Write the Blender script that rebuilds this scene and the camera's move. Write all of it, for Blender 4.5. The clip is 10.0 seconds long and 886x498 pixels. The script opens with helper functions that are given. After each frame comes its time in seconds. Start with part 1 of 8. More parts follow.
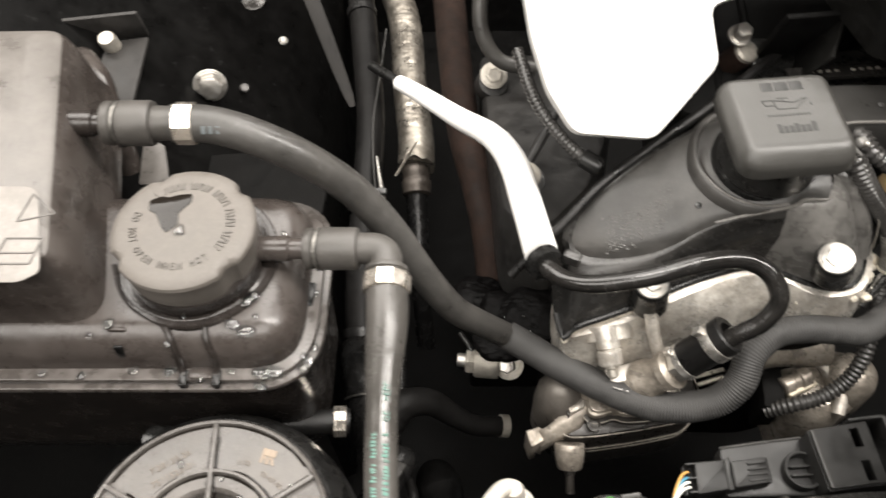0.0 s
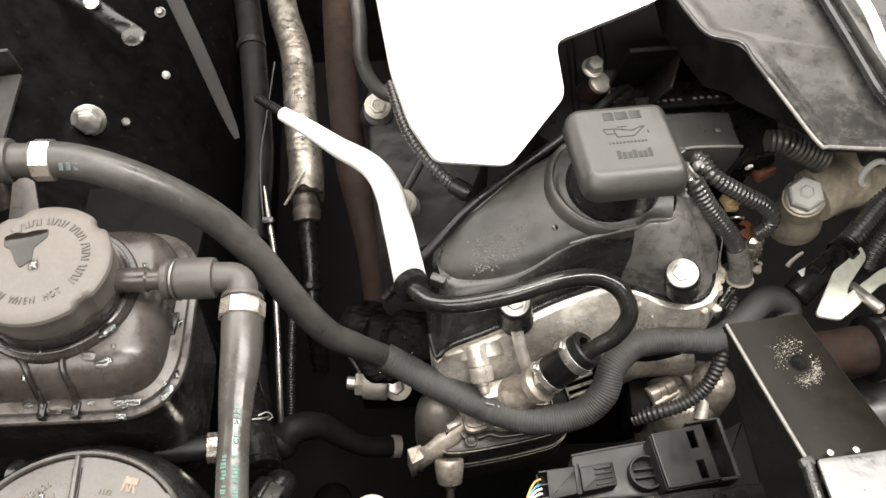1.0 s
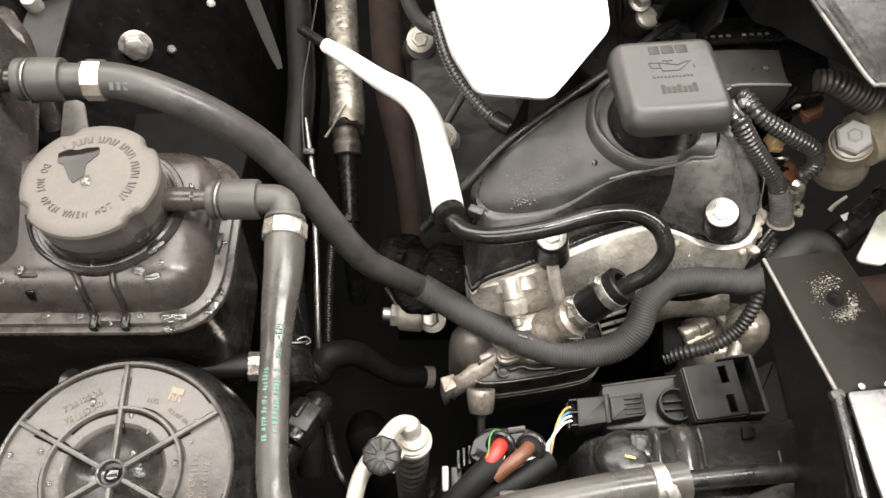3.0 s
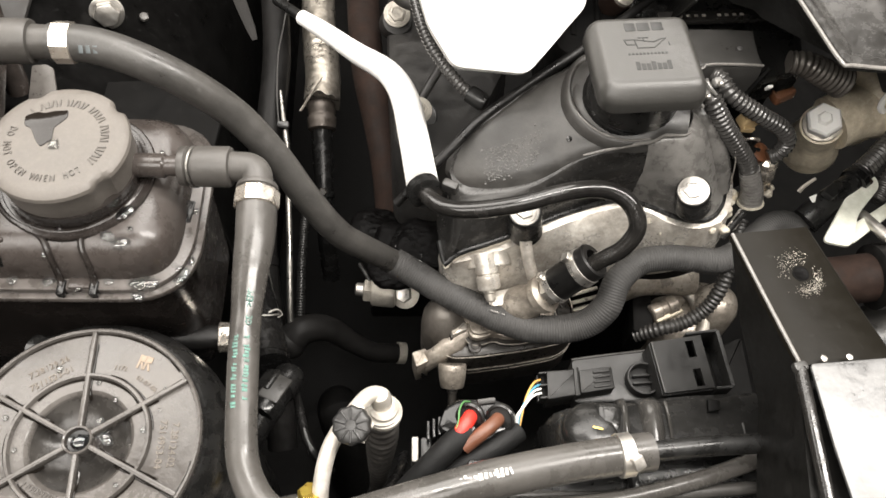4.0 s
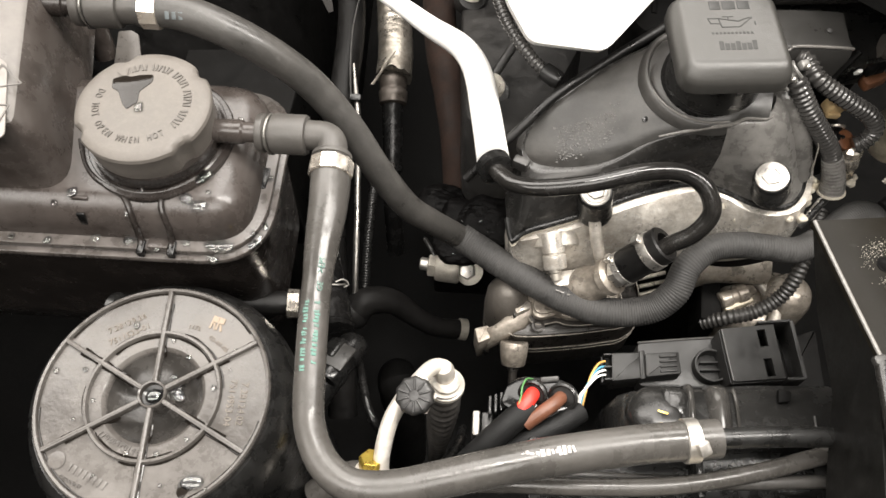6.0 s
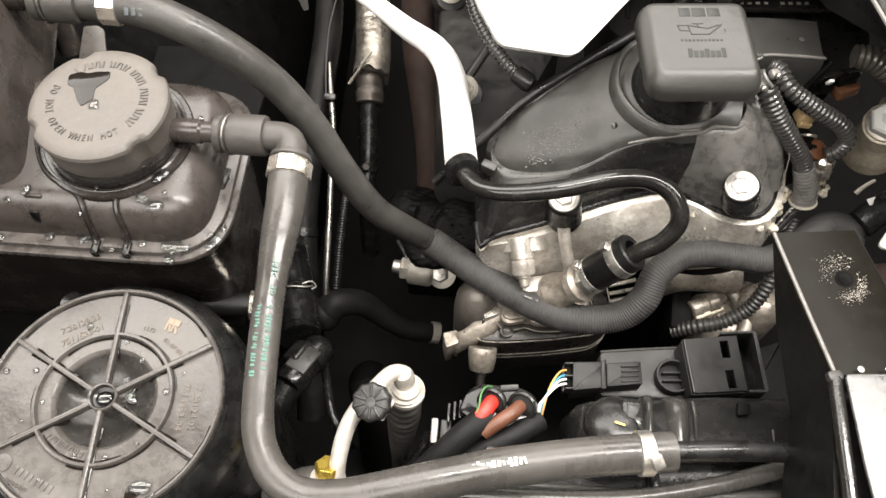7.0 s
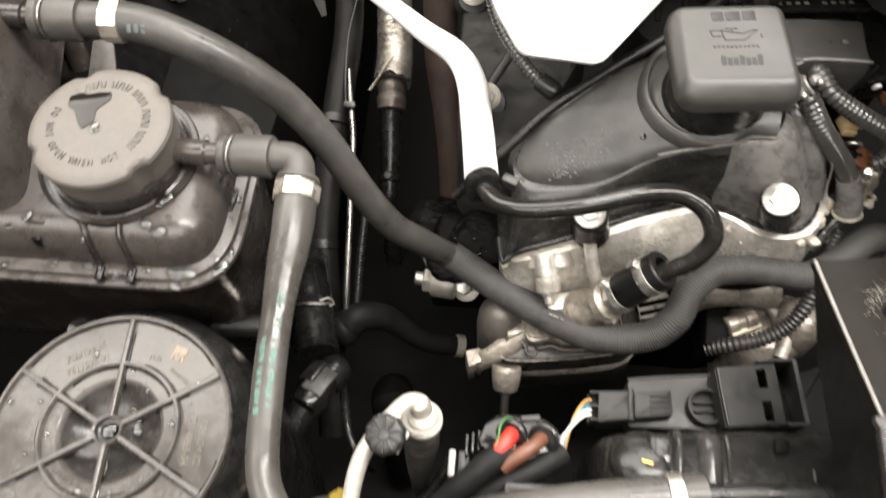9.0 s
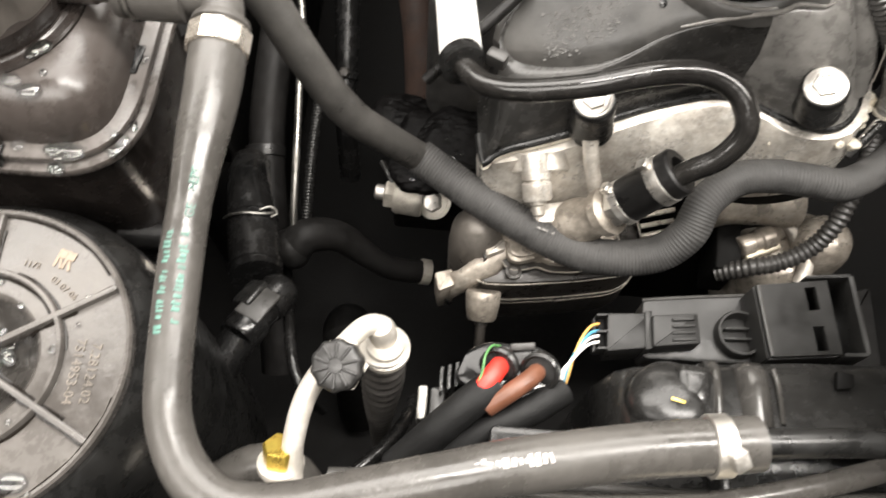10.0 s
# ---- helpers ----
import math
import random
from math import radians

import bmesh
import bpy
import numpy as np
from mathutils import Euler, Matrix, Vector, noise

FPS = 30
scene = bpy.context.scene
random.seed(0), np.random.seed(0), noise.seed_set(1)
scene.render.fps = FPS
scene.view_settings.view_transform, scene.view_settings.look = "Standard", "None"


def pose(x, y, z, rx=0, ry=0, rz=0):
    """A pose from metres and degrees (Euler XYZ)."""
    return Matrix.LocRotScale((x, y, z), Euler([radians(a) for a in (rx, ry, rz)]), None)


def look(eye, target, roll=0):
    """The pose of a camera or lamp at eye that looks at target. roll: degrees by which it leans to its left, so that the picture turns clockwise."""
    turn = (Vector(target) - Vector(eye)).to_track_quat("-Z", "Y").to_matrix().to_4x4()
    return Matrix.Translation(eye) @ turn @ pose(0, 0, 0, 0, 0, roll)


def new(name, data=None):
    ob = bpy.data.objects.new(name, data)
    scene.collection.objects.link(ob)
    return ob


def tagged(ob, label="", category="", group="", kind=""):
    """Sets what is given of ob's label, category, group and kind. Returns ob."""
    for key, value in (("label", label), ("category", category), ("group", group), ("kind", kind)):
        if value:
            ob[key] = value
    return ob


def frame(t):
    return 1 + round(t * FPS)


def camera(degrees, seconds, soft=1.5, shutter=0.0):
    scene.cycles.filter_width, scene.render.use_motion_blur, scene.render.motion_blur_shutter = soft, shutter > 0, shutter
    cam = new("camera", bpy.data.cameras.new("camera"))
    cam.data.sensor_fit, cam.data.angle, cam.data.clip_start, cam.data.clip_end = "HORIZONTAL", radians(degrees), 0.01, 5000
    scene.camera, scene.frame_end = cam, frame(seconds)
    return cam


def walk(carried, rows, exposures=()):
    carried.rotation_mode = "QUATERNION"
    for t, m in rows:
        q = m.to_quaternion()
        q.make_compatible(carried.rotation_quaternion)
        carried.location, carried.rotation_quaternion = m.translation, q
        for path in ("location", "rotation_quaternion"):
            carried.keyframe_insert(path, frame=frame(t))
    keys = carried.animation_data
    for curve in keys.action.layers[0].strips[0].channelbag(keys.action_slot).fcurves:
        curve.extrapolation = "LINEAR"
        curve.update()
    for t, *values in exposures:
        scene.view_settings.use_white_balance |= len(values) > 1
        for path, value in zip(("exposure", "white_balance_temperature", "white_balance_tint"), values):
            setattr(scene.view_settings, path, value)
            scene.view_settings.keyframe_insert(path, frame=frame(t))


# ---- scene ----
cam = camera(58.6, 10.0, shutter=0.5)
PATH = [
    (0, (0.0144, 0.0648, 1.2489), (-0.0363, 1.1507, -0.4299), -2.52),
    (0.2, (0.0367, 0.0632, 1.2471), (-0.0130, 1.1476, -0.4325), -3.96),
    (0.5, (0.057, 0.062, 1.257), (0.102, 1.172, -0.407), -1.7),
    (1, (0.056, 0.053, 1.266), (0.166, 1.186, -0.378), 2.7),
    (1.5, (0.055, 0.05, 1.263), (0.152, 1.177, -0.386), 3.0),
    (2, (0.048, 0.047, 1.263), (0.128, 1.16, -0.397), 3.3),
    (2.5, (0.052, 0.046, 1.267), (0.067, 1.109, -0.427), -0.1),
    (3, (0.054, 0.042, 1.265), (0.072, 1.065, -0.453), 0.6),
    (3.2, (0.0571, 0.0421, 1.2653), (0.0909, 1.0610, -0.4554), 1.23),
    (4.3, (0.0548, 0.0339, 1.2612), (0.1382, 1.0111, -0.4819), 5.32),
    (4.5, (0.058, 0.033, 1.266), (0.11, 1.006, -0.48), 3.8),
    (5, (0.058, 0.03, 1.26), (0.082, 0.994, -0.492), 2.8),
    (5.5, (0.051, 0.025, 1.265), (0.031, 0.979, -0.493), 1.1),
    (5.7, (0.0476, 0.0286, 1.2636), (-0.0128, 0.9741, -0.4979), -0.90),
    (6.8, (0.0652, 0.0379, 1.2546), (-0.0054, 0.9764, -0.5101), 0.53),
    (7, (0.067, 0.04, 1.257), (0.016, 0.98, -0.508), 1.3),
    (7.5, (0.067, 0.039, 1.257), (0.012, 0.984, -0.505), 1.0),
    (8, (0.074, 0.042, 1.258), (0.0, 0.984, -0.505), -1.2),
    (8.5, (0.081, 0.044, 1.25), (0.001, 0.962, -0.525), -2.4),
    (9, (0.075, 0.065, 1.246), (-0.065, 0.978, -0.528), -4.0),
    (9.2, (0.0692, 0.1013, 1.1993), (-0.0036, 1.0175, -0.5771), -2.20),
    (9.5, (0.074, 0.093, 1.162), (0.118, 0.951, -0.644), 5.5),
    (9.7, (0.0722, 0.0903, 1.1615), (0.0935, 0.8944, -0.6696), 5.02),
    (10, (0.065, 0.082, 1.155), (0.045, 0.884, -0.677), 3.4),
]
walk(cam, [(t, look(eye, target, roll)) for t, eye, target, roll in PATH], exposures=[(0.0, -0.04), (0.5, 0.16), (1.0, 0.05), (2.0, 0.0), (3.0, 0.08), (5.0, 0.05), (8.0, 0.10), (8.8, 0.09), (9.6, 0.28), (10.0, 0.34)])

# ---- world, lights ----
world = bpy.data.worlds.new("garage_air")
scene.world = world
world.use_nodes = True
world.node_tree.nodes["Background"].inputs["Color"].default_value = (1.0, 0.97, 0.93, 1)
world.node_tree.nodes["Background"].inputs["Strength"].default_value = 0.008


def strip_lamp(name, x, y, z, sx, sy, watts, tilt=0.0):
    data = bpy.data.lights.new(name, "AREA")
    data.shape, data.size, data.size_y, data.energy, data.color = "RECTANGLE", sx, sy, watts, (1.0, 0.95, 0.89)
    ob = new(name, data)
    ob.matrix_world = pose(x, y, z, tilt)
    return ob


for x, y, z, length, width, watts, tilt in ((-0.60, -0.38, 1.98, 2.2, 0.60, 34, 0), (0.75, 0.30, 1.98, 1.5, 0.14, 34, 0), (-0.65, 0.85, 1.98, 1.9, 0.8, 44, 0), (0.50, 1.20, 1.98, 0.8, 0.4, 16, 0)):
    strip_lamp("tube_light", x, y, z, length, width, watts, tilt)


# ---- mesh helpers ----
def smooth_path(pts, per=10):
    """A smooth curve through the points."""
    p = [Vector(q) for q in pts]
    if len(p) == 2:
        return [p[0].lerp(p[1], i / per) for i in range(per + 1)]
    p = [2 * p[0] - p[1]] + p + [2 * p[-1] - p[-2]]
    out = []
    for i in range(1, len(p) - 2):
        a, b, c, d = p[i - 1 : i + 3]
        ta, tb = 0.5 * (c - a), 0.5 * (d - b)
        for k in range(per):
            u = k / per
            out.append((2 * u**3 - 3 * u**2 + 1) * b + (u**3 - 2 * u**2 + u) * ta + (-2 * u**3 + 3 * u**2) * c + (u**3 - u**2) * tb)
    out.append(p[-2])
    return out


def even_path(pts, step):
    """The smooth curve, with points at an even distance."""
    fine = smooth_path(pts, 24)
    dist = [0.0]
    for a, b in zip(fine, fine[1:]):
        dist.append(dist[-1] + (b - a).length)
    n = max(2, int(round(dist[-1] / step)))
    xs = np.linspace(0, dist[-1], n + 1)
    arr = np.array([tuple(v) for v in fine])
    return [Vector([float(np.interp(x, dist, arr[:, k])) for k in range(3)]) for x in xs], [float(x) for x in xs]


def loft(bm, loops, close=True, ends=True):
    """Joins loops of equally many points into one skin."""
    rings = [[bm.verts.new(v) for v in loop] for loop in loops]
    n = len(rings[0])
    for a, b in zip(rings, rings[1:]):
        for i in range(n if close else n - 1):
            j = (i + 1) % n
            bm.faces.new((a[i], a[j], b[j], b[i]))
    if ends:
        bm.faces.new(list(reversed(rings[0])))
        bm.faces.new(rings[-1])
    return bm


def tube(pts, radius, step=0.004, segs=16, wave=None, bm=None, hollow=False, flat=1.0):
    """A round rod or hose along the points. radius: a number or a function of the run from 0 to 1; wave: (pitch, depth) of corrugation."""
    bm = bm or bmesh.new()
    path, xs = even_path(pts, wave[0] / 6 if wave else step)
    total = xs[-1]
    tang = [(path[min(i + 1, len(path) - 1)] - path[max(i - 1, 0)]).normalized() for i in range(len(path))]
    side = tang[0].orthogonal().normalized()
    loops = []
    for i, (p, t) in enumerate(zip(path, tang)):
        side = (side - t * side.dot(t)).normalized()
        up = t.cross(side)
        r = float(radius(float(xs[i] / total)) if callable(radius) else radius)
        if wave:
            r += wave[1] * (0.5 * math.cos(2 * math.pi * float(xs[i]) / wave[0]) - 0.5)
        loops.append([p + r * (math.cos(2 * math.pi * k / segs) * side + flat * math.sin(2 * math.pi * k / segs) * up) for k in range(segs)])
    if hollow:
        t = tang[-1]
        loops.append([path[-1] + 0.8 * (v - path[-1]) for v in loops[-1]])
        loops.append([v - 0.01 * t for v in loops[-1]])
    return loft(bm, loops)


def axes_to(d, at):
    """The matrix that turns z to d and moves to at."""
    return Matrix.Translation(at) @ Vector(d).to_track_quat("Z", "Y").to_matrix().to_4x4()


def lathe(profile, segs=32, m=None, bm=None, sides=None, caps=True):
    """Turns a profile of (radius, height) about z; sides gives an edged shape."""
    bm = bm or bmesh.new()
    m = m or Matrix()
    n = sides or segs
    loops = [[m @ Vector((r * math.cos(2 * math.pi * k / n), r * math.sin(2 * math.pi * k / n), z)) for k in range(n)] for r, z in profile]
    return loft(bm, loops, ends=caps)


def ring(profile, segs=32, m=None, sides=None):
    """A turned ring with no lids."""
    bm = lathe(profile + profile[:1], segs, m, None, sides, False)
    bmesh.ops.remove_doubles(bm, verts=bm.verts, dist=1e-6)
    return bm


def round_poly(pts, r, n=5):
    """A polygon (x, y) with its corners rounded."""
    out, m = [], len(pts)
    for i in range(m):
        p, a, b = Vector(pts[i]), Vector(pts[i - 1]), Vector(pts[(i + 1) % m])
        rr = min(r, 0.45 * (a - p).length, 0.45 * (b - p).length)
        s, e = p + (a - p).normalized() * rr, p + (b - p).normalized() * rr
        for k in range(n + 1):
            u = k / n
            out.append((1 - u) ** 2 * s + 2 * u * (1 - u) * p + u * u * e)
    return out


def shrunk(loop, d):
    """The polygon moved inwards by d (counterclockwise order)."""
    m, out = len(loop), []
    for i in range(m):
        t = (loop[(i + 1) % m] - loop[i - 1]).normalized()
        out.append(loop[i] + d * Vector((-t.y, t.x)))
    return out


def slab(outline, z0, z1, r=0.004, edge=0.0015, m=None, bm=None, n=5):
    """A plate with rounded corners and softened edges."""
    bm = bm or bmesh.new()
    m = m or Matrix()
    base = round_poly(outline, r, n)
    area = sum(a.x * b.y - b.x * a.y for a, b in zip(base, base[1:] + base[:1]))
    if area < 0:
        base.reverse()
    e = min(edge, abs(z1 - z0) * 0.45)
    rows = [(e, z0), (0.3 * e, z0 + 0.3 * e), (0, z0 + e), (0, z1 - e), (0.3 * e, z1 - 0.3 * e), (e, z1)] if e > 0 else [(0, z0), (0, z1)]
    return loft(bm, [[m @ Vector((v.x, v.y, z)) for v in shrunk(base, d)] for d, z in rows])


def rect(x0, y0, x1, y1):
    return [(x0, y0), (x1, y0), (x1, y1), (x0, y1)]


def box(sx, sy, sz, m=None, edge=0.001, bm=None, r=None):
    """A block about its centre, with softened edges."""
    return slab(rect(-sx / 2, -sy / 2, sx / 2, sy / 2), -sz / 2, sz / 2, r if r is not None else edge * 1.5, edge, m, bm, 3)


def soft_loop(ctrl, rounds=2):
    """A closed loop of places with its corners cut."""
    p = [Vector(q) for q in ctrl]
    for _ in range(rounds):
        p = [q for i in range(len(p)) for q in (p[i].lerp(p[(i + 1) % len(p)], 0.25), p[i].lerp(p[(i + 1) % len(p)], 0.75))]
    return p


def scaled(loop, k):
    """The loop drawn in about its middle."""
    c = sum(loop, Vector((0,) * len(loop[0]))) / len(loop)
    return [c + (v - c) * k for v in loop]


def solid(bm, mat, angle=35):
    bmesh.ops.recalc_face_normals(bm, faces=bm.faces)
    mesh = bpy.data.meshes.new("mesh")
    bm.to_mesh(mesh)
    bm.free()
    mesh.materials.append(mat)
    mesh.shade_smooth()
    mesh.set_sharp_from_angle(angle=radians(angle))
    return mesh


def part(name, bm, mat, parent=None, label="", angle=35):
    ob = new(name, solid(bm, mat, angle))
    if parent:
        ob.parent = parent
        ob.matrix_parent_inverse = parent.matrix_basis.inverted()
    return tagged(ob, label)


def thing(name, label, category, group="", kind="", at=(0, 0, 0)):
    ob = new(name)
    ob.empty_display_size = 0.01
    ob.matrix_basis = Matrix.Translation(at)
    return tagged(ob, label, category, group, kind)


def piece(name, bm, mat, label, category, group="", kind="", angle=35):
    return tagged(part(name, bm, mat, None, "", angle), label, category, group, kind)


def lettering(name, text, size, m, mat, parent, depth=0.0004):
    """Raised letters on a surface."""
    curve = bpy.data.curves.new(name, "FONT")
    curve.body, curve.size, curve.extrude, curve.align_x, curve.align_y, curve.resolution_u = text, size, depth, "CENTER", "CENTER", 2
    temp = bpy.data.objects.new(name, curve)
    mesh = bpy.data.meshes.new_from_object(temp)
    bpy.data.objects.remove(temp)
    mesh.transform(m)
    mesh.materials.clear()
    mesh.materials.append(mat)
    ob = new(name, mesh)
    ob.parent = parent
    ob.matrix_parent_inverse = parent.matrix_basis.inverted()
    return ob


def settle(obs, x, y, high=1.2):
    """The height at which a thing dropped at x, y comes to rest on the meshes, or None."""
    best = None
    for ob in obs:
        mesh = ob.data
        for poly in mesh.polygons:
            vs = [mesh.vertices[i].co for i in poly.vertices]
            if min(v.x for v in vs) > x or max(v.x for v in vs) < x or min(v.y for v in vs) > y or max(v.y for v in vs) < y:
                continue
            for k in range(1, len(vs) - 1):
                a, b, c = vs[0], vs[k], vs[k + 1]
                den = (b.y - c.y) * (a.x - c.x) + (c.x - b.x) * (a.y - c.y)
                if abs(den) < 1e-14:
                    continue
                u = ((b.y - c.y) * (x - c.x) + (c.x - b.x) * (y - c.y)) / den
                v = ((c.y - a.y) * (x - c.x) + (a.x - c.x) * (y - c.y)) / den
                if u >= -1e-6 and v >= -1e-6 and u + v <= 1 + 1e-6:
                    z = u * a.z + v * b.z + (1 - u - v) * c.z
                    if z < high and (best is None or z > best):
                        best = z
    return best


# ---- materials ----
def material(name, base, rough=0.5, metal=0.0, spread=0.25, grain=0.0, scale=60.0, bump=0.1, fine=500.0, dust=0.0, dust_color=(0.32, 0.29, 0.26), dust_scale=25.0, spots=0.0, coat=0.0, spec=0.5, smudge=1.0):
    """A surface with two scales of tone, fine relief, and dust or stains in patches."""
    mat = bpy.data.materials.new(name)
    mat.use_nodes = True
    nt = mat.node_tree
    nodes, links = nt.nodes, nt.links
    bsdf = nodes["Principled BSDF"]
    coord = nodes.new("ShaderNodeTexCoord")

    def noise_at(s, detail=4.0, rough_=0.6):
        n = nodes.new("ShaderNodeTexNoise")
        n.inputs["Scale"].default_value, n.inputs["Detail"].default_value, n.inputs["Roughness"].default_value = s, detail, rough_
        links.new(coord.outputs["Object"], n.inputs["Vector"])
        return n.outputs["Fac"]

    def ramp(fac, a, b, lo, hi):
        r = nodes.new("ShaderNodeMapRange")
        for key, v in (("From Min", a), ("From Max", b), ("To Min", lo), ("To Max", hi)):
            r.inputs[key].default_value = v
        links.new(fac, r.inputs["Value"])
        return r.outputs["Result"]

    def mix(fac, a, b):
        n = nodes.new("ShaderNodeMix")
        n.data_type = "RGBA"
        links.new(fac, n.inputs["Factor"])
        for sock, v in ((n.inputs[6], a), (n.inputs[7], b)):
            if isinstance(v, tuple):
                sock.default_value = (*v, 1)
            else:
                links.new(v, sock)
        return n.outputs[2]

    broad, small = noise_at(scale), noise_at(fine, 3)
    dark = tuple(c * (1 - spread) for c in base)
    light = tuple(min(1, c * (1 + spread)) for c in base)
    color = mix(ramp(broad, 0.3, 0.7, 0, 1), dark, light)
    if grain:
        color = mix(ramp(small, 0.45, 0.75, 0, grain), color, tuple(min(1, c * 2.2 + 0.02) for c in base))
    roughness = ramp(broad, 0.3, 0.7, max(0.03, rough - 0.1), min(1, rough + 0.12))
    if dust:
        patch = noise_at(dust_scale, 8, 0.72)
        fac = ramp(patch, 0.42, 0.72, 0, dust)
        color = mix(fac, color, dust_color)
        add = nodes.new("ShaderNodeMath")
        add.operation = "MULTIPLY_ADD"
        add.inputs[1].default_value = 0.4
        links.new(fac, add.inputs[0])
        links.new(roughness, add.inputs[2])
        roughness = add.outputs[0]
    if spots:
        fleck = noise_at(fine * 0.35, 2)
        color = mix(ramp(fleck, 0.66, 0.72, 0, spots), color, tuple(min(1, c + 0.25) for c in base))
    smear = noise_at(150, 7, 0.7)
    color = mix(ramp(smear, 0.5, 0.85, 0, 0.45 * smudge), color, tuple(min(1, c * 1.9 + 0.012) for c in base))
    color = mix(ramp(smear, 0.5, 0.2, 0, 0.4 * smudge), color, tuple(c * 0.4 for c in base))
    soft = nodes.new("ShaderNodeMath")
    soft.operation = "MULTIPLY_ADD"
    soft.inputs[1].default_value = 0.25 * smudge
    links.new(ramp(smear, 0.3, 0.7, -0.5, 0.5), soft.inputs[0])
    links.new(roughness, soft.inputs[2])
    roughness = soft.outputs[0]
    links.new(color, bsdf.inputs["Base Color"])
    links.new(roughness, bsdf.inputs["Roughness"])
    bsdf.inputs["Metallic"].default_value = metal
    bsdf.inputs["Specular IOR Level"].default_value = spec
    bsdf.inputs["Coat Weight"].default_value = coat
    bsdf.inputs["Coat Roughness"].default_value = 0.12
    if bump:
        b = nodes.new("ShaderNodeBump")
        b.inputs["Strength"].default_value, b.inputs["Distance"].default_value = bump, 0.0006
        links.new(small, b.inputs["Height"])
        wavy = nodes.new("ShaderNodeBump")
        wavy.inputs["Strength"].default_value, wavy.inputs["Distance"].default_value = 0.12, 0.002
        links.new(noise_at(95, 3), wavy.inputs["Height"])
        links.new(wavy.outputs["Normal"], b.inputs["Normal"])
        links.new(b.outputs["Normal"], bsdf.inputs["Normal"])
    return mat


M = {}
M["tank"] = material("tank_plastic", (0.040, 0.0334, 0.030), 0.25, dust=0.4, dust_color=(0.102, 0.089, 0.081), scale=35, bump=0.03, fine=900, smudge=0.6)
# paler tank colour that carries the sheen of the chamber's flat top
M["tank_sheen"] = material("sheen_tank_plastic", (0.105, 0.096, 0.088), 0.3, dust=0.5, dust_color=(0.19, 0.176, 0.163), scale=30, bump=0.04, fine=900, smudge=0.5)
# flange paler than the shell, the sheen on its flat top in the colour
M["tank_flange"] = material("sheen_flange_plastic", (0.066, 0.058, 0.053), 0.24, dust=0.5, dust_color=(0.145, 0.13, 0.12), scale=60, dust_scale=60, bump=0.04, fine=900, smudge=0.7)
# darker tank plastic: ribs, and shade painted on neck and lower shell
M["tank_dark"] = material("dark_tank_plastic", (0.017, 0.014, 0.0125), 0.2, dust=0.15, dust_color=(0.07, 0.06, 0.055), bump=0.03, smudge=0.5)
M["tank_top"] = material("brown_tank_plastic", (0.034, 0.028, 0.025), 0.2, dust=0.45, dust_color=(0.13, 0.115, 0.105), scale=30, bump=0.04, fine=900, smudge=0.5)
M["cap"] = material("cap_plastic", (0.097, 0.087, 0.077), 0.5, spread=0.1, grain=0.1, dust=0.4, dust_color=(0.175, 0.160, 0.144), scale=24, dust_scale=18, bump=0.14, smudge=0.4)
M["cap_text"] = material("cap_letters", (0.080, 0.072, 0.064), 0.55, bump=0)
M["oilcap"] = material("oil_cap_plastic", (0.037, 0.0357, 0.033), 0.36, spread=0.08, scale=12, bump=0.15, fine=1400, smudge=0.25)
M["oilmark"] = material("sunk_marking", (0.018, 0.018, 0.017), 0.6, bump=0)
M["rubber"] = material("hose_rubber", (0.038, 0.0363, 0.0338), 0.36, spread=0.25, grain=0.12, dust=0.35, dust_color=(0.10, 0.093, 0.085), scale=22, dust_scale=30, bump=0.16, smudge=0.7, spots=0.06)
M["rubber_dark"] = material("dark_rubber", (0.006, 0.0058, 0.0057), 0.36, spread=0.3, dust=0.2, dust_color=(0.028, 0.025, 0.023), bump=0.1, spec=0.35)
# darker copy of the black plastic, shade of deep and sunk parts in it
M["deep_plastic"] = material("deep_black_plastic", (0.005, 0.005, 0.005), 0.2, spread=0.3, dust=0.2, dust_color=(0.03, 0.027, 0.025), bump=0.08, spec=0.4)
M["grey_hose"] = material("grey_worn_hose", (0.050, 0.0468, 0.0428), 0.25, spread=0.22, grain=0.1, dust=0.3, dust_color=(0.115, 0.107, 0.098), scale=24, dust_scale=34, bump=0.1, smudge=0.6, spots=0.05)
M["sleeve"] = material("woven_sleeve", (0.034, 0.0332, 0.0322), 0.62, spread=0.22, dust=0.4, dust_color=(0.062, 0.059, 0.056), dust_scale=40, bump=0.3, fine=1500)
M["plastic"] = material("black_plastic", (0.0085, 0.0085, 0.0083), 0.27, spread=0.2, dust=0.18, dust_color=(0.04, 0.037, 0.034), bump=0.08, fine=900)
M["plastic_grey"] = material("charcoal_plastic", (0.026, 0.025, 0.0235), 0.34, spread=0.15, dust=0.25, dust_color=(0.07, 0.066, 0.062), bump=0.12, fine=1100)
# the dust here doubles as the top face's soft sheen
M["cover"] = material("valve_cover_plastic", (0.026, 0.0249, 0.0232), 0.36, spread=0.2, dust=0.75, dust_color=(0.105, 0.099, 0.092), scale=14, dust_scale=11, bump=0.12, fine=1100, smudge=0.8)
M["grit"] = material("dry_grit", (0.062, 0.059, 0.055), 0.35, spread=0.5, scale=300, bump=0.2)
# darker copy of the cover plastic, shade of the side walls in the colour
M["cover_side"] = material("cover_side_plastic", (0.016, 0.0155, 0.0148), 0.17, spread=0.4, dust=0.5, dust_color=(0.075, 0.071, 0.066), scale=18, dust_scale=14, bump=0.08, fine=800)
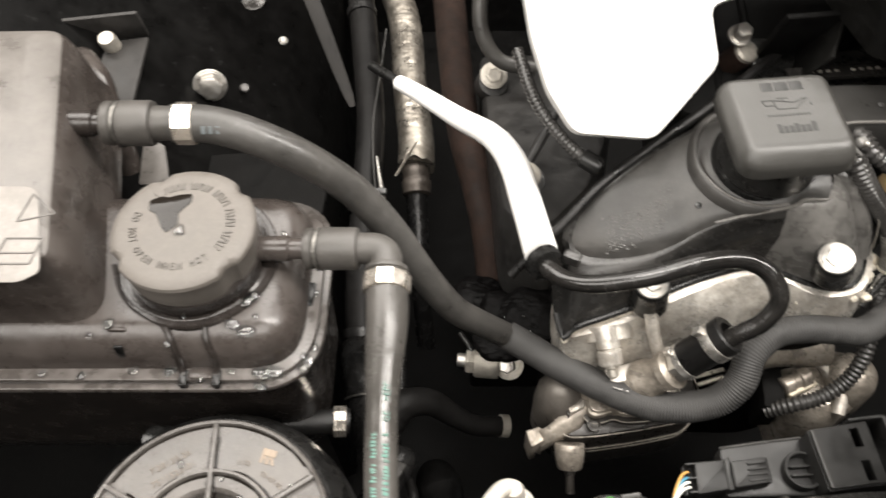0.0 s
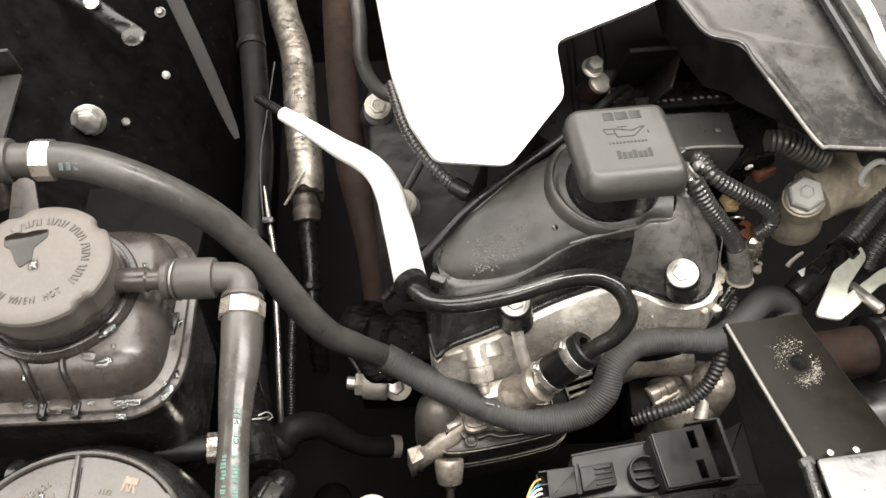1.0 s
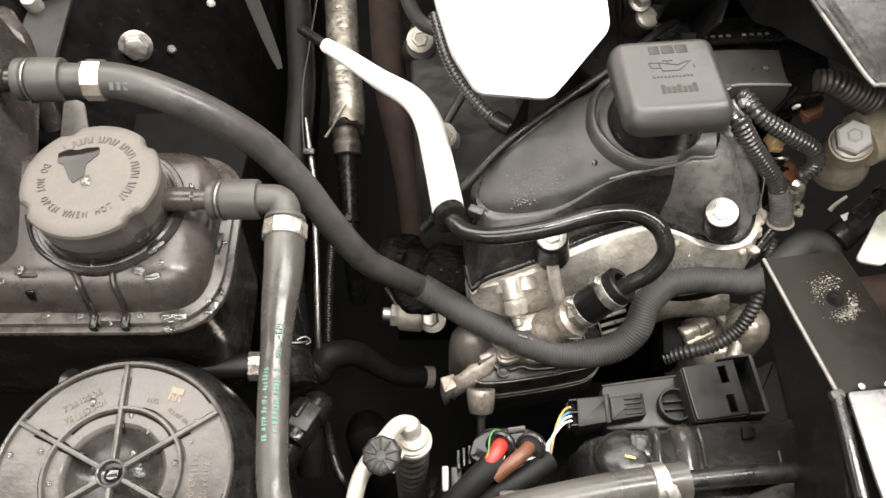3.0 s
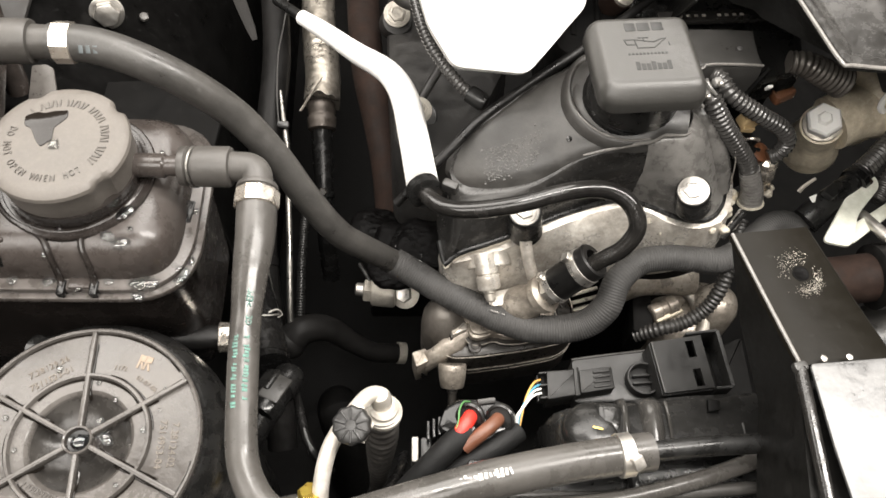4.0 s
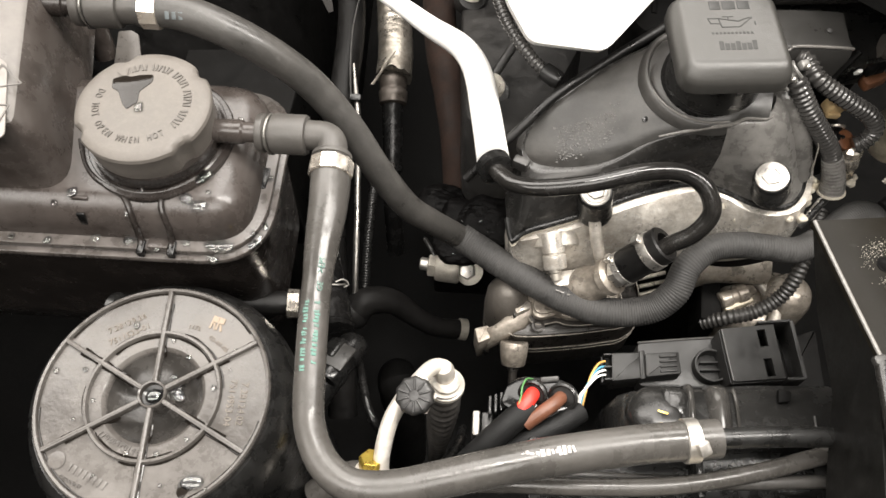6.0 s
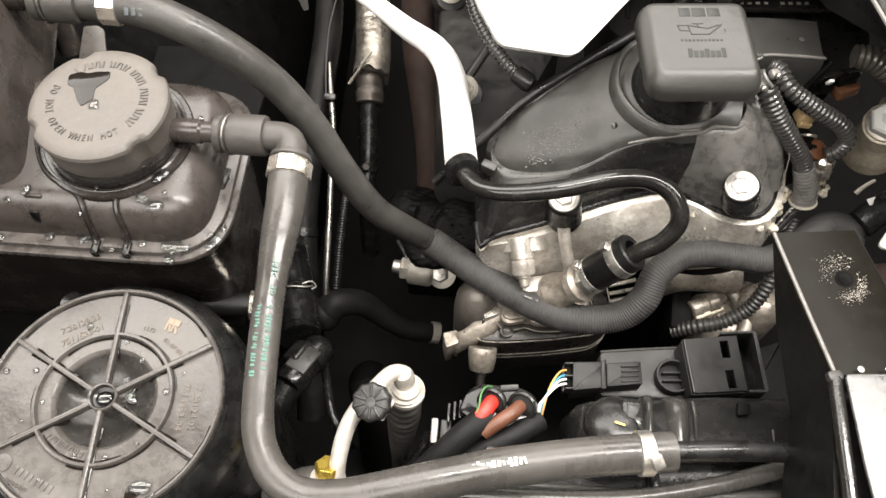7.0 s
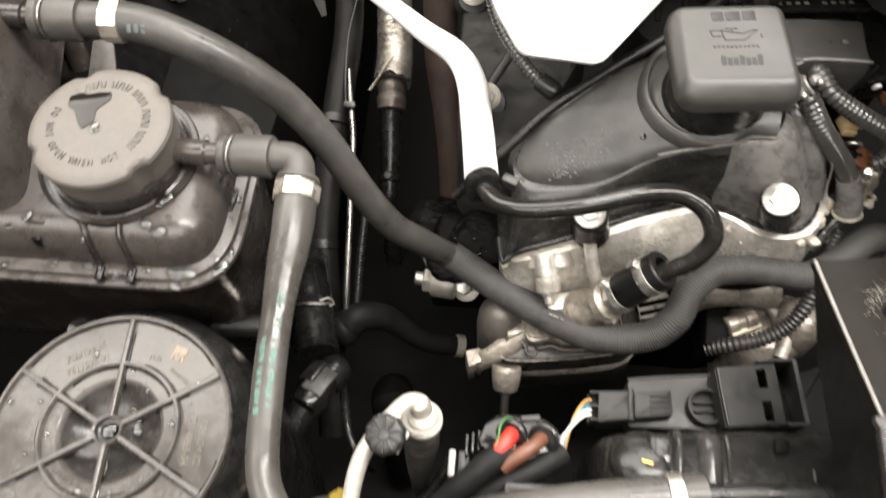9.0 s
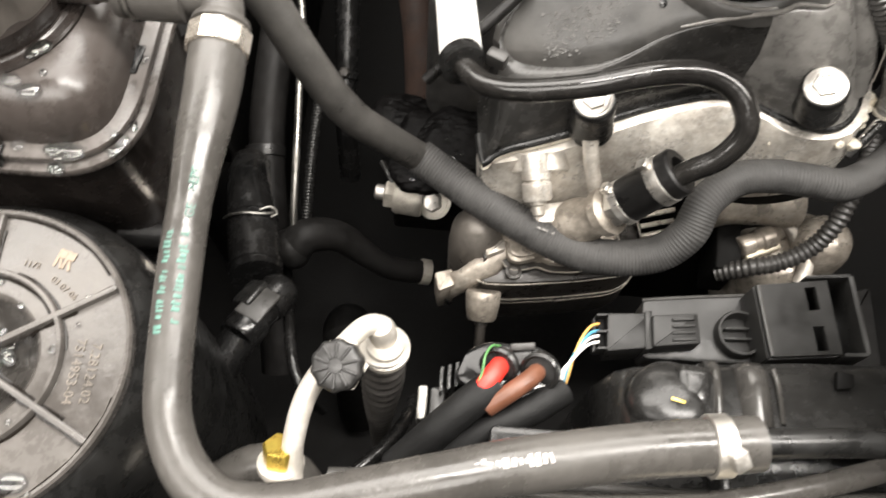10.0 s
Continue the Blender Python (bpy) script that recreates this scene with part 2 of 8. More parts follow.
# paler copy of the cover plastic: smudges, plus reflected light painted in
M["cover_pad"] = material("smudged_sheen_pad", (0.105, 0.101, 0.095), 0.22, spread=0.5, dust=0.8, dust_color=(0.25, 0.24, 0.226), scale=40, dust_scale=32, bump=0.08, fine=800, smudge=1.2)
# pale grey for edge highlights painted as thin tubes; also the sleeve print
M["worn_edge"] = material("glint_and_print_grey", (0.16, 0.152, 0.142), 0.22, spread=0.3, dust=0.4, dust_color=(0.06, 0.056, 0.052), dust_scale=60, bump=0.05)
M["filter"] = material("housing_plastic", (0.068, 0.062, 0.057), 0.21, spread=0.2, dust=0.5, dust_color=(0.172, 0.160, 0.148), scale=18, dust_scale=22, bump=0.10, fine=900, smudge=0.8)
M["lid_print"] = material("faded_lid_print", (0.150, 0.128, 0.105), 0.5, spread=0.3, dust=0.8, dust_color=(0.085, 0.076, 0.068), dust_scale=220, bump=0)
M["gloss_black"] = material("gloss_black_paint", (0.010, 0.0095, 0.009), 0.14, spread=0.2, dust=0.25, dust_color=(0.05, 0.045, 0.04), bump=0.02)
M["cap_black"] = material("service_cap_plastic", (0.020, 0.0195, 0.019), 0.3, spread=0.2, dust=0.35, dust_color=(0.07, 0.067, 0.063), scale=80, dust_scale=70, bump=0.12, fine=900)
M["ribbed_hose"] = material("dusty_ribbed_hose", (0.030, 0.028, 0.026), 0.35, spread=0.25, dust=0.5, dust_color=(0.10, 0.093, 0.085), bump=0.15)
M["bracket"] = material("bracket_paint", (0.0072, 0.0062, 0.0045), 0.42, spread=0.12, dust=0.12, dust_color=(0.022, 0.019, 0.015), bump=0.03, smudge=0.25, spec=0.10, spots=0.02)
M["plate"] = material("silver_plate_paint", (0.11, 0.11, 0.11), 0.34, metal=0.5, spread=0.2, dust=0.4, dust_color=(0.27, 0.263, 0.252), dust_scale=14, bump=0.06)
M["alu"] = material("cast_aluminium", (0.57, 0.535, 0.48), 0.27, metal=0.5, spread=0.35, grain=0.25, dust=0.85, dust_color=(0.165, 0.130, 0.098), scale=45, dust_scale=32, bump=0.35, fine=420)
M["alu_dark"] = material("oily_casting", (0.021, 0.0188, 0.0166), 0.28, metal=0.2, spread=0.4, dust=0.5, dust_color=(0.040, 0.035, 0.030), scale=40, bump=0.35, fine=350)
M["steel"] = material("zinc_steel", (0.60, 0.575, 0.535), 0.33, metal=0.9, spread=0.2, dust=0.4, dust_color=(0.24, 0.21, 0.175), scale=90, bump=0.08)
M["band"] = material("clamp_steel", (0.78, 0.72, 0.64), 0.24, metal=0.9, spread=0.12, dust=0.2, dust_color=(0.5, 0.42, 0.3), bump=0.05)
M["bolt_head"] = material("dull_bolt_head", (0.48, 0.45, 0.40), 0.42, metal=0.6, spread=0.25, dust=0.6, dust_color=(0.20, 0.175, 0.14), bump=0.2)
M["white_plastic"] = material("white_plastic", (0.84, 0.83, 0.80), 0.42, spread=0.03, bump=0.03, smudge=0.1)
M["white_foam"] = material("white_insulation", (0.92, 0.91, 0.88), 0.8, spread=0.03, bump=0.5, fine=700, smudge=0.1)
M["ac_alu"] = material("pale_aluminium_pipe", (0.62, 0.58, 0.52), 0.38, metal=0.35, spread=0.15, dust=0.4, dust_color=(0.34, 0.31, 0.25), bump=0.12)
M["brass"] = material("yellow_zinc", (0.72, 0.50, 0.10), 0.3, metal=0.85, spread=0.15, bump=0.08)
M["foil"] = material("foil_wrap", (0.38, 0.35, 0.305), 0.3, metal=0.8, spread=0.4, dust=0.8, dust_color=(0.10, 0.082, 0.063), dust_scale=45, bump=0.9, fine=160)
M["pipe_collar"] = material("stained_collar_metal", (0.075, 0.064, 0.055), 0.35, metal=0.5, spread=0.4, dust=0.6, dust_color=(0.022, 0.018, 0.015), dust_scale=70, bump=0.2)
M["rust"] = material("rusty_casting", (0.019, 0.0105, 0.0075), 0.7, spread=0.5, dust=0.6, dust_color=(0.008, 0.006, 0.005), bump=0.4, fine=300, spec=0.2)
# near-black: shade of the deep bay and of openings, put in the colour
M["cavity"] = material("deep_shade_black", (0.0034, 0.0033, 0.0032), 0.6, spread=0.4, dust=0.3, dust_color=(0.009, 0.008, 0.0072), bump=0.2, spec=0.07)
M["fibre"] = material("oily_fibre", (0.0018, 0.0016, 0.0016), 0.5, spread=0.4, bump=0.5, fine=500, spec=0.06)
M["plate_edge"] = material("machined_edge", (0.48, 0.44, 0.385), 0.3, metal=0.6, spread=0.3, dust=0.55, dust_color=(0.06, 0.05, 0.042), dust_scale=80, bump=0.1)
M["connector"] = material("dusty_connector_plastic", (0.050, 0.0465, 0.0425), 0.4, spread=0.12, dust=0.4, dust_color=(0.105, 0.098, 0.090), scale=40, dust_scale=30, bump=0.12, fine=1100, smudge=0.6)
M["old_hose"] = material("old_bay_hose", (0.0075, 0.0072, 0.007), 0.42, spread=0.3, dust=0.4, dust_color=(0.018, 0.0165, 0.0155), bump=0.12, spec=0.12)
M["conduit"] = material("conduit_plastic", (0.046, 0.044, 0.042), 0.14, spread=0.25, dust=0.15, dust_color=(0.14, 0.135, 0.128), bump=0.03, smudge=0.3, coat=0.8)
M["conduit_end"] = material("worn_conduit_end", (0.14, 0.134, 0.127), 0.22, spread=0.3, dust=0.4, dust_color=(0.26, 0.25, 0.236), bump=0.05, smudge=0.7)
M["clip_metal"] = material("dull_clip_metal", (0.21, 0.205, 0.195), 0.35, metal=0.3, spread=0.2, dust=0.4, dust_color=(0.3, 0.29, 0.27), bump=0.1)
M["castpale"] = material("pale_casting", (0.60, 0.53, 0.41), 0.42, metal=0.1, spread=0.25, dust=0.55, dust_color=(0.2, 0.15, 0.095), dust_scale=40, bump=0.3, fine=420)
M["alu_pump"] = material("stained_pump_casting", (0.31, 0.278, 0.238), 0.28, metal=0.5, spread=0.4, grain=0.2, dust=0.85, dust_color=(0.086, 0.068, 0.051), scale=60, dust_scale=55, bump=0.4, fine=420)
M["pump_grey"] = material("grey_pump_casting", (0.13, 0.118, 0.105), 0.35, metal=0.4, spread=0.3, dust=0.5, dust_color=(0.06, 0.05, 0.042), scale=50, bump=0.3, fine=420)
M["dish"] = material("sunk_gloss_plastic", (0.028, 0.026, 0.024), 0.2, spread=0.25, dust=0.3, dust_color=(0.12, 0.11, 0.10), bump=0.05)
M["intake"] = material("intake_plastic", (0.027, 0.026, 0.0246), 0.22, spread=0.4, dust=0.6, dust_color=(0.12, 0.115, 0.109), scale=12, dust_scale=14, bump=0.06, fine=500, smudge=1.1)
# near-black for bracket and intake sides, their shade put in the colour
M["bracket_side"] = material("shaded_side_black", (0.0058, 0.0056, 0.0051), 0.45, spread=0.2, bump=0.04, spec=0.16)
M["shroud"] = material("shroud_plastic", (0.0115, 0.0113, 0.0109), 0.22, spread=0.2, dust=0.2, dust_color=(0.040, 0.038, 0.035), bump=0.06, fine=900, smudge=0.6, spec=0.42, spots=0.02)
# glossy; a base paler than the shell paints in part of the straps' highlights
M["shroud_gloss"] = material("glossy_rib_plastic", (0.030, 0.0285, 0.0265), 0.12, spread=0.3, dust=0.2, dust_color=(0.11, 0.104, 0.098), dust_scale=45, bump=0.03, smudge=0.5, coat=0.6)
M["tube_steel"] = material("dull_tube_steel", (0.30, 0.29, 0.27), 0.3, metal=0.9, spread=0.3, dust=0.6, dust_color=(0.05, 0.045, 0.04), dust_scale=60, bump=0.1)
M["unit"] = material("control_unit_plastic", (0.0088, 0.0086, 0.0082), 0.36, spread=0.12, dust=0.15, dust_color=(0.022, 0.021, 0.0195), bump=0.1, fine=1100, smudge=0.3, spec=0.34)
M["casting_dark"] = material("dark_grey_casting", (0.016, 0.0154, 0.0148), 0.4, spread=0.3, dust=0.5, dust_color=(0.042, 0.039, 0.036), scale=30, dust_scale=20, bump=0.3, fine=400)
M["wing"] = material("inner_wing_paint", (0.0030, 0.0029, 0.0028), 0.35, spread=0.3, dust=0.06, dust_color=(0.008, 0.0074, 0.007), bump=0.03, spots=0.02, spec=0.05, smudge=0.2)
M["shelf"] = material("dusty_plate", (0.015, 0.0138, 0.0128), 0.6, spread=0.25, dust=0.5, dust_color=(0.040, 0.036, 0.033), bump=0.2)
M["beige"] = material("aged_beige_panel", (0.55, 0.50, 0.40), 0.7, spread=0.2, dust=0.6, dust_color=(0.28, 0.25, 0.2), bump=0.3)
M["lever"] = material("pale_lever_paint", (0.60, 0.61, 0.53), 0.5, spread=0.1, dust=0.3, dust_color=(0.4, 0.38, 0.3), bump=0.1)
M["red_wire"] = material("red_insulation", (0.62, 0.035, 0.024), 0.4, spread=0.08, bump=0.03)
M["brown_wire"] = material("brown_insulation", (0.125, 0.050, 0.028), 0.45, spread=0.15, bump=0.03)
M["yellow_wire"] = material("yellow_insulation", (0.55, 0.31, 0.09), 0.4, bump=0.0)
M["green_wire"] = material("green_insulation", (0.08, 0.22, 0.07), 0.4, bump=0.0)
M["white_wire"] = material("white_insulation_wire", (0.78, 0.77, 0.73), 0.4, bump=0.0)
M["blue_wire"] = material("blue_insulation", (0.07, 0.25, 0.36), 0.4, bump=0.0)
M["tape"] = material("cloth_tape", (0.006, 0.006, 0.006), 0.6, bump=0.4, fine=1200, spec=0.25)
M["green_print"] = material("green_print", (0.075, 0.185, 0.150), 0.45, spread=0.4, scale=200, dust=0.8, dust_color=(0.080, 0.090, 0.080), dust_scale=260, bump=0)
M["blue_print"] = material("pale_blue_print", (0.098, 0.114, 0.120), 0.5, spread=0.3, dust=0.7, dust_color=(0.07, 0.072, 0.07), dust_scale=260, bump=0)
M["white_print"] = material("white_print", (0.55, 0.52, 0.49), 0.6, spread=0.2, dust=0.7, dust_color=(0.2, 0.19, 0.18), dust_scale=250, bump=0)
M["tan_print"] = material("tan_print", (0.27, 0.21, 0.155), 0.6, spread=0.2, dust=0.7, dust_color=(0.15, 0.135, 0.12), dust_scale=200, bump=0)
M["label_pale"] = material("pale_sticker", (0.205, 0.19, 0.175), 0.45, spread=0.1, dust=0.3, dust_color=(0.15, 0.138, 0.127), bump=0.02)
M["label_line"] = material("sticker_line", (0.105, 0.098, 0.09), 0.5, bump=0)
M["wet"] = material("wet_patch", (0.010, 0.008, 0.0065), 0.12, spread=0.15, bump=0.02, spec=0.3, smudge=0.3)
M["coil_lid"] = material("satin_charcoal_plastic", (0.034, 0.0328, 0.031), 0.34, spread=0.1, dust=0.3, dust_color=(0.06, 0.057, 0.053), bump=0.08, fine=1000, smudge=0.4)
M["tan_plug"] = material("tan_connector_plastic", (0.46, 0.33, 0.17), 0.4, spread=0.12, dust=0.4, dust_color=(0.2, 0.15, 0.1), bump=0.05)
M["copper_dull"] = material("rust_brown_plastic", (0.16, 0.062, 0.026), 0.45, spread=0.3, dust=0.5, dust_color=(0.05, 0.03, 0.02), bump=0.15)
M["gasket"] = material("pale_gasket", (0.50, 0.46, 0.385), 0.5, spread=0.3, dust=0.5, dust_color=(0.16, 0.13, 0.10), dust_scale=90, bump=0.2)
M["wall_paint"] = material("garage_wall", (0.55, 0.54, 0.52), 0.8, scale=2, spread=0.06, bump=0.1)
M["concrete"] = material("garage_floor", (0.25, 0.245, 0.24), 0.7, scale=3, spread=0.15, bump=0.1)


water = bpy.data.materials.new("water")
water.use_nodes = True
wb = water.node_tree.nodes["Principled BSDF"]
wb.inputs["Base Color"].default_value = (0.9, 0.92, 0.92, 1)
wb.inputs["Roughness"].default_value, wb.inputs["IOR"].default_value, wb.inputs["Transmission Weight"].default_value = 0.0, 1.36, 1.0
wb.inputs["Coat Weight"].default_value, wb.inputs["Coat Roughness"].default_value = 1.0, 0.0
M["water"] = water

# ---- the garage round the car ----
piece("floor", slab(rect(-3, -3, 3, 3), -0.05, 0.0, 0.01, 0), M["concrete"], "grey concrete garage floor", "floor", kind="structure")
piece("ceiling", slab(rect(-3, -3, 3, 3), 2.75, 2.8, 0.01, 0), M["wall_paint"], "pale painted garage ceiling", "ceiling", kind="structure")
for nm, r in (("wall_north", rect(-3, 3, 3, 3.1)), ("wall_south", rect(-3, -3.1, 3, -3)), ("wall_east", rect(3, -3, 3.1, 3)), ("wall_west", rect(-3.1, -3, -3, 3))):
    piece(nm, slab(r, 0.0, 2.75, 0.01, 0), M["wall_paint"], "pale painted garage wall", "wall", kind="structure")

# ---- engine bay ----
# floor and walls added to close the bay, coloured for its deep shade
piece("wall_bay_floor", slab(rect(-0.7, 0.0, 0.75, 1.0), 0.44, 0.46, 0.01, 0), M["cavity"], "near-black undertray closing the bay, depth shade in its colour", "undertray", kind="structure")
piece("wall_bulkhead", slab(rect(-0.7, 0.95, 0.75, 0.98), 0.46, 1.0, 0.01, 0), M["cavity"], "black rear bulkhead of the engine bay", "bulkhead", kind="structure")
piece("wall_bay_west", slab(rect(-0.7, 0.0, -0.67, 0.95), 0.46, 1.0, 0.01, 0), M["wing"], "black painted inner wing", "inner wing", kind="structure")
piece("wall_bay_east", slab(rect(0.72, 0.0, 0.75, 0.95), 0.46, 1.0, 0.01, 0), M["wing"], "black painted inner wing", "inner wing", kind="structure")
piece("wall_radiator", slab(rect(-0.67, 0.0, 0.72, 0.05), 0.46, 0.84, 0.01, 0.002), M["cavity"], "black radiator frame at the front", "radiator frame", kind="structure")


def inner_wing():
    """The sloping wheel arch with its bolts and holes."""
    bm = bmesh.new()
    ys = [0.30, 0.36, 0.44, 0.52, 0.60, 0.70, 0.85]
    prof = [(-0.62, 0.99), (-0.40, 0.99), (-0.33, 0.965), (-0.26, 0.91), (-0.171, 0.828), (-0.13, 0.787), (-0.105, 0.745), (-0.095, 0.66), (-0.092, 0.48)]
    loops = []
    for y in ys:
        top = [Vector((x, y, z + 0.10 * max(0, y - 0.55))) for x, z in prof]
        loops.append(top + [Vector((v.x - 0.01, v.y, v.z - 0.012)) for v in reversed(top)])
    return loft(bm, loops)


arch = piece("wheel_arch", inner_wing(), M["wing"], "black painted sloping wheel arch with a bolt", "inner wing", kind="structure")


def bolt(name, at, axis, r, h, label, washer=None, mat="steel", group="", bushing=None, dish=True):
    """A hex bolt with a flange; the base of the head is at the place."""
    root = thing(name, label, "bolt", group, at=at)
    m = axes_to(axis, at)
    if bushing:
        br, bh = bushing
        part("bushing", lathe([(br * 0.9, -bh), (br * 1.06, -bh + 0.001), (br * 1.06, -bh + 0.004), (br, -bh + 0.006), (br, -0.004), (br * 0.97, -0.0012), (br * 0.9, -0.0002)], 28, m), M["plastic"], root, "black rubber bushing")
    wr = washer or r * 1.25
    part("washer", lathe([(wr * 0.96, -0.0006), (wr, -0.0002), (wr, 0.0008), (wr * 0.95, 0.0012), (wr * 0.86, 0.0013), (wr * 0.84, 0.0018), (wr * 0.80, 0.0020), (r * 0.8, 0.0021)], 32, m), M[mat], root)
    prof = [(r, 0.0012), (r, h * 0.8), (r * 0.95, h * 0.93), (r * 0.82, h)]
    if dish:
        prof += [(r * 0.7, h), (r * 0.6, h * 0.86), (r * 0.2, h * 0.82)]
    part("head", lathe(prof, m=m, sides=6), M[mat], root)
    return root


# ---- things on the wheel arch ----
bolt("hex_bolt", (-0.1690, 0.4750, 0.8355), (0.30, -0.88, 0.42), 0.0092, 0.0085, "zinc hex bolt with washers on the black wheel arch", washer=0.0122, dish=False)
bolt("hex_bolt", (-0.129, 0.580, 0.848), (0.1, -0.5, 0.85), 0.0035, 0.005, "small dull bolt on the black wheel arch", mat="tube_steel", dish=False)
bolt("hex_bolt", (-0.127, 0.541, 0.817), (0.3, -0.4, 0.85), 0.0028, 0.003, "small dull bolt on the black wheel arch", mat="tube_steel", dish=False)
bolt("hex_bolt", (-0.151, 0.492, 0.815), (0.3, -0.4, 0.85), 0.0028, 0.002, "small dark bolt on the black wheel arch", mat="alu_dark", dish=False)

latch = thing("wire_bracket", "black slotted bracket with a bright screw", "bracket", at=(-0.18, 0.57, 0.86))
part("strip", tube([(-0.225, 0.60, 0.885), (-0.18, 0.572, 0.866), (-0.15, 0.55, 0.858), (-0.138, 0.545, 0.85)], 0.008, flat=0.35), M["deep_plastic"], latch)
part("screw", lathe([(0.006, 0), (0.006, 0.002), (0.004, 0.003), (0.002, 0.002)], 20, axes_to((0, -0.4, 0.9), (-0.173, 0.566, 0.869))), M["steel"], latch, "bright screw")
part("end_tab", lathe([(0.0085, 0), (0.0085, 0.002), (0.006, 0.003)], 20, axes_to((0, -0.4, 0.9), (-0.142, 0.543, 0.855))), M["alu_dark"], latch)

strap = loft(bmesh.new(), [[Vector((x, y, z)) + w * Vector(k) for k in ((-1, -0.30, -0.1), (-0.9, -0.27, 0.0), (0.9, 0.27, 0.12), (1, 0.30, 0.02), (0.9, 0.27, -0.1), (-0.9, -0.27, -0.22))] for x, y, z, w in ((-0.1290, 0.595, 0.915, 0.0058), (-0.1120, 0.5675, 0.880, 0.0056), (-0.0979, 0.5453, 0.848, 0.0054), (-0.0899, 0.5321, 0.826, 0.0052), (-0.0819, 0.5187, 0.803, 0.0046), (-0.0762, 0.5085, 0.789, 0.0036), (-0.0735, 0.503, 0.782, 0.0020))])
piece("support_strap", strap, M["shelf"], "grey flat steel strap beside the hoses", "strap")

# grey folded plate and bleed pipe behind the tank
piece("bleed_pipe", tube([(-0.222, 0.43, 0.905), (-0.208, 0.410, 0.916), (-0.198, 0.396, 0.916), (-0.193, 0.380, 0.902), (-0.191, 0.370, 0.87)], 0.0075, 0.004, 16), M["tank_top"], "brown plastic bleed pipe behind the tank", "pipe")
fold = thing("folded_bracket", "dusty grey folded steel bracket behind the tank", "bracket", at=(-0.20, 0.45, 0.90))
part("plate", slab([(-0.26, 0.405), (-0.197, 0.412), (-0.200, 0.478), (-0.26, 0.468)], 0.876, 0.8795, 0.002, 0.0008), M["shelf"], fold)
part("upturn", box(0.06, 0.003, 0.025, pose(-0.231, 0.477, 0.888, 12, 0, 8)), M["shelf"], fold)
part("stud", lathe([(0.006, 0), (0.006, 0.010), (0.005, 0.0115)], 20, axes_to((0, -0.3, 0.95), (-0.222, 0.468, 0.880))), M["bolt_head"], fold)

shelf = thing("dusty_shelf", "dusty dark steel plate under the upper hose", "plate", at=(-0.12, 0.40, 0.83))
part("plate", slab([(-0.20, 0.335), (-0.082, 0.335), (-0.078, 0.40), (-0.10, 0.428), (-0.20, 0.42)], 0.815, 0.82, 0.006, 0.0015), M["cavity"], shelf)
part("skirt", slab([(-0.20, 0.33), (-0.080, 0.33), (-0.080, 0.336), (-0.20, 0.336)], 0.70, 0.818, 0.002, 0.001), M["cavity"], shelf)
part("tab", slab([(-0.0095, -0.013), (0.0095, -0.013), (0.0055, 0.011), (0.001, 0.0135), (-0.0075, 0.0125)], -0.001, 0.001, 0.0015, 0.0004, pose(-0.174, 0.370, 0.875, 28, 0, 0)), M["filter"], shelf, "pale grey plastic tab")

# ---- coolant tank ----
CAP = (-0.1168, 0.2728)


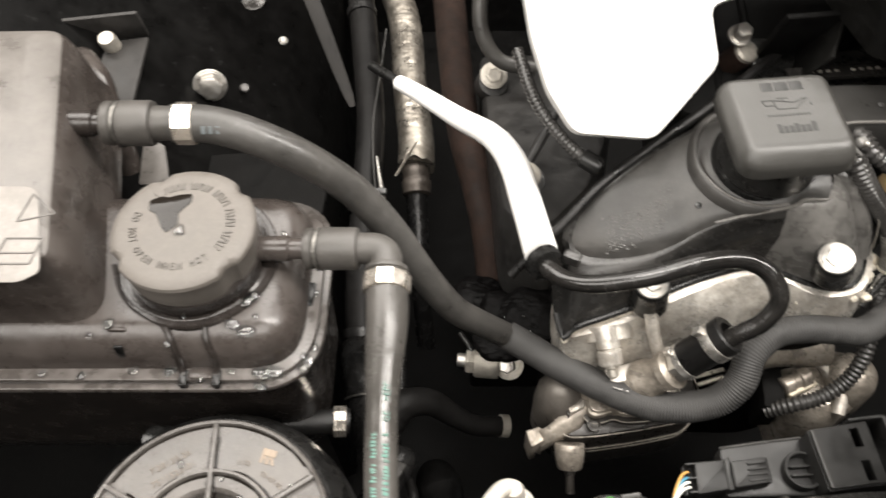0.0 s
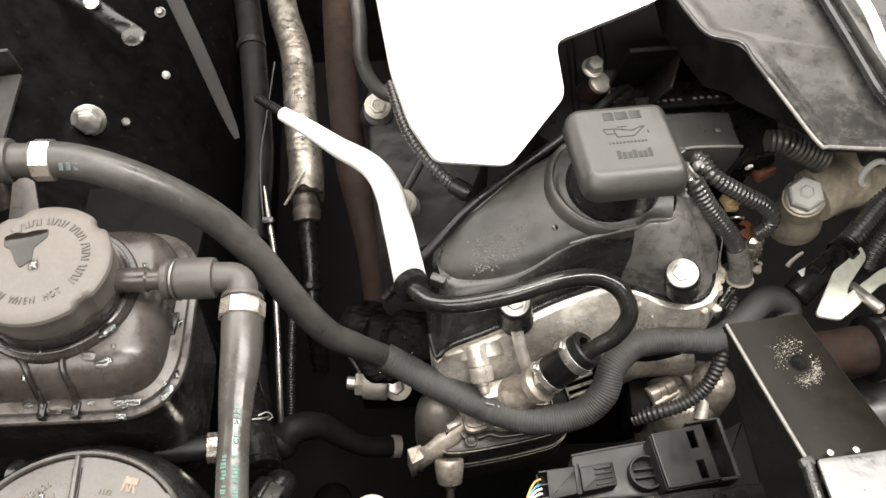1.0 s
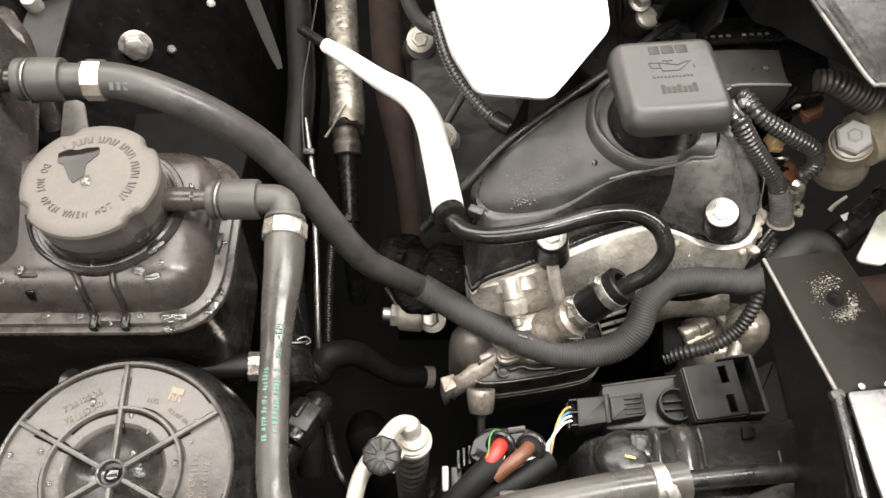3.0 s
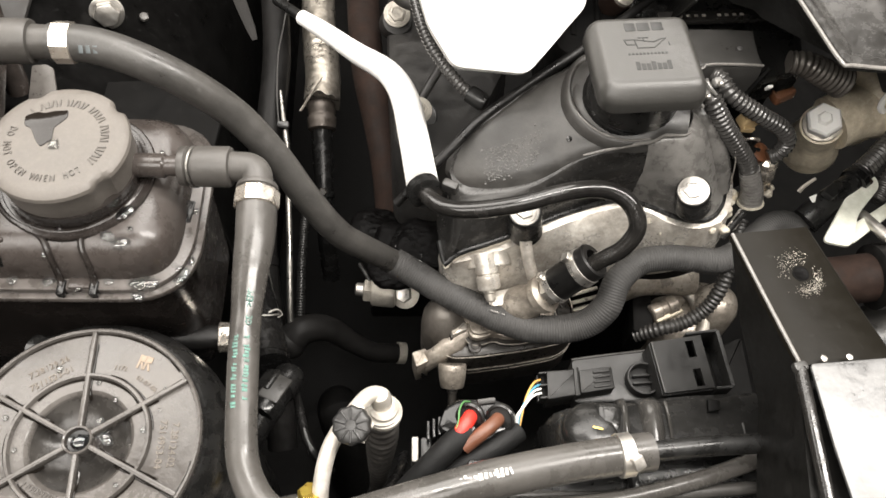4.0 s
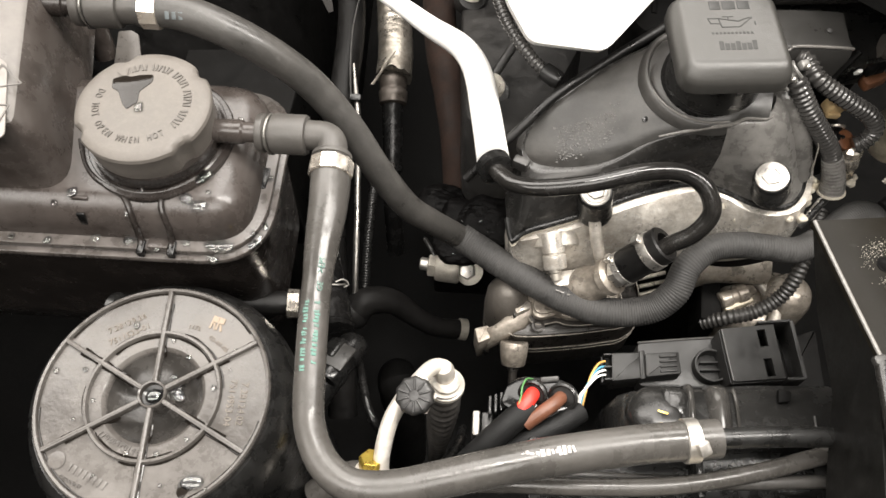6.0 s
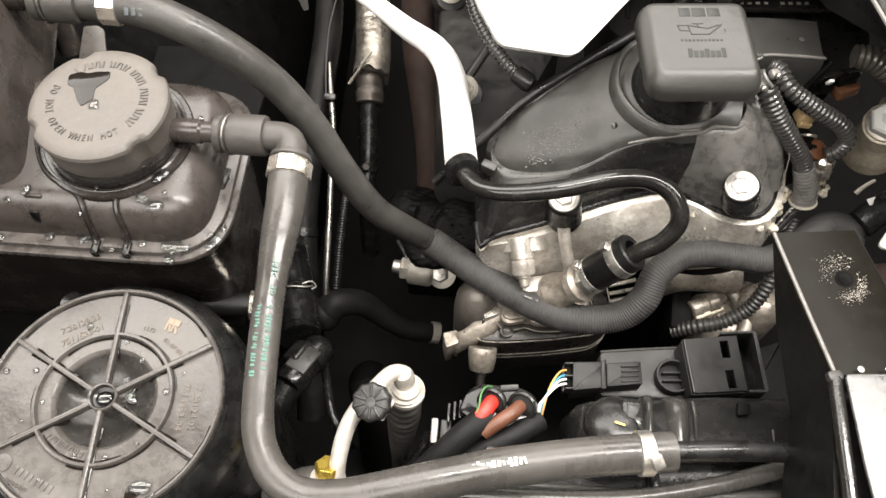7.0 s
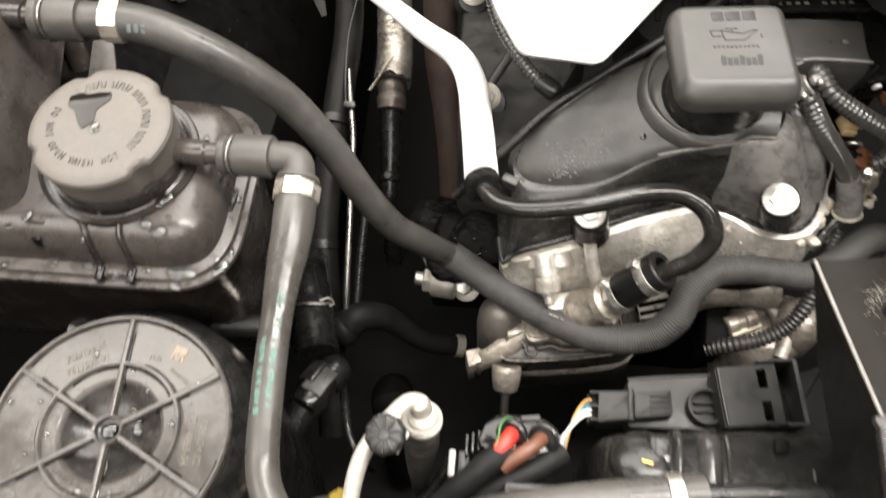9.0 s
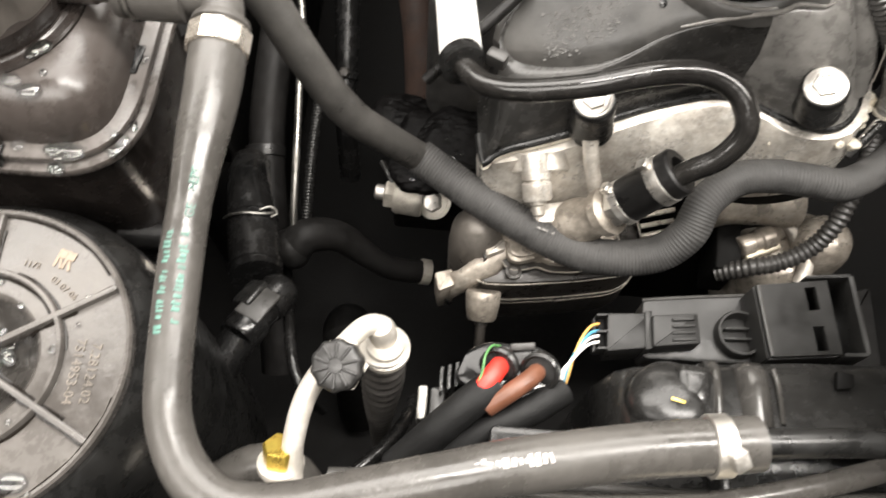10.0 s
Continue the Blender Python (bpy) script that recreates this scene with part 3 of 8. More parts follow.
def expansion_tank():
    root = thing("coolant_tank", "brown-black plastic coolant expansion tank, wet with drops", "expansion tank", at=(-0.2, 0.27, 0.8))
    base = rect(-0.47, 0.2135, -0.055, 0.327)
    lip = slab(base, 0.8905, 0.8950, 0.036, 0.001, n=9)
    part("lower_flange", lip, M["tank_flange"], root)
    part("upper_flange", slab(rect(-0.47, 0.2165, -0.058, 0.324), 0.8954, 0.8995, 0.034, 0.001, n=9), M["tank_flange"], root)
    low = bmesh.new()
    o = round_poly(base, 0.036, 9)
    loft(low, [[Vector((v.x, v.y, z)) for v in shrunk(o, d)] for d, z in ((0.030, 0.74), (0.022, 0.75), (0.012, 0.79), (0.007, 0.885), (0.006, 0.8915))])
    # lower shell coloured darker for the shade below the flange
    part("lower_shell", low, M["tank_dark"], root)
    up = bmesh.new()
    loft(up, [[Vector((v.x, v.y, z)) for v in (shrunk(o, d) if d < 0.03 else scaled(shrunk(o, 0.0215), 0.95))] for d, z in ((0.0090, 0.899), (0.0098, 0.906), (0.0118, 0.9125), (0.0158, 0.9175), (0.0215, 0.9205), (0.030, 0.9212))])
    part("upper_shell", up, M["tank"], root)
    # the tall chamber with its slanting side
    c = [(-0.47, 0.240), (-0.159, 0.240), (-0.194, 0.395), (-0.47, 0.395)]
    o2 = round_poly(c, 0.014, 6)
    walls = [[Vector((v.x, v.y, z)) for v in (shrunk(o2, d) if d < 0.01 else scaled(shrunk(o2, 0.008), 0.9))] for d, z in ((-0.0045, 0.905), (-0.0042, 0.9195), (-0.0030, 0.9225), (-0.0018, 0.927), (-0.0010, 0.935), (0.001, 0.952), (0.0035, 0.960), (0.0056, 0.9634), (0.008, 0.9655), (0.02, 0.9675))]
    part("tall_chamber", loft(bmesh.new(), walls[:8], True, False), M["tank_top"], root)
    # top in the paler colour, its reflected light painted in
    part("chamber_top", loft(bmesh.new(), walls[7:]), M["tank_sheen"], root, "pale top of the tall chamber, sheen in its colour")
    # moulded collar about the filler
    # neck and ring are coloured dark for the shadow round the cap
    part("filler_neck", lathe([(0.0375, 0.914), (0.0372, 0.9222), (0.0362, 0.9228), (0.0355, 0.920), (0.034, 0.920), (0.034, 0.93)], 48, Matrix.Translation((*CAP, 0))), M["tank_dark"], root)
    part("neck_seal", ring([(0.0335, 0.918), (0.0335, 0.9222), (0.0350, 0.9226), (0.0385, 0.9226), (0.0392, 0.9218), (0.0392, 0.918)], 56, Matrix.Translation((CAP[0] + 0.0010, CAP[1] - 0.0010, 0))), M["tank_dark"], root, "raised ring under the cap, shadow put in its colour")
    left = [(-0.1575, 0.2680, 0.9216), (-0.1527, 0.2570, 0.9216), (-0.1481, 0.2496, 0.9216), (-0.1420, 0.2438, 0.9215), (-0.1351, 0.2400, 0.9212), (-0.1294, 0.2371, 0.9210), (-0.1256, 0.2338, 0.9201), (-0.1234, 0.2300, 0.9182), (-0.1222, 0.2268, 0.9150), (-0.1213, 0.2244, 0.9106), (-0.1215, 0.2225, 0.9030), (-0.1207, 0.2195, 0.9000), (-0.1198, 0.2166, 0.8990)]
    right = [(-0.0812, 0.2740, 0.9216), (-0.0832, 0.2643, 0.9215), (-0.0854, 0.2572, 0.9215), (-0.0892, 0.2507, 0.9215), (-0.0943, 0.2454, 0.9215), (-0.1006, 0.2414, 0.9214), (-0.1052, 0.2387, 0.9211), (-0.1068, 0.2354, 0.9207), (-0.1068, 0.2312, 0.9188), (-0.1056, 0.2274, 0.9156), (-0.1043, 0.2245, 0.9108), (-0.1046, 0.2225, 0.9030), (-0.1043, 0.2195, 0.9000), (-0.1039, 0.2166, 0.8990)]
    for run in (left, right):
        part("drain_rib", tube(run, lambda u: 0.0013 + 0.0006 * u, 0.002, 10), M["tank_dark"], root, "narrow glossy drain rib")
    for x in (-0.1203, -0.1041):
        part("drain_notch", box(0.0040, 0.0085, 0.0052, pose(x, 0.2175, 0.8986), 0.0008), M["deep_plastic"], root, "dark drain notch")
    part("drain_step", box(0.0110, 0.0080, 0.0022, pose(-0.1115, 0.2205, 0.9000, -8, 0, 0), 0.0008), M["tank_top"], root)
    part("vent_slot", box(0.0050, 0.0135, 0.0014, pose(-0.0638, 0.2635, 0.8998, 0, 0, -4), 0.0006), M["deep_plastic"], root, "dark slot in the flange")
    part("moulded_step", box(0.0090, 0.0045, 0.0022, pose(-0.1490, 0.2345, 0.9192, -14, 0, 0), 0.0006), M["tank_top"], root)
    part("dark_slot", box(0.0044, 0.0016, 0.0090, pose(-0.1482, 0.2255, 0.9120, -10, 0, 0), 0.0005), M["deep_plastic"], root)
    # cap
    cap = part("filler_cap", cap_mesh(), M["cap"], root, "dusty grey screw cap with raised lettering", 30)
    # near-black skirt colours in the shadow gap under the cap
    skirt = lathe([(0.0318, 0.916), (0.0322, 0.918), (0.0322, 0.927), (0.0312, 0.929)], 48, Matrix.Translation((*CAP, 0)))
    part("cap_skirt", skirt, M["deep_plastic"], cap)
    cx, cy, cz = CAP[0], CAP[1], 0.9490
    for i, ch in enumerate("DO NOT OPEN WHEN HOT"):
        if ch == " ":
            continue
        a = radians(164 + i * 7.6)
        r = 0.0228
        lettering("letter", ch, 0.0054, Matrix.Translation((cx + r * math.cos(a), cy + r * math.sin(a), cz)) @ pose(0, 0, 0, 0, 0, math.degrees(a) + 90) @ Matrix.Diagonal((0.62, 1, 1, 1)), M["cap_text"], cap, 0.0003)
    for i in range(36):
        a = radians(326 + i * 4.7)
        if i % 7 == 6:
            continue
        part("mark", box(0.0009, 0.0040, 0.0006, Matrix.Translation((cx + 0.0228 * math.cos(a), cy + 0.0228 * math.sin(a), cz)) @ pose(0, 0, 0, 0, 0, math.degrees(a) + 90 + (i % 3 - 1) * 12), 0.0001), M["cap_text"], cap)
    wet = [(-0.1210, 0.2655), (-0.1165, 0.2700), (-0.1172, 0.2770), (-0.1120, 0.2835), (-0.1125, 0.2880), (-0.1190, 0.2875), (-0.1235, 0.2860), (-0.1270, 0.2868), (-0.1325, 0.2842), (-0.1318, 0.2785), (-0.1280, 0.2765), (-0.1238, 0.2685)]
    part("wet_patch", slab(wet, 0.9487, 0.9493, 0.0013, 0.0002, Matrix.Translation((-0.0022, 0.0028, 0))), M["wet"], cap, "dark wet patch")
    # sticker on the tall chamber
    stick = part("sticker", slab([(-0.42, 0.231), (-0.172, 0.231), (-0.1645, 0.236), (-0.177, 0.278), (-0.182, 0.2815), (-0.43, 0.284)], 0.9672, 0.9680, 0.003, 0.0002), M["label_pale"], root, "pale worn pictogram sticker")
    for pts in ([(-0.208, 0.268), (-0.192, 0.272), (-0.205, 0.283), (-0.208, 0.268)], [(-0.212, 0.246), (-0.196, 0.246), (-0.194, 0.259), (-0.210, 0.259), (-0.212, 0.246)], [(-0.211, 0.2515), (-0.196, 0.2515), (-0.1958, 0.252)]):
        bm = bmesh.new()
        for a, b in zip(pts, pts[1:]):
            va, vb = Vector((*a, 0)), Vector((*b, 0))
            d = vb - va
            box(d.length, 0.0008, 0.0005, Matrix.Translation((*(((va + vb) / 2).xy + Vector((0.026, -0.006))), 0.9683)) @ pose(0, 0, 0, 0, 0, math.degrees(math.atan2(d.y, d.x))), 0.0001, bm)
        part("pictogram", bm, M["label_line"], stick)
    return root


def cap_mesh():
    """The grip cap: a thick disc with four notches."""
    bm = bmesh.new()
    n, loops = 96, []
    cx, cy = CAP

    def rad(a, r):
        d = 0.0
        for c, w in ((118, 8), (318, 9), (42, 8), (212, 8)):
            off = (math.degrees(a) - c + 180) % 360 - 180
            d = max(d, 1 - abs(off) / w) if abs(off) < w else d
        return r - 0.0022 * min(1, d * 1.8)

    for r, z, k in ((0.0318, 0.9205, 0.3), (0.0326, 0.9220, 1), (0.0330, 0.9360, 1), (0.0337, 0.9425, 1), (0.0342, 0.9448, 1), (0.0336, 0.9466, 1), (0.0318, 0.9480, 0.9), (0.029, 0.9484, 0.4), (0.026, 0.9487, 0), (0.018, 0.9489, 0), (0.010, 0.9489, 0), (0.004, 0.9489, 0)):
        loops.append([Vector((cx + (rad(2 * math.pi * i / n, r) * k + r * (1 - k)) * math.cos(2 * math.pi * i / n), cy + (rad(2 * math.pi * i / n, r) * k + r * (1 - k)) * math.sin(2 * math.pi * i / n), z)) for i in range(n)])
    return loft(bm, loops)


expansion_tank()


def connector_stub(root, start, way, r, marks, stem="connector"):
    """A quick connector along a line: bare spigot, lip, wire clip, barrel and neck; marks are their ends in metres from the start."""
    m = axes_to(way, start)
    lip, clip, barrel, end, neck = marks
    part("spigot", lathe([(r * 0.60, -0.012), (r * 0.60, lip * 0.35), (r * 0.50, lip * 0.45), (r * 0.50, lip), (r * 0.40, lip + 0.004)], 28, m), M[stem], root)
    part("lip", lathe([(r * 0.70, lip), (r * 0.93, lip + 0.0004), (r * 0.97, lip + 0.0012), (r * 0.97, clip - 0.0012), (r * 0.88, clip - 0.0004), (r * 0.84, clip), (r * 0.84, barrel), (r * 0.5, barrel + 0.002)], 36, m), M["connector"], root, "grey plastic lip of the quick connector")
    part("barrel", lathe([(r * 0.70, barrel), (r * 0.96, barrel + 0.0003), (r, barrel + 0.0014), (r, end - 0.0016), (r * 0.96, end - 0.0004), (r * 0.80, end), (neck, end + 0.0002)], 40, m), M["connector"], root, "grey plastic barrel of the quick connector")
    at = 0.5 * (clip + barrel)
    wire = [(m @ Vector((r * 0.93 * math.cos(radians(d)), r * 0.93 * math.sin(radians(d)), at + 0.0005 * math.sin(radians(2 * d)))))[:] for d in range(-60, 250, 15)]
    part("wire_clip", tube(wire, 0.0008, 0.002, 8), M["tube_steel"], root, "dull wire clip")
    for d in (-60, 235):
        part("clip_foot", box(0.0022, 0.0026, 0.0040, m @ pose(r * 0.99 * math.cos(radians(d)), r * 0.99 * math.sin(radians(d)), at, 0, 0, d), 0.0005), M["plastic"], root)
    return m


def band_clamp(name, at, axis, r, w, parent, mat="band", facets=10, lug=None):
    """A crimped metal band with flats."""
    m = axes_to(axis, at)
    ob = part(name, lathe([(r * 0.97, -w / 2), (r * 1.05, -w / 2 + 0.0004), (r * 1.05, w / 2 - 0.0004), (r * 0.97, w / 2)], m=m, sides=facets), M[mat], parent, "bright metal crimp band", 20)
    if lug:
        part("lug", box(0.0055, w * 0.95, 0.0035, Matrix.Translation(Vector(at) + (r * 1.05 + 0.0012) * Vector(lug).normalized()) @ Vector(lug).to_track_quat("Z", "Y").to_matrix().to_4x4(), 0.0006), M[mat], ob)
    return ob


# ---- upper hose from the tank to the pump ----
def upper_hose():
    root = thing("upper_coolant_hose", "black rubber coolant hose from the tank across to the engine", "hose", at=(-0.16, 0.33, 0.95))
    m = connector_stub(root, (-0.1755, 0.3345, 0.9512), (1, 0.014, -0.03), 0.0116, (0.0085, 0.0145, 0.0168, 0.0335, 0.0088), "tank_dark")
    part("neck", lathe([(0.0088, 0.030), (0.0090, 0.0345), (0.0086, 0.0455), (0.0080, 0.050)], 28, m), M["connector"], root)
    pts = [(-0.1330, 0.335, 0.950), (-0.115, 0.3345, 0.9495), (-0.094, 0.331, 0.945), (-0.069, 0.328, 0.930), (-0.046, 0.326, 0.905), (-0.026, 0.318, 0.876), (-0.009, 0.307, 0.846), (0.008, 0.300, 0.818), (0.024, 0.301, 0.797), (0.046, 0.303, 0.771), (0.056, 0.297, 0.769)]
    part("hose", tube(pts, lambda u: 0.0098 - 0.0012 * min(1, u * 1.2)), M["rubber"], root)
    band_clamp("crimp_band", (-0.1258, 0.3350, 0.9498), (1, 0, -0.02), 0.0104, 0.0100, root)
    bm = bmesh.new()
    for i in range(3):
        box(0.0022, 0.004, 0.0004, pose(-0.1145 + 0.0036 * i, 0.3262, 0.9545, 50, 0, 0), 0.0001, bm)
    part("print", bm, M["blue_print"], root, "pale blue-grey print bars")
    return root


upper_hose()


def sleeve():
    root = thing("corrugated_sleeve", "charcoal corrugated textile sleeve over the coolant hose", "hose sleeve", at=(0.1, 0.28, 0.76))
    pts = [(0.043, 0.304, 0.773), (0.060, 0.295, 0.769), (0.079, 0.284, 0.766), (0.113, 0.267, 0.763), (0.142, 0.257, 0.763), (0.172, 0.2575, 0.768), (0.188, 0.2655, 0.780), (0.196, 0.281, 0.791), (0.2115, 0.2925, 0.796), (0.231, 0.2955, 0.797), (0.250, 0.295, 0.796), (0.268, 0.296, 0.793), (0.290, 0.310, 0.787), (0.318, 0.332, 0.784), (0.338, 0.331, 0.775), (0.334, 0.318, 0.765), (0.330, 0.31, 0.75)]
    part("sleeve", tube(pts, lambda u: 0.0101 - 0.0011 * max(0, min(1, (u - 0.42) * 8)) + 0.0028 * max(0, u - 0.75) * 4 * max(0, min(1, (0.95 - u) * 8)), wave=(0.0018, 0.00034), segs=24), M["sleeve"], root, angle=80)
    bm = bmesh.new()
    for dx, w in ((0, 0.0022), (0.003, 0.0035), (0.0075, 0.002)):
        box(w, 0.0011, 0.0004, pose(0.111 + dx, 0.2655 - dx * 0.35, 0.7745, 18, 0, -22), 0.0001, bm)
    part("print", bm, M["worn_edge"], root, "faint pale print bars")
    return root


sleeve()


# ---- vent hose from the elbow, down and across to the radiator ----
def lower_hose():
    root = thing("lower_coolant_hose", "worn grey rubber coolant hose with green print, bent along the radiator", "hose", at=(-0.02, 0.2, 0.92))
    connector_stub(root, (-0.0740, 0.2718, 0.9300), (1, -0.035, 0.04), 0.0104, (0.0125, 0.0175, 0.0200, 0.0385, 0.0072), "tank")
    part("elbow", tube([(-0.042, 0.2705, 0.9315), (-0.0335, 0.2704, 0.932), (-0.0262, 0.2696, 0.9322), (-0.0224, 0.2655, 0.9320), (-0.0216, 0.257, 0.9310), (-0.0215, 0.247, 0.9295)], 0.0076, 0.0015, 24), M["connector"], root, "grey plastic elbow")
    part("elbow_bead", lathe([(0.0074, 0), (0.0100, 0.0008), (0.0104, 0.0020), (0.0104, 0.0032), (0.009, 0.0040)], 32, axes_to((0, -1, -0.1), (-0.0216, 0.2602, 0.9314))), M["connector"], root)
    pts = [(-0.0215, 0.2570, 0.9311), (-0.0212, 0.250, 0.930), (-0.0205, 0.232, 0.928), (-0.0215, 0.209, 0.924), (-0.0212, 0.178, 0.920), (-0.0197, 0.147, 0.915), (-0.0185, 0.132, 0.912), (-0.0155, 0.1212, 0.911), (-0.009, 0.1103, 0.910), (0.0005, 0.1030, 0.910), (0.010, 0.1010, 0.909), (0.024, 0.1020, 0.909), (0.044, 0.1072, 0.909), (0.069, 0.1140, 0.909), (0.093, 0.1205, 0.9075), (0.130, 0.1283, 0.905), (0.154, 0.132, 0.904), (0.167, 0.134, 0.9035)]

    def rad(u):
        return float(np.interp(u, [0, 0.05, 0.10, 0.19, 0.42, 0.56, 0.75, 1.0], [0.0098, 0.0100, 0.0093, 0.0072, 0.0072, 0.0081, 0.0088, 0.0090]))

    part("hose", tube(pts, rad, 0.004, 20), M["grey_hose"], root)
    band_clamp("crimp_band", (-0.0214, 0.2515, 0.9302), (0, -1, -0.1), 0.0108, 0.0085, root)
    band_clamp("hose_clamp", (0.154, 0.132, 0.904), (1, 0.13, -0.03), 0.0096, 0.0068, root, "steel", 28, lug=(0.3, -0.5, 0.8))
    part("tail_pipe", tube([(0.160, 0.133, 0.9036), (0.194, 0.1365, 0.903), (0.230, 0.139, 0.902), (0.30, 0.146, 0.90), (0.42, 0.155, 0.895)], 0.0048, 0.006, 16), M["plastic"], root, "black plastic pipe")
    # green print along the upright run
    rnd = random.Random(4)
    def on_hose(y, off, lift=0.0001):
        """A place on the upright run's upper side, off to one side of its crown."""
        zc = float(np.interp(y, [0.147, 0.178, 0.209, 0.232], [0.915, 0.920, 0.924, 0.928]))
        xc = float(np.interp(y, [0.147, 0.178, 0.209, 0.232], [-0.0197, -0.0212, -0.0215, -0.0205]))
        r = float(np.interp(y, [0.147, 0.195, 0.209, 0.225], [0.0072, 0.0072, 0.0074, 0.0080]))
        return Matrix.Translation((xc + off, y, zc + math.sqrt(r * r - off * off) + lift)) @ pose(0, 0, 0, 0, math.degrees(math.asin(off / r)), 0) @ pose(0, 0, 0, 7.5, 0, 90)

    lettering("print", ">EPDM<", 0.0043, on_hose(0.2015, 0.0026), M["green_print"], root, 0.0003)
    lettering("print", "GE", 0.0040, on_hose(0.1875, 0.0027), M["green_print"], root, 0.0003)
    for off, y, stop in ((-0.0027, 0.1485, 0.1805), (0.0024, 0.1500, 0.1830)):
        bm = bmesh.new()
        while y < stop:
            w, h = rnd.uniform(0.0007, 0.0015), rnd.uniform(0.0018, 0.0029)
            if rnd.random() > 0.12:
                box(w, h, 0.0003, on_hose(y, off) @ pose(0, rnd.uniform(-0.0004, 0.0004), 0), 0.00005, bm)
                if rnd.random() < 0.5:
                    box(w + 0.0006, 0.0005, 0.0003, on_hose(y + 0.0003, off) @ pose(0, rnd.choice((-0.0009, 0.0009)), 0), 0.00005, bm)
            y += w + rnd.choice((0.0003, 0.0004, 0.0006, 0.0013))
        part("print", bm, M["green_print"], root, "faded green lettering bars")
    bm = bmesh.new()
    x = 0.078
    while x < 0.101:
        w = rnd.uniform(0.0008, 0.0022)
        box(w, rnd.uniform(0.0016, 0.0040), 0.0003, pose(x, 0.1175 + (x - 0.078) * 0.2, 0.9168, 8, 0, 11 + rnd.uniform(-14, 14)), 0.00005, bm)
        x += w + 0.0005
    part("print", bm, M["white_print"], root, "scuffed white lettering bars")
    return root


lower_hose()


# ---- round housing beside the radiator ----
def round_housing():
    cx, cy = -0.1045, 0.146
    T = Matrix.Translation((cx, cy, 0))
    root = thing("round_housing", "black plastic round housing with a ribbed moulded lid", "filter housing", at=(cx, cy, 0.7))
    part("body", lathe([(0.060, 0.66), (0.070, 0.67), (0.071, 0.80), (0.0705, 0.845), (0.0685, 0.860), (0.064, 0.8705), (0.0605, 0.8745), (0.0588, 0.8740), (0.0585, 0.86), (0.02, 0.855)], 72, T), M["plastic"], root)
    lid = part("lid", lathe([(0.0586, 0.858), (0.0586, 0.872), (0.0588, 0.8782), (0.0580, 0.8792), (0.0568, 0.8788), (0.0562, 0.8765), (0.0345, 0.8765), (0.0330, 0.8766), (0.026, 0.8766), (0.0245, 0.8755), (0.0238, 0.8740), (0.0235, 0.860)], 72, T, caps=False), M["filter"], root, "dusty moulded lid")
    part("dish", lathe([(0.0246, 0.8600), (0.0243, 0.8745), (0.0215, 0.8710), (0.0170, 0.8675), (0.0115, 0.8650), (0.006, 0.8645)], 60, T), M["dish"], lid, "dark glossy sunk middle")
    part("ring_rib", ring([(0.0318, 0.8755), (0.0321, 0.8785), (0.0326, 0.8794), (0.0338, 0.8794), (0.0343, 0.8785), (0.0346, 0.8755)], 72, T), M["filter"], lid)
    part("hub", lathe([(0.0072, 0.864), (0.0072, 0.8795), (0.0068, 0.8800), (0.0060, 0.8796), (0.0058, 0.872), (0.001, 0.871)], 36, T), M["filter"], lid)
    part("hub_well", lathe([(0.0057, 0.8735), (0.0056, 0.8765), (0.0030, 0.8755), (0.001, 0.8752)], 28, T), M["deep_plastic"], lid, "black wet hole of the hub")
    for k in range(6):
        a = radians(93 + 60 * k)
        m = T @ pose(0, 0, 0, 0, 0, math.degrees(a)) @ pose(0.0315, 0, 0.8765)
        part("rib", box(0.0505, 0.0025, 0.0062, m, 0.0008), M["filter"], lid)

    def at(r, deg, turn=0.0, z=0.8768):
        return T @ pose(r * math.cos(radians(deg)), r * math.sin(radians(deg)), z, 0, 0, turn)

    lettering("part_number", "7.28124.02", 0.0050, at(0.0452, -2, -89), M["lid_print"], lid, 0.0002)
    lettering("part_number", "7514953-04", 0.0050, at(0.0392, -2, -89), M["lid_print"], lid, 0.0002)
    lettering("part_number", "7511523-01", 0.0046, at(0.0375, 122, 31), M["lid_print"], lid, 0.0002)
    lettering("part_number", "7.28129.26", 0.0046, at(0.0440, 121, 31), M["lid_print"], lid, 0.0002)
    lettering("date_mark", "1172", 0.0034, at(0.0397, 71, -8), M["lid_print"], lid, 0.0002)
    lettering("date_mark", "03-07-06", 0.0036, at(0.0400, 47, -34), M["lid_print"], lid, 0.0002)
    lettering("part_number", "7702047014", 0.0044, at(0.0275, 243, -22), M["filter"], lid, 0.0004)
    bm = bmesh.new()
    g = at(0.0472, 60, -14)
    for dx in (-0.0018, 0.0016):
        box(0.0012, 0.0075, 0.0004, g @ pose(dx, 0, 0), 0.0001, bm)
        box(0.0030, 0.0034, 0.0004, g @ pose(dx + 0.0014, 0.0018, 0.0001), 0.0001, bm)
        box(0.0012, 0.0040, 0.0004, g @ pose(dx + 0.002, -0.002, 0, 0, 0, 25), 0.0001, bm)
    part("emblem", bm, M["tan_print"], lid, "small tan emblem")
    bm = bmesh.new()
    g = at(0.0475, 238, -22)
    lathe([(0.0035, -0.0002), (0.0042, 0.0003), (0.0035, 0.0004)], 24, g @ pose(-0.015, 0, 0), bm)
    for i in range(8):
        box(0.0019, 0.0040, 0.0004, g @ pose(-0.0075 + i * 0.0029, 0, 0, 0, 0, 0), 0.0001, bm)
    tagged(part("maker_mark", bm, M["filter"], lid, "moulded maker's mark"), kind="stuff")
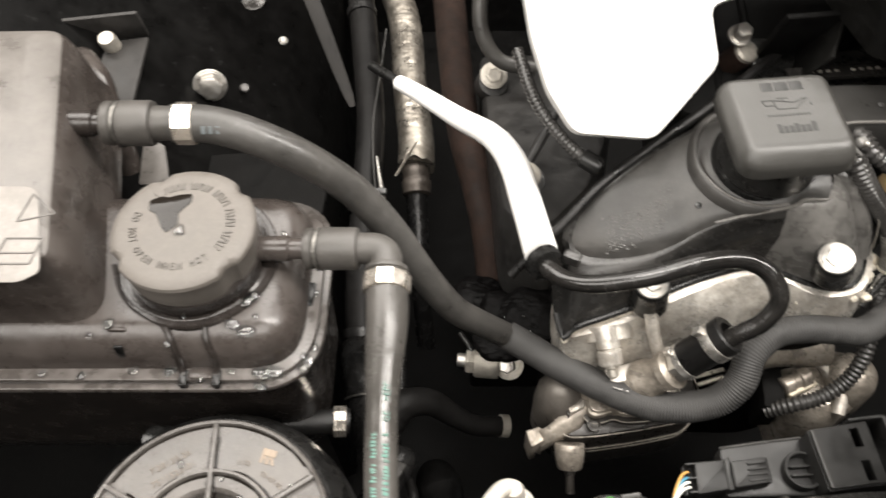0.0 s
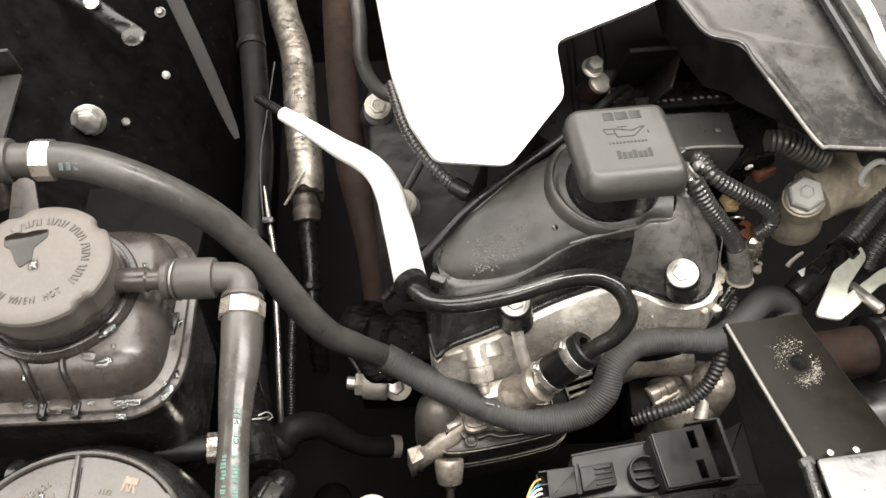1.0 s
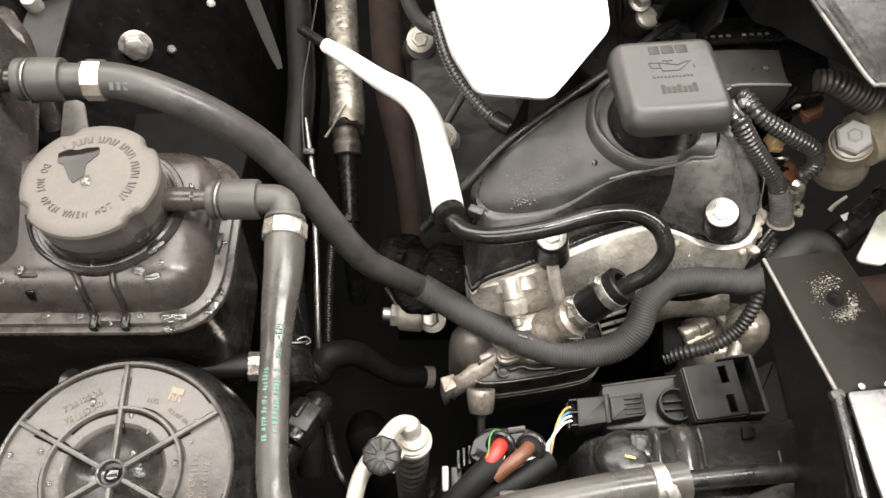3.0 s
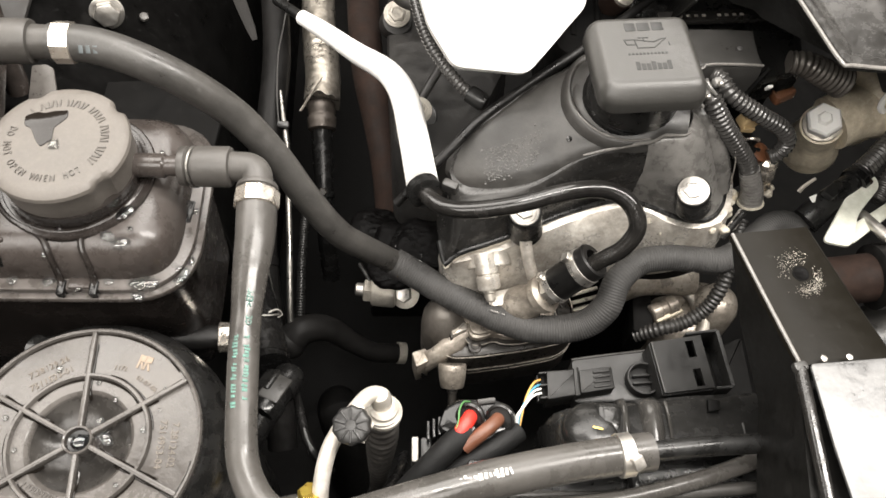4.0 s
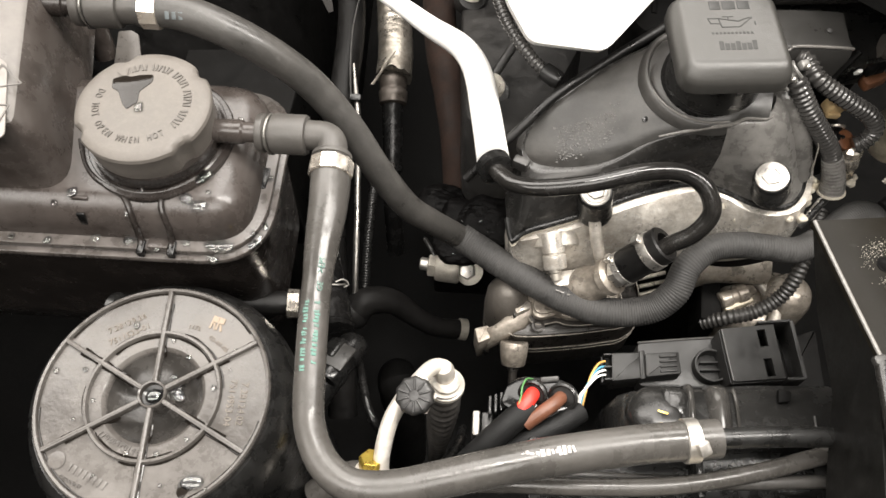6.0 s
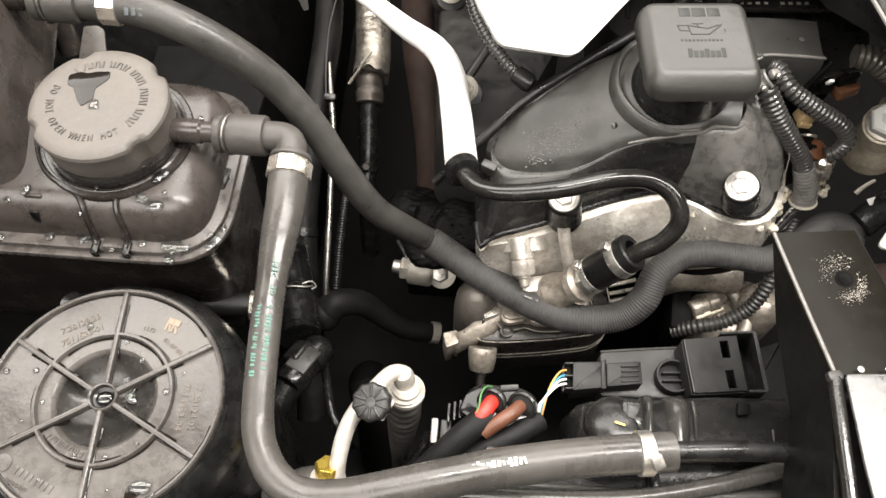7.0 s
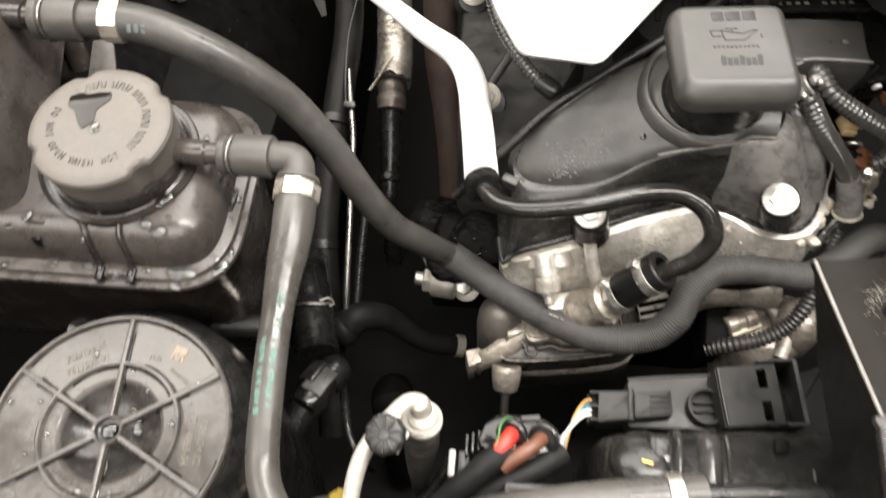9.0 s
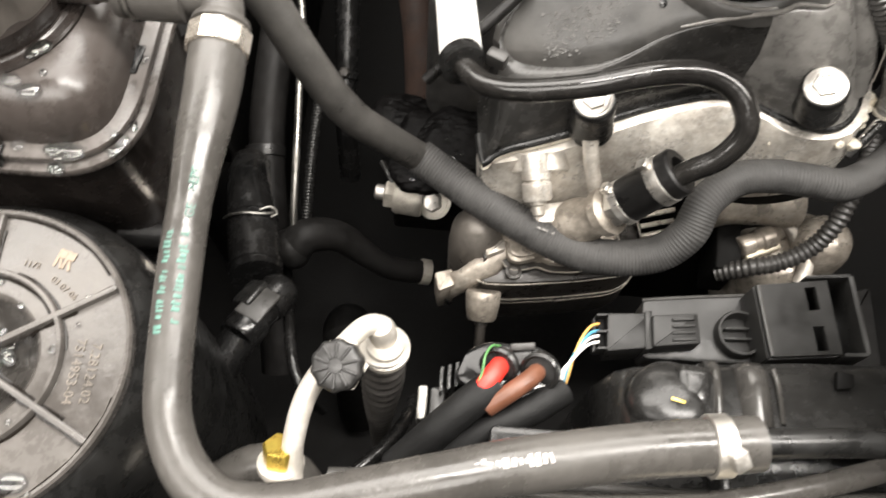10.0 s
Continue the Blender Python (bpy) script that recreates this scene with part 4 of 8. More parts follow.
    lettering("country_mark", "GERMANY", 0.0028, at(0.0535, 236, -22), M["filter"], lid, 0.0003)
    part("wet_patch", slab([(0.002, 0.009), (0.007, 0.013), (0.012, 0.012), (0.010, 0.007), (0.016, 0.004), (0.011, 0.0025), (0.006, 0.004)], 0.8700, 0.8702, 0.002, 0.0001, T @ pose(0, 0.004, 0.0012, 8, -12, 0)), M["wet"], lid, "dark wet patch")
    part("wet_patch", slab([(0.022, -0.041), (0.029, -0.039), (0.031, -0.042), (0.027, -0.046), (0.025, -0.050), (0.022, -0.047)], 0.8766, 0.8770, 0.002, 0.0001, T), M["wet"], lid, "dark wet patch")
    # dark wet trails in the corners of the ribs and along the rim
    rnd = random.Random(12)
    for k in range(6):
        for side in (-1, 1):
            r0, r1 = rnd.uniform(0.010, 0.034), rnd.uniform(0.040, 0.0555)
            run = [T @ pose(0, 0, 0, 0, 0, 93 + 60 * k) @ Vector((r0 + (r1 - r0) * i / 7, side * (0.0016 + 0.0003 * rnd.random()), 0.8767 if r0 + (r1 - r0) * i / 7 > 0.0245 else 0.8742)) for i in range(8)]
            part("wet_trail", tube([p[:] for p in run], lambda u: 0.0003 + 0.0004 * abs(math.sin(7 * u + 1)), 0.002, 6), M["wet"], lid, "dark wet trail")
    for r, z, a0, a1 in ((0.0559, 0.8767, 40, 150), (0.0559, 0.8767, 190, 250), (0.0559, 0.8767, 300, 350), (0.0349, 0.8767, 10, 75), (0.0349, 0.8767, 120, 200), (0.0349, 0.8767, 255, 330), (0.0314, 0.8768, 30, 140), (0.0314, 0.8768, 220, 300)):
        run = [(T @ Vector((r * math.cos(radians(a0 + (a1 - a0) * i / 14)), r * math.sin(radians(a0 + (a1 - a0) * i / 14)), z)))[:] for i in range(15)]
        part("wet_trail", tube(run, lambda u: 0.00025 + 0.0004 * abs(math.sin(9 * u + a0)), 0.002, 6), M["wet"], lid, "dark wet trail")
    part("side_lug", lathe([(0.007, 0), (0.008, 0.001), (0.008, 0.018), (0.0065, 0.0195), (0.003, 0.018)], 24, axes_to((-0.3, -0.3, 0.9), (-0.138, 0.205, 0.845))), M["plastic"], root)
    # spigot and crimp on the side that faces the engine
    part("spigot", tube([(-0.090, 0.2255, 0.815), (-0.066, 0.2285, 0.812), (-0.052, 0.2295, 0.8100)], 0.0075, 0.004, 20), M["rubber_dark"], root)
    band_clamp("crimp_band", (-0.0575, 0.2290, 0.8110), (1, 0.06, -0.12), 0.0088, 0.0075, root)
    return root


round_housing()


# ---- refrigerant pipe with its service valve ----
def refrigerant_pipe():
    root = thing("refrigerant_pipe", "pale aluminium refrigerant pipe with black service cap", "pipe", at=(0.02, 0.15, 0.84))
    part("pipe", tube([(0.010, 0.108, 0.815), (0.0090, 0.124, 0.830), (0.0095, 0.134, 0.839), (0.0125, 0.148, 0.846), (0.018, 0.160, 0.848), (0.026, 0.171, 0.849), (0.033, 0.179, 0.849), (0.039, 0.181, 0.845), (0.041, 0.178, 0.837)], 0.0044, 0.002, 20), M["ac_alu"], root)
    part("elbow_block", lathe([(0.0054, -0.014), (0.0056, -0.010), (0.0060, -0.004), (0.0058, 0.002), (0.0046, 0.0055), (0.0022, 0.0072)], 28, axes_to((-0.1, 0.10, 1), (0.0395, 0.1795, 0.843))), M["ac_alu"], root)
    part("joint_ring", lathe([(0.0098, -0.001), (0.0108, 0.0), (0.0108, 0.0030), (0.0088, 0.0042), (0.0080, 0.0048), (0.0080, 0.0075), (0.0060, 0.0090)], 32, axes_to((0.05, 0.15, 1), (0.0405, 0.1755, 0.829))), M["ac_alu"], root)
    part("hose", tube([(0.040, 0.1755, 0.832), (0.0395, 0.170, 0.81), (0.038, 0.164, 0.785), (0.036, 0.16, 0.74), (0.034, 0.16, 0.62)], lambda u: 0.0100 - 0.0040 * max(0, min(1, (u - 0.12) * 4)), wave=(0.0062, 0.0014), segs=20), M["ribbed_hose"], root, "ribbed grey hose", 70)
    m = axes_to((-0.10, -0.30, 0.95), (0.0275, 0.1635, 0.8465))
    part("valve_body", lathe([(0.0060, 0.0), (0.0078, 0.002), (0.0078, 0.006), (0.0062, 0.008), (0.0062, 0.012)], 28, m), M["ac_alu"], root)
    part("valve_nut", lathe([(0.0098, 0.0085), (0.0106, 0.0092), (0.0106, 0.0108), (0.0085, 0.0118)], m=m @ pose(0, 0, 0, 0, 0, 20), sides=6), M["ac_alu"], root, "pale hex nut under the cap")

    def lobed(r, k):
        return r * (1.0 + (0.035 if r > 0.006 else 0.0) * math.cos(10 * math.pi * k / 40))

    loops = [[m @ Vector((lobed(r, k) * math.cos(math.pi * k / 40), lobed(r, k) * math.sin(math.pi * k / 40), z)) for k in range(80)] for r, z in ((0.0088, 0.0115), (0.0098, 0.0122), (0.0100, 0.0180), (0.0096, 0.0196), (0.0084, 0.0204), (0.0050, 0.0206), (0.0020, 0.0206))]
    vc = part("service_cap", loft(bmesh.new(), loops), M["cap_black"], root, "black ribbed plastic service cap", 50)
    for k in range(10):
        part("cap_rib", box(0.0064, 0.0013, 0.0016, m @ pose(0, 0, 0, 0, 0, 36 * k) @ pose(0.0058, 0, 0.0206), 0.0006), M["cap_black"], vc)
    part("cap_dot", lathe([(0.0030, 0.0204), (0.0028, 0.0212), (0.0018, 0.0214)], 16, m), M["cap_black"], vc)
    part("brass_nut", lathe([(0.0068, 0), (0.0074, 0.001), (0.0074, 0.008), (0.0066, 0.009)], m=axes_to((0.05, 0.55, 0.8), (0.0040, 0.1262, 0.8300)), sides=6), M["brass"], root, "yellow zinc nut")
    part("nut_flange", lathe([(0.009, 0), (0.0095, 0.001), (0.0095, 0.004), (0.008, 0.005)], 24, axes_to((0.05, 0.55, 0.8), (0.0037, 0.1240, 0.8255))), M["ac_alu"], root)
    return root


refrigerant_pipe()

# pale blocks seen under the hose bend
under = thing("pipe_flange", "pale aluminium flange block under the bent hose", "flange", at=(0.01, 0.10, 0.82))
part("block", box(0.012, 0.02, 0.016, pose(-0.004, 0.098, 0.826), 0.002), M["ac_alu"], under)
part("block", box(0.010, 0.02, 0.016, pose(0.012, 0.098, 0.828), 0.002), M["ac_alu"], under)


# ---- engine: head, cover, filler ----
def valve_cover():
    root = thing("valve_cover", "dusty black plastic valve cover with oil grime", "engine cover", at=(0.18, 0.36, 0.80))
    a = [(0.0775, 0.2900, 0.790), (0.083, 0.2985, 0.795), (0.105, 0.3045, 0.799), (0.128, 0.3120, 0.802), (0.154, 0.3240, 0.805), (0.178, 0.3310, 0.808), (0.196, 0.3350, 0.811), (0.214, 0.3320, 0.812), (0.2376, 0.3185, 0.812), (0.2591, 0.3170, 0.812), (0.274, 0.3370, 0.814), (0.276, 0.425, 0.83), (0.175, 0.425, 0.83), (0.118, 0.395, 0.815), (0.070, 0.345, 0.797)]
    b = [(0.086, 0.3335, 0.828), (0.104, 0.3275, 0.833), (0.124, 0.3260, 0.838), (0.141, 0.3270, 0.847), (0.160, 0.3318, 0.861), (0.179, 0.3330, 0.869), (0.1951, 0.3335, 0.874), (0.2054, 0.3345, 0.876), (0.2119, 0.3378, 0.877), (0.2262, 0.3385, 0.877), (0.236, 0.352, 0.878), (0.238, 0.405, 0.885), (0.19, 0.405, 0.885), (0.130, 0.382, 0.872), (0.080, 0.350, 0.843)]
    mid = [(Vector(p).lerp(Vector(q), 0.55) + Vector((0, -0.003, 0.003)))[:] for p, q in zip(a, b)]
    cen = Vector((0.175, 0.375, 0.878))
    la, lm, lb = soft_loop(a), soft_loop(mid), soft_loop(b)
    loops = [[v - Vector((0, 0, 0.006)) for v in la], la, [v.lerp(cen, 0.05) + Vector((0, 0, 0.0030)) for v in la], lm, [v.lerp(w, 0.42) + Vector((0, 0, 0.0036)) for v, w in zip(lb, lm)], [v.lerp(w, 0.18) + Vector((0, 0, 0.0012)) for v, w in zip(lb, lm)], [v.lerp(w, 0.06) - Vector((0, 0, 0.0006)) for v, w in zip(lb, lm)], [v.lerp(cen, 0.04) - Vector((0, 0, 0.0020)) for v in lb]]
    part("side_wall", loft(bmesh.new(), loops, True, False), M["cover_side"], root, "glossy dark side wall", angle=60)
    # the upper face: a shallow vault between the front and the rear edge, which meet at the nose
    nose = (0.0775, 0.3430, 0.8310)
    front, _ = even_path([nose, (0.085, 0.3345, 0.8295), (0.104, 0.3275, 0.834), (0.124, 0.3260, 0.8395), (0.141, 0.3270, 0.848), (0.160, 0.3318, 0.861), (0.179, 0.3330, 0.869), (0.1951, 0.3335, 0.874), (0.2054, 0.3345, 0.876), (0.2119, 0.3378, 0.877), (0.2262, 0.3385, 0.877)], 0.0042)
    n = len(front)
    rear, _ = even_path([nose, (0.0800, 0.3530, 0.838), (0.093, 0.3640, 0.848), (0.114, 0.3760, 0.859), (0.138, 0.3880, 0.869), (0.164, 0.3990, 0.877), (0.190, 0.4070, 0.882), (0.215, 0.4100, 0.884), (0.238, 0.4100, 0.884)], 0.0042)
    rear = [rear[min(len(rear) - 1, round(i * (len(rear) - 1) / (n - 1)))] for i in range(n)]
    rows = []
    for t in (0.0, 0.012, 0.03, 0.06, 0.11, 0.18, 0.27, 0.37, 0.48, 0.60, 0.72, 0.84, 0.93, 1.0):
        edge_drop = 0.0036 * max(0, 1 - t / 0.06) ** 2 + 0.003 * max(0, (t - 0.9) / 0.1) ** 2
        rows.append([f.lerp(r, t) + Vector((0, -0.0010 * max(0, 1 - t / 0.03), 0.0050 * min(1, 6 * i / n) * (1 - (2 * t - 1) ** 4) - edge_drop)) for i, (f, r) in enumerate(zip(front, rear))])
    face = part("top_face", loft(bmesh.new(), rows, False, False), M["cover"], root, "dusty upper face, soft sheen in its colour", angle=80)
    # pale tube paints the highlight along the ridge
    part("ridge", tube([(0.163, 0.3318, 0.8630), (0.179, 0.3326, 0.8690), (0.1951, 0.3331, 0.8740), (0.2054, 0.3341, 0.8762), (0.2119, 0.3374, 0.8774), (0.2247, 0.3379, 0.8774), (0.2294, 0.3414, 0.8774)], lambda u: 0.0006 + 0.0007 * math.sin(math.pi * min(1, u * 0.95 + 0.05)), 0.003, 10), M["worn_edge"], root, "pale ridge line, a highlight put in the colour")
    # smudged facet of the front wall, ridge to corner; reflected sheen put in colour
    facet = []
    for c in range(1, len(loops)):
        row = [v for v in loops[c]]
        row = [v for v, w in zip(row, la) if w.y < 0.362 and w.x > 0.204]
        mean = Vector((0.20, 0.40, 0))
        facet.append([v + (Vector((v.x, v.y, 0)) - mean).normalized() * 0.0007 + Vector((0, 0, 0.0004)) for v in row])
    part("front_facet", loft(bmesh.new(), facet, False, False), M["cover_pad"], root, "smudged facet of the front wall, sheen put in its colour", 75)
    rim = pose(0.1915, 0.3715, 0.8758, 4, 0, 0)
    part("neck_rim", ring([(0.0415, -0.0050), (0.0404, -0.0015), (0.0388, 0.0012), (0.0372, 0.0024), (0.0360, 0.0022), (0.0350, 0.0008), (0.0342, -0.0030), (0.0342, -0.0060)], 72, rim), M["cover"], root, "raised dusty rim round the neck", 80)
    # the glint on the rim's front arc, drawn as a pale tube
    part("rim_edge", tube([(rim @ Vector((0.0366 * math.cos(radians(d)), 0.0366 * math.sin(radians(d)), 0.0018)))[:] for d in range(190, 346, 12)], lambda u: 0.0004 + 0.0006 * math.sin(math.pi * u), 0.003, 8), M["worn_edge"], root, "pale rim line, a highlight put in the colour")
    part("neck_well", lathe([(0.0345, -0.0030), (0.0338, -0.0010), (0.0320, 0.0004), (0.025, 0.0013), (0.020, 0.0013)], 40, rim), M["cover"], root, "dark well round the neck")
    part("filler_neck", lathe([(0.0300, 0.866), (0.0290, 0.880), (0.0262, 0.884), (0.0255, 0.905), (0.023, 0.909)], 40, Matrix.Translation((0.1925, 0.3675, 0))), M["plastic"], root)
    # rib and seam in the pad's pale colour, standing in for their highlights
    part("corner_rib", tube([(0.238, 0.405, 0.879), (0.2395, 0.362, 0.874), (0.2490, 0.352, 0.858), (0.2600, 0.3465, 0.838), (0.2670, 0.342, 0.815)], 0.0085, 0.004, 18), M["cover_pad"], root)
    part("corner_seam", tube([(0.2385, 0.362, 0.8838), (0.2480, 0.3495, 0.8672), (0.2590, 0.3425, 0.8465), (0.2670, 0.3370, 0.8230)], 0.0011, 0.003, 8), M["cover_pad"], root)
    edge = [v[:] for v in la[-3:] + la[0:42:2]]
    part("gasket", tube([(x, y - 0.0012, z - 0.0004) for x, y, z in edge], 0.0020, 0.003, 10), M["plastic"], root, "black rubber gasket")
    part("sealant_line", tube([(x, y - 0.0028, z - 0.0030) for x, y, z in edge], lambda u: 0.0005 + 0.0004 * abs(math.sin(u * 23)) + 0.0005 * max(0, u - 0.55), 0.002, 8), M["gasket"], root, "pale line of old sealant")
    # a small dark chip, and crumbs of dirt in arcs on the sloping end
    part("chip", lathe([(0.0019, 0.0), (0.0019, 0.0008), (0.0010, 0.0011)], 10, axes_to((0, -0.3, 0.95), (0.1545, 0.3430, settle([face], 0.1545, 0.3430)))), M["plastic"], root)
    rnd = random.Random(7)
    bm = bmesh.new()
    for i in range(420):
        arc, u = rnd.randrange(8), rnd.random() ** 1.3
        x = 0.104 + 0.034 * u + 0.002 * rnd.gauss(0, 1)
        y = 0.3290 + 0.0024 * arc + 0.010 * u * u + 0.0007 * rnd.gauss(0, 1)
        z = settle([face], x, y)
        if z:
            bmesh.ops.create_icosphere(bm, subdivisions=1, radius=0.00025 + 0.0006 * rnd.random() ** 3, matrix=Matrix.Translation((x, y, z + 0.0001)) @ Matrix.Diagonal((1.2, 1, 0.6, 1)))
    return root, bm


cover_thing, crumbs = valve_cover()


def oil_cap():
    cx, cy, rot = 0.1915, 0.3605, 5.0
    T = pose(cx, cy, 0, 0, 0, rot)
    root = thing("oil_filler_cap", "grey-green plastic oil filler cap with sunk markings", "oil cap", at=(cx, cy, 0.90))
    o = round_poly(rect(-0.0320, -0.0325, 0.0320, 0.0325), 0.0125, 8)
    rows = ((0.006, 0.9085), (0.0010, 0.9095), (0.0, 0.911), (0.0003, 0.9168), (0.0008, 0.9188), (0.0018, 0.9206), (0.0040, 0.9236), (0.0060, 0.9252), (0.0072, 0.9257), (0.0085, 0.9259), (0.0115, 0.9259))
    part("cap", loft(bmesh.new(), [[T @ Vector((v.x * (1 + 0.09 * min(1, d / 0.0085)), v.y * (1 - 0.06 * min(1, d / 0.0085)) + 0.0022 * min(1, d / 0.0085), z)) for v in (shrunk(o, d) if d < 0.0095 else scaled(shrunk(o, 0.0085), 1 - 8 * (d - 0.008)))] for d, z in rows]), M["oilcap"], root, angle=40)
    part("collar", lathe([(0.027, 0.882), (0.0285, 0.884), (0.0285, 0.910)], 40, Matrix.Translation((cx + 0.001, cy + 0.002, 0))), M["plastic"], root)
    Z = 0.9259
    bm = bmesh.new()
    for x, w in ((-0.0080, 0.0062), (0.0, 0.0075), (0.0085, 0.0070)):
        box(w, 0.0062, 0.0005, T @ pose(x + 0.001, 0.0195, Z), 0.0001, bm)
    part("upper_mark", bm, M["oilmark"], root, "sunk dark word bars")
    bm = bmesh.new()

    def line(a, b, w=0.0007):
        va, vb = Vector((*a, 0)), Vector((*b, 0))
        d = vb - va
        box(d.length + w * 0.6, w, 0.0005, T @ Matrix.Translation(((va + vb) / 2 + Vector((0, 0, Z)))) @ pose(0, 0, 0, 0, 0, math.degrees(math.atan2(d.y, d.x))), 0.0001, bm)

    can = [(-0.0065, 0.0095), (-0.0055, 0.0030), (0.0045, 0.0030), (0.0125, 0.0098), (0.0098, 0.0095), (0.0045, 0.0072), (-0.0065, 0.0095)]
    for p, q in zip(can, can[1:]):
        line(p, q)
    for p, q in (((-0.0065, 0.0095), (-0.0125, 0.0095)), ((-0.0125, 0.0095), (-0.0115, 0.0058)), ((-0.0115, 0.0058), (-0.006, 0.0055)), ((-0.0010, 0.0080), (-0.0010, 0.0105)), ((-0.0040, 0.0108), (0.0020, 0.0108)), ((0.0138, 0.0068), (0.0138, 0.0045))):
        line(p, q)
    part("oil_can_mark", bm, M["oilmark"], root, "sunk oil can pictogram")
    bm = bmesh.new()
    for i in range(11):
        box(0.0014, 0.0015, 0.0004, T @ pose(-0.0115 + i * 0.0022, -0.0015, Z), 0.0001, bm)
    part("small_mark", bm, M["oilmark"], root)
    bm = bmesh.new()
    for i, h in enumerate((0.0062, 0.0046, 0.0046, 0.0060, 0.0046, 0.0046, 0.0066)):
        box(0.0024, h, 0.0005, T @ pose(-0.0093 + i * 0.0031 + 0.001, -0.0115 + (h - 0.0046) / 2, Z, 0, 0, -3), 0.0001, bm)
    part("lower_mark", bm, M["oilmark"], root, "sunk dark word bars")
    return root


oil_cap()
tagged(part("dirt_crumbs", crumbs, M["grit"]), "grey dirt crumbs on the valve cover", "dirt", kind="stuff")

bolt("cover_bolt", (0.2352, 0.3160, 0.8485), (-0.30, -0.20, 0.93), 0.0064, 0.0040, "bright flanged hex bolt in a black rubber bushing on the cover", washer=0.0099, bushing=(0.0113, 0.027), group="cover bolts")
bolt("cover_bolt", (0.1275, 0.3045, 0.839), (-0.14, -0.16, 0.96), 0.0062, 0.0038, "bright flanged hex bolt in a black rubber bushing on the cover", washer=0.0094, bushing=(0.0110, 0.034), group="cover bolts")



def cylinder_head():
    root = thing("cylinder_head", "stained cast aluminium cylinder head front", "cylinder head", at=(0.17, 0.31, 0.7))
    a = [(0.074, 0.2905, 0.789), (0.100, 0.2945, 0.793), (0.132, 0.305, 0.797), (0.156, 0.316, 0.802), (0.194, 0.328, 0.807), (0.214, 0.3262, 0.809), (0.240, 0.3090, 0.808), (0.272, 0.3150, 0.809), (0.282, 0.350, 0.813), (0.286, 0.42, 0.815), (0.18, 0.415, 0.81), (0.128, 0.388, 0.800), (0.080, 0.338, 0.785)]
    b = [(0.079, 0.284, 0.745), (0.100, 0.278, 0.745), (0.132, 0.285, 0.750), (0.156, 0.296, 0.755), (0.190, 0.303, 0.755), (0.212, 0.303, 0.755), (0.245, 0.302, 0.765), (0.276, 0.312, 0.765), (0.286, 0.350, 0.765), (0.290, 0.43, 0.765), (0.16, 0.43, 0.765), (0.110, 0.395, 0.765), (0.073, 0.345, 0.745)]
    low = [(x, y - 0.004, 0.60) for x, y, z in b]
    # lower casting split off in near-black for the shade under the sleeve
    part("block", loft(bmesh.new(), [soft_loop(low), [v - Vector((0, 0, 0.0005)) for v in soft_loop(b)]]), M["cavity"], root, "near-black lower block, deep shade in its colour", angle=50)
    part("casting", loft(bmesh.new(), [[v - Vector((0, 0, 0.010)) for v in soft_loop(b)], soft_loop(b), [v.lerp(w, 0.55) + Vector((0, -0.003, 0)) for v, w in zip(soft_loop(b), soft_loop(a))], [v.lerp(Vector((0.18, 0.36, v.z)), 0.008) + Vector((0, 0, 0.0015)) for v in soft_loop(a)], [v.lerp(Vector((0.18, 0.36, v.z)), 0.06) + Vector((0, 0, 0.0020)) for v in soft_loop(a)]]), M["alu"], root, angle=50)
    pm = axes_to((0.16, -0.80, -0.52), (0.1058, 0.2935, 0.7925))
    part("boss", lathe([(0.0076, -0.006), (0.0078, -0.004), (0.0078, 0.0075), (0.0068, 0.0082), (0.0068, 0.0090), (0.0079, 0.0098), (0.0079, 0.0175), (0.0072, 0.0190), (0.0045, 0.0190)], 28, pm), M["alu"], root)
    part("boss_bolt", lathe([(0.0044, 0.0185), (0.0044, 0.0210), (0.0034, 0.0220), (0.0034, 0.0265), (0.0026, 0.0275)], 20, pm), M["bolt_head"], root)
    part("boss_plate", lathe([(0.0165, -0.010), (0.0165, -0.0010), (0.0155, 0.0), (0.0100, 0.0)], 40, axes_to((0.12, -0.85, -0.42), (0.1090, 0.2950, 0.781))), M["alu"], root)
    part("web", tube([(0.131, 0.300, 0.812), (0.134, 0.292, 0.800), (0.138, 0.286, 0.788), (0.143, 0.279, 0.772)], 0.0042, 0.003, 12), M["alu"], root)
    part("ledge", box(0.022, 0.012, 0.010, pose(0.118, 0.2765, 0.768, 0, 0, 12), 0.002), M["alu"], root)
    # side lug right of the sleeve
    for p, q in (((0.172, 0.289, 0.752), (0.191, 0.295, 0.752)), ((0.173, 0.2855, 0.746), (0.192, 0.291, 0.746)), ((0.174, 0.282, 0.740), (0.193, 0.288, 0.740))):
        part("fin", tube([p, q], 0.0016, 0.004, 8), M["plate_edge"], root)
    part("side_body", tube([(0.208, 0.303, 0.738), (0.222, 0.308, 0.740), (0.240, 0.310, 0.741), (0.268, 0.310, 0.741)], 0.0135, 0.004, 20), M["alu_pump"], root)
    part("dark_plate", slab([(0.2186, 0.268), (0.2336, 0.2680), (0.2368, 0.3139), (0.223, 0.3116)], 0.700, 0.7360, 0.002, 0.0012), M["cavity"], root, "black side plate")
    part("side_casting", slab([(0.2380, 0.3080), (0.2765, 0.3210), (0.3060, 0.3140), (0.3060, 0.2860), (0.2700, 0.2640), (0.2420, 0.2650)], 0.650, 0.7240, 0.016, 0.010), M["alu_pump"], root, "rounded cast side housing", 60)
